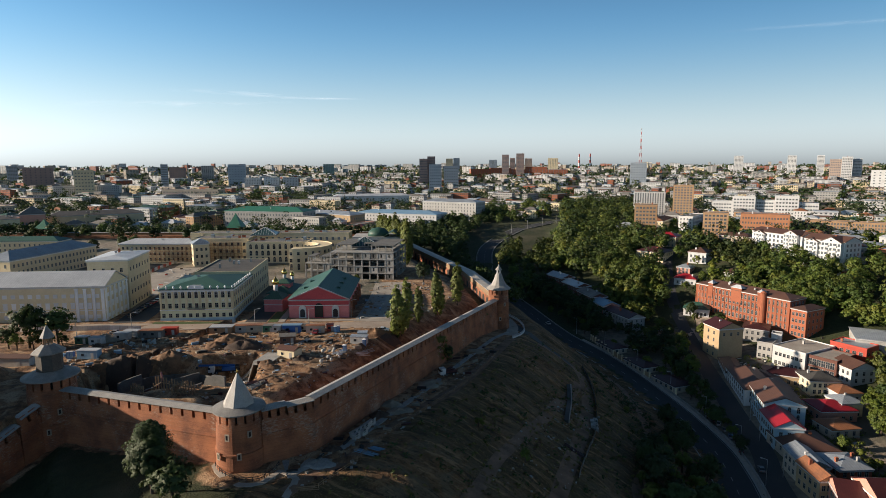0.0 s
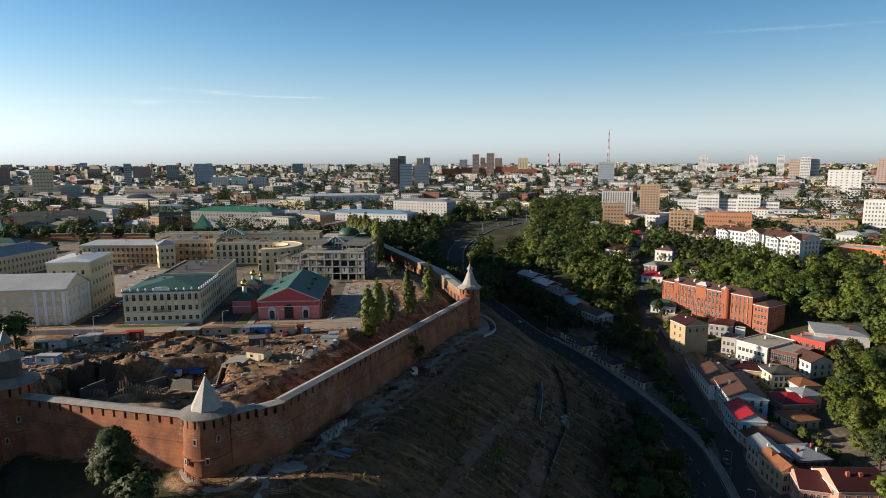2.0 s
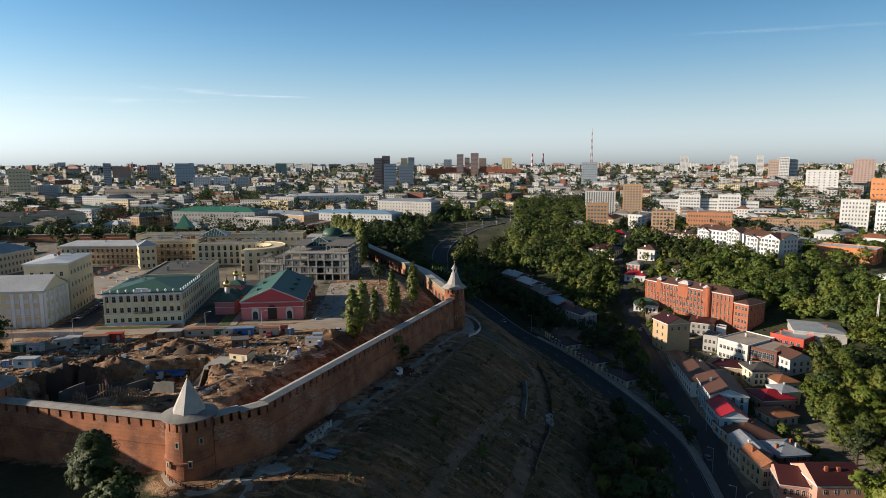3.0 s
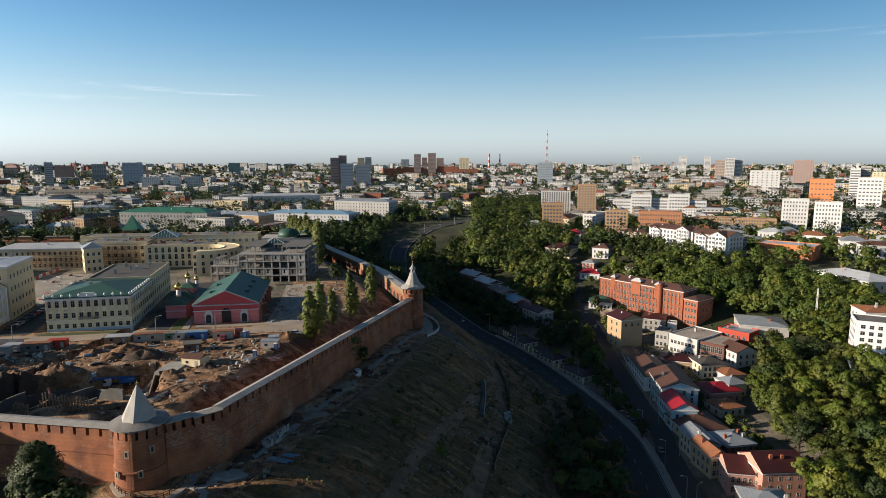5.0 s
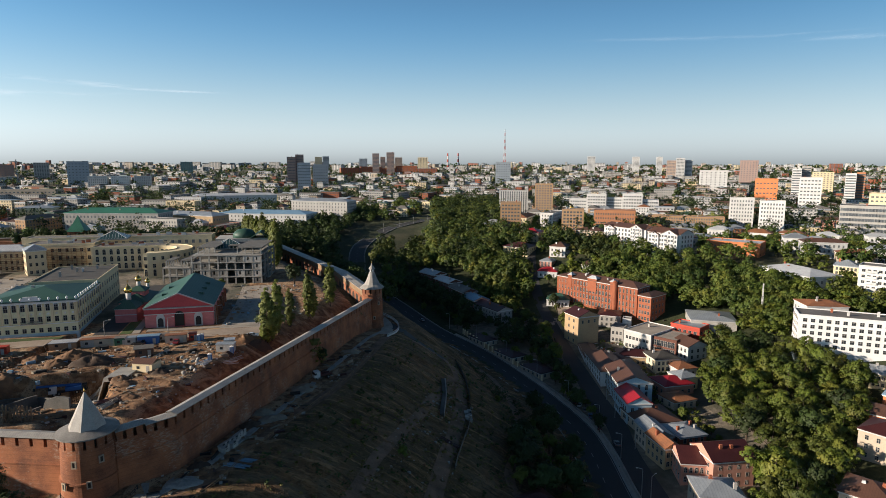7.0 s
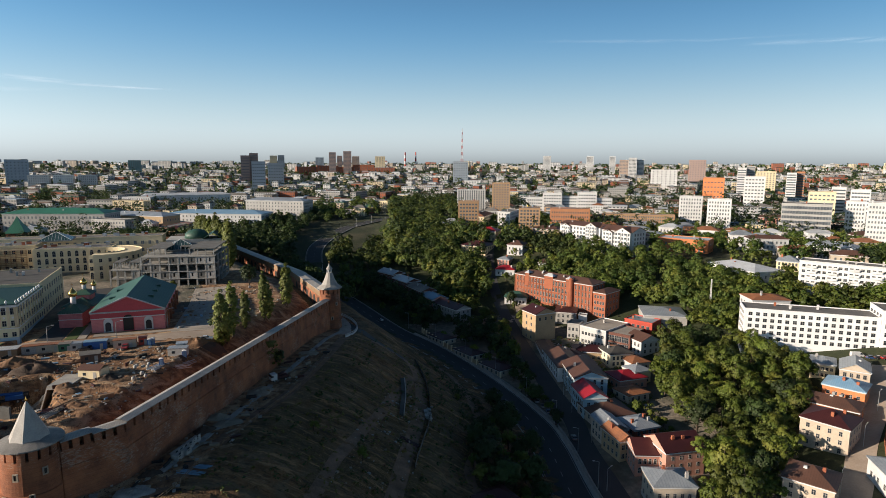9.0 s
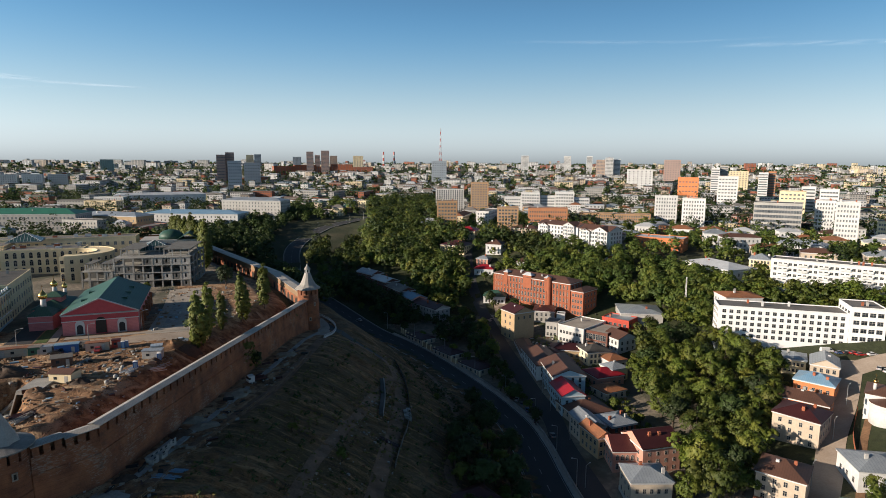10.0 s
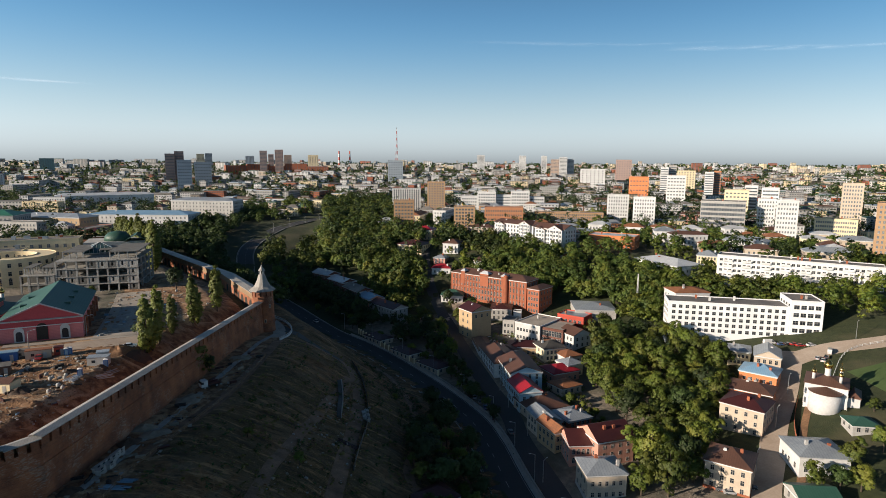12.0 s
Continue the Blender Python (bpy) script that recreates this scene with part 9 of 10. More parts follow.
grove([(128, 176), (142, 172), (150, 190), (146, 206), (132, 200)], 5.0, ["broad", "small"], 12, 0.5, 0.8, "trees in the yards", 10)
for x, y, s in ((-16.9, 207.4, 1.5), (-15.4, 209.5, 1.35), (-13.6, 213.4, 1.45), (-9.8, 226, 1.2), (-3.2, 239, 1.4), (-1.5, 241, 1.25), (6.2, 258, 1.5)):
    tree("poplar", x, y, s, "poplars inside the wall")
for k in range(40):
    tree("poplar", -20 - 0.75 * k + tree_rng.uniform(-2, 2), 352 + 3.0 * k, tree_rng.uniform(1.45, 1.95), "poplars along the upper wall")
for x, y, key, s in ((-10.4, 297, "dark", 1.1), (-62.7, 118, "big", 1.0), (-55.5, 112.5, "dark", 1.05), (-139, 191, "dark", 1.5), (-131, 194, "dark", 1.3), (-136, 189, "small", 0.8), (-141, 188, "small", 0.9), (-133, 191, "small", 0.75), (-145, 190, "dark", 0.8), (-129, 193, "small", 0.6), (-1.6, 203.5, "dry", 1.4), (1.5, 207, "dark", 0.55),
                     (16.5, 249, "dark", 0.75), (-231, 345, "dark", 1.0), (-201, 377, "broad", 0.9), (-226, 412, "dark", 1.1), (-216, 410, "dark", 1.1), (-240, 400, "dark", 1.0), (-45, 300, "small", 0.6),
                     (-20, 222, "dark", 0.5), (10, 160, "small", 0.5), (22, 150, "small", 0.6), (70, 215, "small", 0.5), (160, 128, "broad", 0.75), (172, 112, "broad", 0.8), (178, 108, "dark", 0.8), (190, 112, "broad", 0.9),
                     (182, 104, "broad", 0.8), (205, 112, "broad", 0.8), (226, 128, "small", 0.9), (230, 140, "small", 0.8)):
    tree(key, x, y, s)


def woods(name, label, spots, seed, material, leaves=15, clumps=18, size=0.47, hi=1.25, lo=0.6):
    """Far trees past counting, in one mesh."""
    rng = np.random.default_rng(seed)
    qs, tones = [], []
    for x, y in spots:
        s = rng.uniform(lo, hi) * (1.25 if rng.random() < 0.15 else 1.0)
        first, tn = len(qs), rng.beta(1.6, 2.0)
        h = 11.0 * s
        qs.append(crown_leaves(rng, (x, y, ground(x, y) + h * 0.58), 3.9 * s, h * 0.44, clumps, leaves, size))
        if rng.random() < 0.6:
            qs.append(crown_leaves(rng, (x + rng.normal() * 2, y + rng.normal() * 2, ground(x, y) + h * 0.45), 3.0 * s, h * 0.4, clumps // 2, leaves, size))
        tones += [np.full(len(q), tn) for q in qs[first:]]
    tagged(new(name, leaf_mesh(name, np.concatenate(qs), material, np.concatenate(tones))), label, "woodland", kind="stuff")


def spots_in(poly, n, seed, gap=1.5):
    rng = random.Random(seed)
    xs, ys = [p[0] for p in poly], [p[1] for p in poly]
    out = []
    for _ in range(n * 8):
        x, y = rng.uniform(min(xs), max(xs)), rng.uniform(min(ys), max(ys))
        if inside(poly, x, y) and free(x, y, gap):
            out.append((x, y))
            if len(out) >= n:
                break
    return out


woods("ravine_woods", "dense green woods filling the ravine", spots_in([(138, 700), (170, 800), (230, 900), (282, 890), (230, 640), (175, 554), (160, 532), (170, 470), (156, 389), (140, 366), (116, 372), (109, 416),
      (92, 450), (98, 520), (122, 600), (134, 660)], 400, 31), 41, "leaf_mid", clumps=24, hi=1.5)
woods("ravine_woods", "green woods on the lower ravine side", spots_in([(84, 450), (109, 416), (112, 372), (140, 366), (156, 390), (190, 440), (200, 500), (185, 560), (140, 640), (118, 600), (98, 530)], 230, 38, 3.0), 48, "leaf_mid", clumps=22, hi=1.15)
woods("ravine_woods", "ravine woods darkened in colour for the shaded side", spots_in([(20, 470), (-30, 480), (-52, 560), (-50, 640), (-10, 720), (60, 800), (90, 760), (52, 660), (30, 600), (18, 540)], 340, 32), 42, "leaf_dark")
woods("garden_trees", "garden trees between houses on the bank", spots_in([(139, 443), (177, 440), (200, 404), (199, 375), (170, 389), (153, 382), (141, 362), (133, 410)], 26, 62, 3.0), 72, "leaf", size=0.36, leaves=22, hi=0.75)
woods("garden_trees", "trees filling gardens beside the factory", spots_in([(140, 430), (150, 384), (145, 343), (123, 336), (112, 345), (104, 372), (100, 400), (116, 410)], 60, 63, 2.5), 73, "leaf", size=0.36, leaves=22, hi=0.85)
woods("garden_trees", "dark trees between road and row houses", spots_in([(60, 404), (84, 345), (100, 300), (112, 272), (119, 223), (126, 260), (119, 296), (108, 318), (96, 360), (73, 425)], 95, 64, 2.0), 74, "leaf_dark", size=0.34, leaves=22, hi=0.85)
woods("garden_trees", "trees between hospital and long flats", spots_in([(262, 300), (289, 259), (331, 189), (301, 171), (291, 185), (306, 246), (276, 243), (264, 269)], 55, 65), 75, "leaf", size=0.36, leaves=22)
woods("garden_trees", "trees between sheds and the hospital", spots_in([(208, 282), (240, 291), (261, 272), (248, 246), (234, 242), (221, 256)], 45, 66), 76, "leaf", size=0.34, leaves=24, hi=1.0)
woods("ravine_woods", "trees below the upper wall", spots_in([(34, 300), (44, 330), (30, 380), (12, 430), (5, 400), (22, 340)], 60, 33), 43, "leaf_dark")
woods("ravine_woods", "woods on the slope above the bend of the valley road", spots_in([(60, 640), (110, 690), (150, 712), (200, 780), (215, 900), (60, 900), (40, 760)], 150, 97), 98, "leaf_mid", hi=1.4)
woods("ravine_woods", "young trees at the edge of the grassy slope", spots_in([(58, 428), (88, 440), (104, 540), (98, 560), (78, 515), (64, 470)], 60, 99), 100, "leaf_mid", hi=1.0)
woods("ravine_woods", "clump of trees at the road's bend", spots_in([(46, 468), (64, 474), (74, 530), (62, 545), (50, 505)], 32, 101), 102, "leaf_mid", hi=1.15)
woods("ravine_woods", "clump of trees beside the valley road", spots_in([(40, 395), (58, 398), (66, 430), (52, 440)], 14, 91), 92, "leaf_mid", hi=1.0)
woods("garden_trees", "trees filling gardens above the factory", spots_in([(195, 395), (182, 440), (205, 475), (244, 440), (226, 400), (215, 380)], 70, 93, 3.0), 94, "leaf_mid", size=0.4, leaves=18, hi=1.0)
woods("garden_trees", "trees behind the red brick factory", spots_in([(190, 330), (205, 318), (228, 345), (218, 392), (195, 388), (176, 374)], 70, 95, 3.0), 96, "leaf_mid", size=0.4, leaves=18, hi=1.15)
bank_rng = random.Random(14)
BANK = [(215, 430), (260, 560), (430, 500), (480, 330), (440, 215), (385, 245), (315, 315), (262, 355)]
BANK_WALLS = [("white", "white"), ("cream", "cream"), ("beige", "beige"), ("brick_orange", "orange brick"), ("yellow", "yellow"), ("white", "white")]
BANK_ROOFS = [("tin", "grey tin"), ("tin_white", "pale tin"), ("tin_brown", "brown tin"), ("tin_rust", "rusty tin"), ("tin", "grey tin")]
made = 0
for _ in range(900):
    x, y = bank_rng.uniform(200, 480), bank_rng.uniform(215, 560)
    w, d = bank_rng.uniform(11, 30), bank_rng.uniform(10, 14)
    if made >= 34 or not inside(BANK, x, y) or not free(x, y, math.hypot(w, d) / 2):
        continue
    made += 1
    turn = radians(-38 + bank_rng.uniform(-12, 12))
    u = np.array((math.cos(turn), math.sin(turn)))
    c = np.array((x, y))
    v = np.array((-u[1], u[0]))
    (wall, ww), (rf, rw) = bank_rng.choice(BANK_WALLS), bank_rng.choice(BANK_ROOFS)
    st = bank_rng.choice([2, 2, 3])
    ob = building("town_house", f"{ww} {('two', 'three')[st - 2]} storey house among trees with {rw} roof", tuple(c - u * w / 2 - v * d / 2), tuple(c + u * w / 2 - v * d / 2), d, 3.3 * st + 1.5, wall, rf,
                  rise=bank_rng.uniform(2, 3.2), storeys=st, bays=(max(3, int(w / 3)), 3), near=False, chimneys=bank_rng.choice([0, 1]), group="houses on the bank")
    FOOT.append((ob.matrix_basis.inverted(), w / 2, d, x, y, math.hypot(w, d) / 2))
    del ob["size_w"], ob["size_d"]
woods("bank_woods", "green trees between houses on the bank", spots_in([(205, 440), (150, 400), (165, 480), (190, 560), (260, 640), (420, 560), (460, 400), (500, 260), (420, 200), (380, 250), (300, 320), (262, 345), (235, 400)], 400, 34, 3.5), 44, "leaf_mid", clumps=20, hi=1.1)
woods("bank_woods", "dense trees between factory and flats", spots_in([(205, 318), (225, 292), (238, 252), (262, 255), (292, 296), (264, 345), (235, 395), (203, 392)], 190, 39), 49, "leaf_mid", clumps=24, leaves=24, size=0.36, hi=1.3)
woods("bank_woods", "trees round the hospital", spots_in([(262, 262), (275, 300), (300, 290), (345, 240), (300, 225), (285, 205), (270, 230)], 90, 61, 3.0), 71, "leaf", hi=1.0)
woods("bank_woods", "trees behind the hospital", spots_in([(285, 250), (275, 300), (330, 330), (420, 300), (420, 210), (360, 180), (300, 200)], 70, 35, 4.0), 45, "leaf", hi=0.95)
woods("park_trees", "row of trees along the far fortress wall", spots_in([(-50, 478), (-60, 490), (-430, 494), (-430, 480)], 60, 36), 46, "leaf_dark")
woods("park_trees", "trees outside the far fortress wall", spots_in([(-50, 506), (-50, 530), (-430, 535), (-430, 508)], 170, 37), 47, "leaf_dark")


def weeds(name, label, poly, n, seed, lo, hi, material):
    """Tufts and low bushes past counting, in one mesh."""
    rng = np.random.default_rng(seed)
    qs = []
    for x, y in spots_in(poly, n, seed, 0.5):
        r = rng.uniform(lo, hi)
        qs.append(crown_leaves(rng, (x, y, ground(x, y) + r * 0.3), r, r * 0.7, 3 + int(r * 4), 7, 0.11 + 0.05 * r))
    tagged(new(name, leaf_mesh(name, np.concatenate(qs), material)), label, "weeds", kind="stuff")


SLOPE = [(-25, 118), (5, 175), (32, 236), (60, 245), (78, 235), (70, 190), (52, 135), (20, 112)]
weeds("slope_weeds", "dry tufts and weeds on the bare slope", SLOPE, 900, 81, 0.2, 0.7, "leaf_dry")
weeds("slope_weeds", "low green bushes on the bare slope", SLOPE, 260, 82, 0.4, 1.3, "leaf_dark")
weeds("verge_bushes", "low bushes beside the valley road", [(72, 150), (84, 215), (78, 265), (66, 265), (70, 220), (58, 160)], 160, 83, 0.6, 1.8, "leaf_dark")
weeds("yard_bushes", "low bushes between the street houses", [(124, 175), (130, 230), (150, 290), (178, 300), (172, 250), (160, 215), (142, 178)], 150, 84, 0.8, 2.2, "leaf")
# ---- valley road and streets ----
ribbon("lower_street", [(95, 120), (102, 146), (110, 183), (117, 205), (121, 232), (130, 283), (140, 331)], -4, 4, "asphalt", "grey street along the row of houses", "road", lift=0.1)
ribbon("upper_street", [(140, 331), (150, 380), (170, 441), (196, 486)], -3.5, 3.5, "asphalt", "street climbing the bank between houses", "road", lift=0.1)
ribbon("side_street", [(140, 98), (157, 116), (178, 131), (196, 144), (221, 159), (252, 180)], -4.2, 4.2, "dust", "dusty dug-up street between houses", "road", lift=0.12)
ribbon("side_pavement", [(142, 95), (159, 113), (180, 128), (198, 141), (223, 156)], 4.2, 6.6, "soil", "bare earth beside the dusty street", "pavement", lift=0.1)
ribbon("hospital_street", [(236, 176), (262, 171), (285, 157), (335, 130)], -5.5, 5.5, "dust", "wide dusty street before the hospital", "road", lift=0.16)
ribbon("meadow", [(246, 147), (275, 136), (320, 112)], -6, 26, "field", "green meadow beside the church", "lawn", lift=0.14, cols=9)
ribbon("yard", [(128, 222), (140, 255), (152, 286), (176, 300)], 2, 40, "yard", "paved yards between the houses, darkened for shade", "pavement", lift=0.05, cols=9)
ribbon("yard", [(118, 165), (126, 190), (130, 212)], 3, 22, "yard", "paved yard behind the street houses, darkened for shade", "pavement", lift=0.05, cols=6)
ribbon("factory_yard", [(136, 330), (150, 322), (160, 345)], -8, 10, "dust", "dusty open yard before the factory", "pavement", lift=0.06, cols=6)
ROADLINE = curve_line(ROAD[2:11], 4.0)
ROADSIDE = [p + n * 8.6 for p, n in zip(ROADLINE, normals(ROADLINE))]
plate("road_parapet", [tuple(p) for p in ROADSIDE[2:48:3]], 1.0, 0.4, "concrete", "pale concrete parapet along the valley road", category="parapet")
for k in range(1, 62, 6):
    p, q = ROADSIDE[k], ROADLINE[k]
    lamp_post(p[0] + 0.9 * (p[0] - q[0]) / 8.6, p[1] + 0.9 * (p[1] - q[1]) / 8.6, math.degrees(math.atan2(q[1] - p[1], q[0] - p[0])), 9.5)
ribbon("road_pavement", [tuple(p) for p in ROADLINE[1:60:2]], 6.9, 8.4, "paving", "narrow pavement beside the valley road", "pavement", lift=0.2)
for k, d, turn, col in ((9, 2.2, 0, "white"), (36, -2.5, 180, "white"), (66, 2.0, 0, "white")):
    p, n = ROADLINE[k], normals(ROADLINE)[k]
    car(*(p + n * d), math.degrees(math.atan2(n[0], -n[1])) + turn, col, z=road_level(*p) + 0.1)
FENCE = [(83, 321), (94, 286), (104.6, 254)]
fl = curve_line(FENCE, 3.2)
ochre_fence = thing("ochre_fence", fl[0][0], fl[0][1], ground(*fl[0]), 0, "ochre street wall with brown panels and piers", "fence")
zf = ground(*fl[0])
for k, p in enumerate(fl):
    x, y, z = p[0] - fl[0][0], p[1] - fl[0][1], ground(*p) - zf
    part("pier", Shape().box(x - 0.35, x + 0.35, y - 0.35, y + 0.35, z - 1, z + 2.9).box(x - 0.45, x + 0.45, y - 0.45, y + 0.45, z + 2.9, z + 3.1), "yellow", ochre_fence)
    if k:
        f = Shape()
        for e in (0.12, -0.12):
            f.face([(px + e, py, pz - 0.5), (x + e, y, z - 0.5), (x + e, y, z + 2.4), (px + e, py, pz + 2.4)])
        f.face([(px - 0.12, py, pz + 2.4), (x - 0.12, y, z + 2.4), (x + 0.12, y, z + 2.4), (px + 0.12, py, pz + 2.4)])
        part("panel", f, "ochre", ochre_fence)
    px, py, pz = x, y, z
for q in (0.25, 0.6, 0.9):
    i = int(q * (len(fl) - 1))
    p, r = fl[i], fl[max(i - 1, 0)]
    building("shed", "long low shed with dark brown roof", (p[0] + 2.0, p[1] - 7), (p[0] + 10.5, p[1] - 4), 15, 3.0, "beige", "tin_maroon", rise=1.4, storeys=1, bays=(2, 4), chimneys=0)
car(254.1, 187.4, -20, "blue")
car(255.9, 185.3, -20, "black")
car(257.4, 183.3, -20, "red")
car(257.9, 180.8, -20, "red")
car(260.9, 177.8, -10, "white")
car(251.9, 192.3, -20, "white", True)
car(251.0, 164.9, 30, "white")
car(254.5, 165.9, 30, "black")
car(259.4, 167.8, 30, "white", True)
car(251.5, 167.9, 30, "silver")
car(110.5, 233.1, 60, "white")
car(109.9, 228.4, 60, "black")
car(110.8, 225.6, 60, "silver")
car(110.9, 220.6, 70, "grey")
car(109.4, 204.7, 70, "black")
car(109.7, 191.0, 75, "grey")
car(119.7, 331.4, 20, "white", True)
car(124.4, 331.1, 20, "silver")
car(157.8, 122.6, -50, "black")
car(150.3, 123.4, -30, "silver")
car(149.5, 126.0, -30, "grey")
car(110.7, 214.9, 70, "blue")
car(119.8, 138.4, 60, "grey")
car(167.8, 240.2, 20, "grey")
car(153.6, 232.7, 20, "black")
lamp_post(194.4, 142.7, 20, 8)
lamp_post(166.4, 127.6, 20, 8)
lamp_post(218.4, 156.5, 20, 8)
lamp_post(114.2, 185.8, 20, 8)
lamp_post(119.4, 210.6, 20, 8)
lamp_post(123.8, 226.3, 20, 8)
lamp_post(278.5, 169.0, 20, 8)
lamp_post(112.9, 142.3, 20, 8)
lamp_post(102.2, 155.8, 20, 8)
lattice("radio_mast", "slender steel lattice mast among trees", 237.8, 269.2, 0.9, 0.25, 22, 6, "mast")
line_fence("field_fence", [(240.6, 153.3), (258.3, 161.8), (269.5, 163.1), (280.2, 158.4)], 1.2, "low white fence along the meadow", "white", "white", 2.5)
line_fence("timber_fence", [(217.0, 151.0), (202.0, 141.1), (190.1, 130.9)], 1.8, "brick-red plank fence beside the dusty street", "brick_red", "brick_red", 2.5, "brick_red")
for k in range(4):
    lamp_post(70 + 19 * k, 600 + 20 * k, 200, 9)
litter("yard_litter", "odds and ends in the yards between houses", [(122, 210), (132, 260), (150, 300), (200, 300), (178, 262), (160, 215), (140, 180)], 260, 25, ("wood", "white", "tin_rust", "rubber", "grey"))
# ---- scaffolds and roof plant ----
scaffold((-186, 367.4), (-159, 366.9), 10, "timber and steel scaffold along the yellow barracks")
scaffold((-158, 371), (-128, 371), 12, "rusty scaffold against the cream civic wing")
for x, y, z, w, d, rz, n, sd in ((-103, 361.5, 13.1, 36, 15, 1.5, 7, 1), (-118, 398, 14.6, 100, 13, 0, 12, 2), (-142, 372, 14.1, 34, 17, 0, 6, 3)):
    roof_clutter(x, y, z, w, d, rz, n, sd)
for ob in list(scene.objects):
    if "size_w" in ob:
        del ob["size_w"], ob["size_d"]

# ---- the town beyond ----
city_rng = random.Random(77)
CITY_WALLS = ["cream", "white", "white", "yellow", "grey", "grey", "brick_red", "pink", "white", "white", "brick_tan", "beige"]
CITY_ROOFS = ["tin", "tin", "roof_felt", "tin_brown", "tin_green", "tin_white", "roof_felt", "tin_rust", "tin_maroon"]
WOODS = [[(100, 690), (150, 800), (230, 900), (330, 890), (240, 640), (175, 554), (120, 500), (0, 480), (-60, 480), (-60, 640), (60, 820)]]


def open_plot(x, y, gap):
    if any(inside(p, x, y) for p in WOODS):
        return False
    wd, ws, _ = along(WALL, x, y)
    if y < 540 and x < 20:
        return False
    if x < 330 and y < 430 or -70 < x < 215 and y < 700:
        return False
    return free(x, y, gap)


def town_name(wall, storeys):
    return f"{ {'cream': 'cream', 'white': 'white', 'yellow': 'yellow', 'beige': 'beige', 'grey': 'grey', 'brick_red': 'red brick', 'pink': 'pink', 'ochre': 'ochre', 'brick_tan': 'tan brick'}[wall] }"


ROOF_WORDS = {"tin": "grey tin", "roof_felt": "dark felt", "tin_brown": "brown tin", "tin_green": "green tin", "tin_white": "pale tin", "tin_rust": "rusty tin", "tin_maroon": "maroon tin"}
made, tries = 0, 0
while made < 125 and tries < 6000:
    tries += 1
    az, dist = radians(city_rng.uniform(-42, 66)), math.sqrt(city_rng.uniform(430 ** 2, 880 ** 2))
    x, y = dist * math.sin(az), dist * math.cos(az)
    big = city_rng.random()
    w, d = (city_rng.uniform(10, 20), city_rng.uniform(9, 13)) if big < 0.72 else (city_rng.uniform(24, 46), city_rng.uniform(11, 15))
    gap = math.hypot(w, d) / 2
    if not open_plot(x, y, gap):
        continue
    st = city_rng.choice([2, 2, 3, 3]) if big < 0.72 else city_rng.choice([3, 3, 4, 5])
    turn = radians(-22 if x < 60 else -32) + (math.pi / 2 if city_rng.random() < 0.35 else 0) + city_rng.uniform(-0.12, 0.12)
    u = np.array((math.cos(turn), math.sin(turn)))
    c = np.array((x, y))
    wall, rf = city_rng.choice(CITY_WALLS), city_rng.choice(CITY_ROOFS)
    flat = st >= 5 or city_rng.random() < 0.15
    A, B = c - u * w / 2 - np.array((-u[1], u[0])) * d / 2, c + u * w / 2 - np.array((-u[1], u[0])) * d / 2
    ob = building("town_house" if st < 5 else "apartment_block", f"{town_name(wall, st)} {('two', 'three', 'four', 'five')[st - 2]} storey house with {ROOF_WORDS['roof_felt' if flat else rf]} roof", tuple(A), tuple(B), d, 3.2 * st + 1,
                  wall, "roof_felt" if flat else rf, roof="flat" if flat else "hip", rise=city_rng.uniform(2, 3.5), storeys=st, bays=(max(3, int(w / 3)), max(2, int(d / 3.2))), near=False,
                  chimneys=city_rng.choice([0, 0, 1]), cornice=None if flat else "white", group="houses of the old town")
    mi = ob.matrix_basis.inverted()
    FOOT.append((mi, w / 2, d, x, y, gap))
    del ob["size_w"], ob["size_d"]
    made += 1


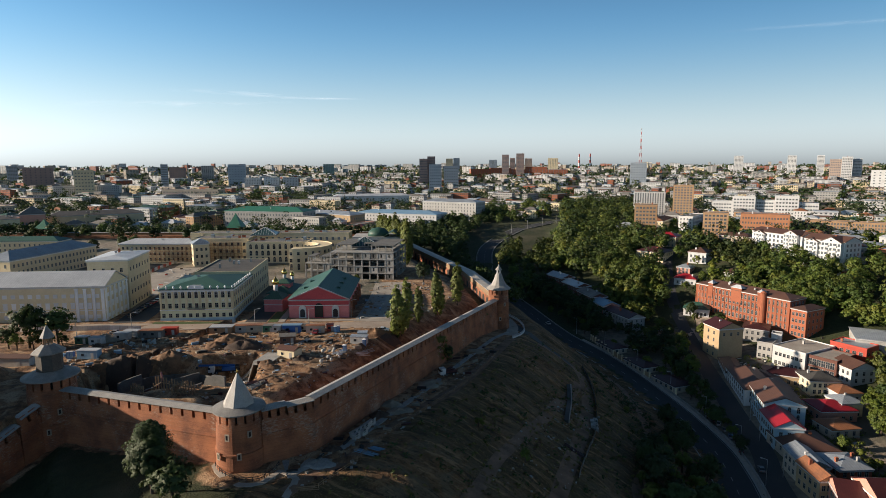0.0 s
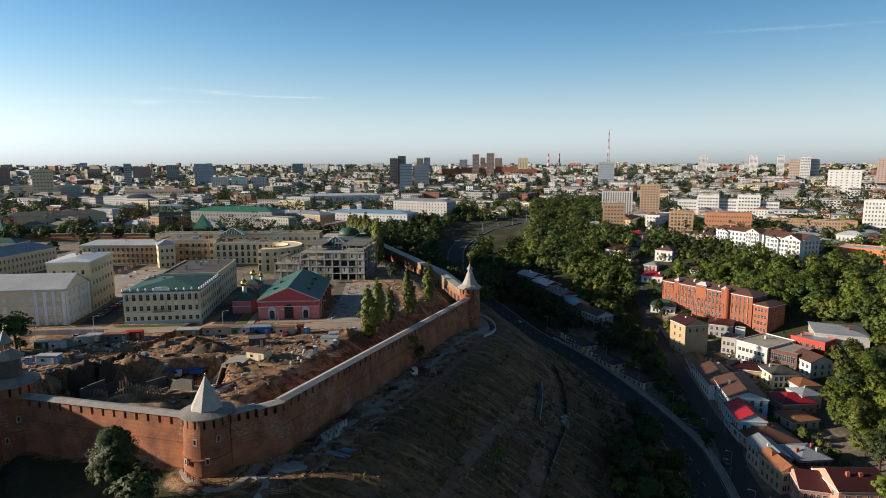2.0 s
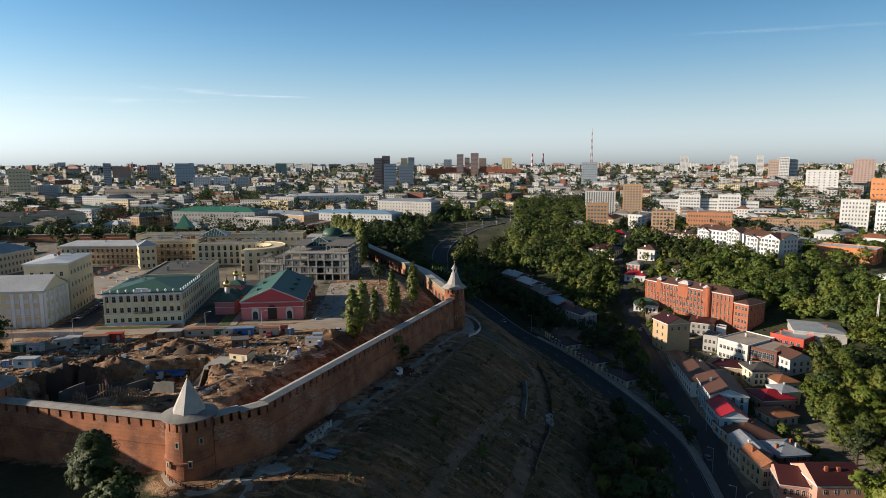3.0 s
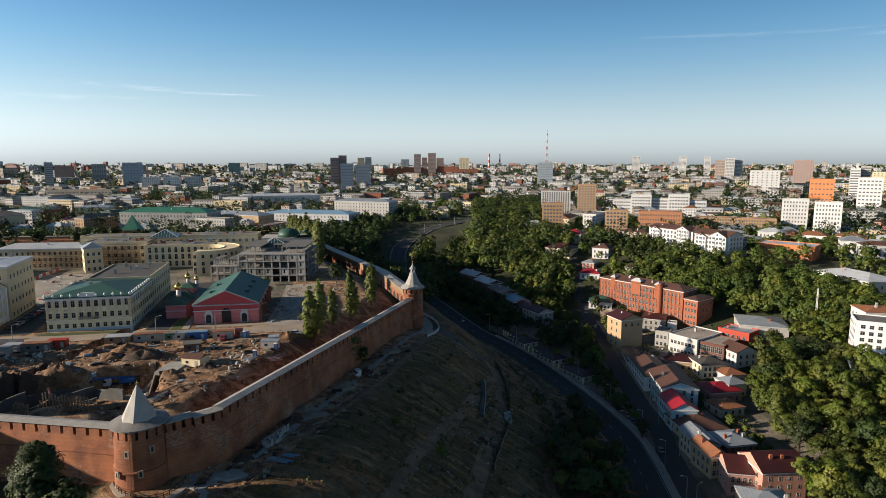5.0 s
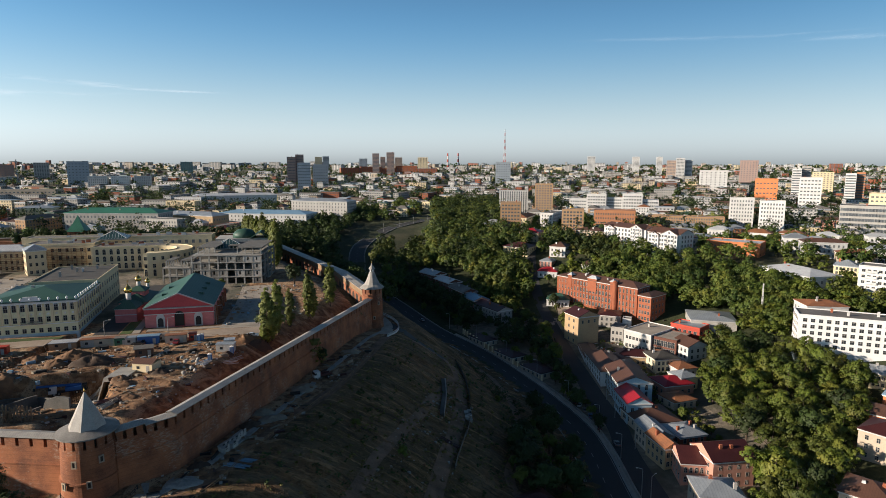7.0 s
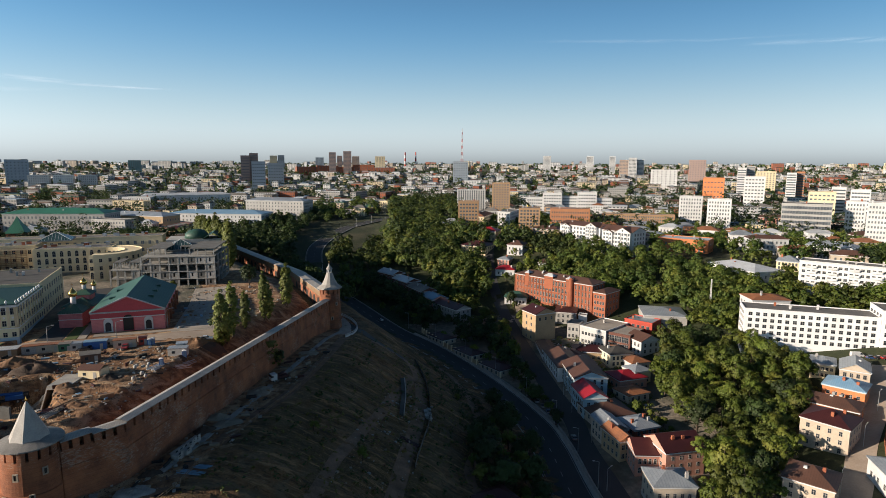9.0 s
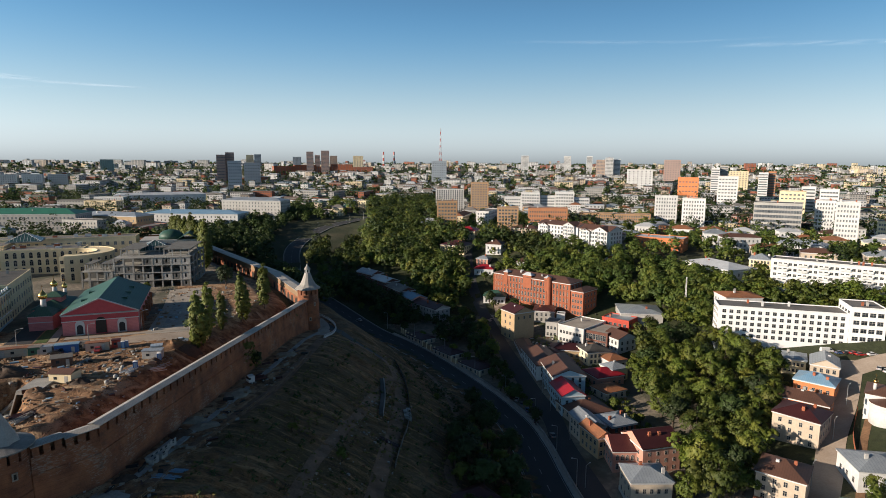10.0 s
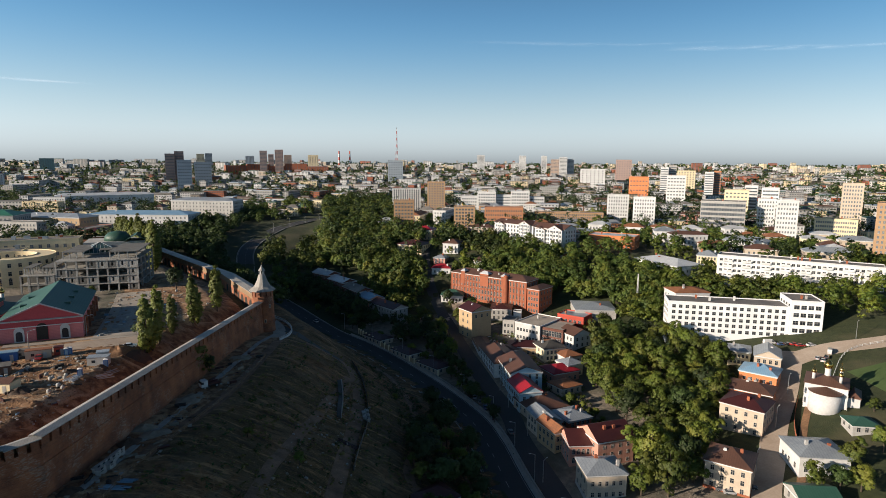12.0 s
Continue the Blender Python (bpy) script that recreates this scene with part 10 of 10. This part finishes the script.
def far_town(name, label, lo, hi, n, seed, tall):
    """Roofs and blocks past counting, out to the horizon."""
    rng = random.Random(seed)
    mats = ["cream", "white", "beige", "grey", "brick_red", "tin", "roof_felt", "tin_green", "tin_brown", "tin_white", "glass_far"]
    s = Shape()
    for _ in range(n):
        az, dist = radians(rng.uniform(-44, 68)), math.sqrt(rng.uniform(lo ** 2, hi ** 2))
        x, y = dist * math.sin(az), dist * math.cos(az)
        if not free(x, y, 12) or any(inside(p, x, y) for p in WOODS) or (y < 560 and x < 30) or (x < 480 and y < 560) or (-70 < x < 215 and y < 720):
            continue
        k = rng.random()
        w, d = rng.uniform(10, 28) * (1 if k < 0.8 else 1.8), rng.uniform(9, 15)
        h = rng.uniform(6, 14) if k < 0.82 else rng.uniform(15, tall)
        a = radians(-22 if x < 60 else -30) + (math.pi / 2 if rng.random() < 0.4 else 0)
        u = (math.cos(a), math.sin(a))
        z = ground(x, y)
        s.obox((x, y), u, w / 2, d / 2, z - 3, z + h, rng.choice([0, 1, 1, 1, 2, 3, 3, 4]))
        s.obox((x, y), u, w / 2 + 0.5, d / 2 + 0.5, z + h, z + h + (0.6 if k > 0.82 else 1.2), rng.choice([5, 6, 6, 7, 8, 9]))
        if k < 0.6:
            s.obox((x, y), u, w / 2 - 3, d / 2 - 4, z + h + 1.2, z + h + 2.6, rng.choice([5, 6, 8]))
        st = max(2, int(h / 3.2))
        v = (-u[1], u[0])
        for f in range(st):
            zz = z + 1.2 + f * h / st
            for sd in (-1, 1):
                for ax, bx, hw, hd in ((u, v, w / 2, d / 2), (v, u, d / 2, w / 2)):
                    nwin = max(2, int(hw * 2 / (3.6 if dist < 1500 else 10)))
                    ww = hw / nwin * (0.5 if dist < 1900 else 0.75)
                    for i in range(nwin):
                        t = -hw + 2 * hw * (i + 0.5) / nwin
                        px, py = x + ax[0] * t + bx[0] * sd * (hd + 0.05), y + ax[1] * t + bx[1] * sd * (hd + 0.05)
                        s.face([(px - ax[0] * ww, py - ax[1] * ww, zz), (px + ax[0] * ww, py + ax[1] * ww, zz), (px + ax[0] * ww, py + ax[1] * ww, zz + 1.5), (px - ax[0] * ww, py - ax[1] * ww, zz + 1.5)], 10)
    tagged(new(name, s.mesh(name, mats)), label, "town", kind="stuff")


far_town("far_town", "roofs and blocks of the town beyond counting", 620, 1900, 1750, 5, 17)
far_town("far_town", "distant blocks of flats toward the horizon", 1900, 3200, 950, 6, 26)
far_town("far_town", "very distant pale blocks along the horizon", 3200, 4700, 500, 7, 36)


def town_trees(name, lo, hi, n, seed, size, clumps):
    rng = random.Random(seed)
    out = []
    while len(out) < n:
        az, dist = radians(rng.uniform(-44, 68)), math.sqrt(rng.uniform(lo ** 2, hi ** 2))
        x, y = dist * math.sin(az), dist * math.cos(az)
        if bumps(np.array(x), np.array(y), 90, 4) < -0.15 or (y < 545 and x < 30) or (x < 330 and y < 430) or (y < 760 and 0 < x < 0.195 * y + 4):
            continue
        if free(x, y, 2.0):
            out.append((x, y))
    woods(name, "green trees between the roofs of the town", out, seed, "leaf_dark", 7, clumps, size, 1.75, 0.8)


town_trees("town_trees", 430, 1100, 2400, 51, 0.7, 9)
town_trees("town_trees", 1100, 2200, 3600, 52, 1.2, 5)
town_trees("town_trees", 2200, 4700, 2200, 53, 2.4, 4)


# ---- high thin cloud ----
def cirrus_material():
    m = bpy.data.materials.new("thin_cloud")
    m.use_nodes = True
    nt = m.node_tree
    N, L = nt.nodes.new, nt.links.new
    bsdf, out = nt.nodes["Principled BSDF"], nt.nodes["Material Output"]
    bsdf.inputs["Base Color"].default_value, bsdf.inputs["Roughness"].default_value = (0.9, 0.9, 0.9, 1), 1.0
    # sunlight on the cloud is put in as a faint glow
    bsdf.inputs["Emission Color"].default_value, bsdf.inputs["Emission Strength"].default_value = (1, 0.98, 0.95, 1), 0.62
    geo, tex, co, ramp, tr, mx, mul = (N("ShaderNodeNewGeometry"), N("ShaderNodeTexNoise"), N("ShaderNodeMapping"), N("ShaderNodeMapRange"), N("ShaderNodeBsdfTransparent"), N("ShaderNodeMixShader"), N("ShaderNodeMath"))
    co.inputs["Scale"].default_value = (0.0016, 0.0016, 0.02)
    tex.inputs["Scale"].default_value, tex.inputs["Detail"].default_value = 3.0, 5
    L(geo.outputs["Position"], co.inputs["Vector"])
    L(co.outputs[0], tex.inputs["Vector"])
    ramp.inputs["From Min"].default_value, ramp.inputs["From Max"].default_value = 0.35, 0.75
    L(tex.outputs["Fac"], ramp.inputs["Value"])
    edge = N("ShaderNodeAttribute")
    edge.attribute_name = "body"
    mul.operation = "MULTIPLY"
    L(ramp.outputs[0], mul.inputs[0])
    L(edge.outputs["Fac"], mul.inputs[1])
    L(mul.outputs[0], mx.inputs[0])
    L(tr.outputs[0], mx.inputs[1])
    L(bsdf.outputs[0], mx.inputs[2])
    L(mx.outputs[0], out.inputs["Surface"])
    return m


M["cirrus"] = cirrus_material()


def streak(az0, az1, el0, el1, half, weight):
    """A long vapour streak high over the horizon."""
    n, dist = 40, 4600.0
    verts, faces, body = [], [], []
    for i in range(n + 1):
        t = i / n
        az, el = radians(az0 + (az1 - az0) * t), el0 + (el1 - el0) * t + 0.06 * math.sin(7 * t)
        for k in (-1, 0, 1):
            e = radians(el + k * half * (0.4 + 0.6 * math.sin(math.pi * min(1, t + 0.15))))
            verts.append((dist * math.sin(az), dist * math.cos(az), 60 + dist * math.tan(e)))
            body.append((0.0 if k else 1.0) * weight * math.sin(math.pi * min(max(t, 0.02), 0.98)) ** 0.7)
    for i in range(n):
        for k in range(2):
            a = 3 * i + k
            faces.append((a, a + 3, a + 4, a + 1))
    me = bpy.data.meshes.new("vapour_trail")
    me.from_pydata(verts, [], faces)
    me.attributes.new("body", "FLOAT", "POINT").data.foreach_set("value", body)
    me.materials.append(M["cirrus"])
    ob = tagged(new("vapour_trail", me), "faint white vapour trail in a clear sky", "cloud", kind="structure")
    ob.visible_shadow = False


streak(-25, -7.0, 6.55, 6.1, 0.24, 0.5)
streak(-33, -14, 5.0, 5.75, 0.3, 0.3)
streak(42, 62, 9.9, 8.9, 0.26, 0.09)
streak(24, 48, 11.0, 10.2, 0.22, 0.05)
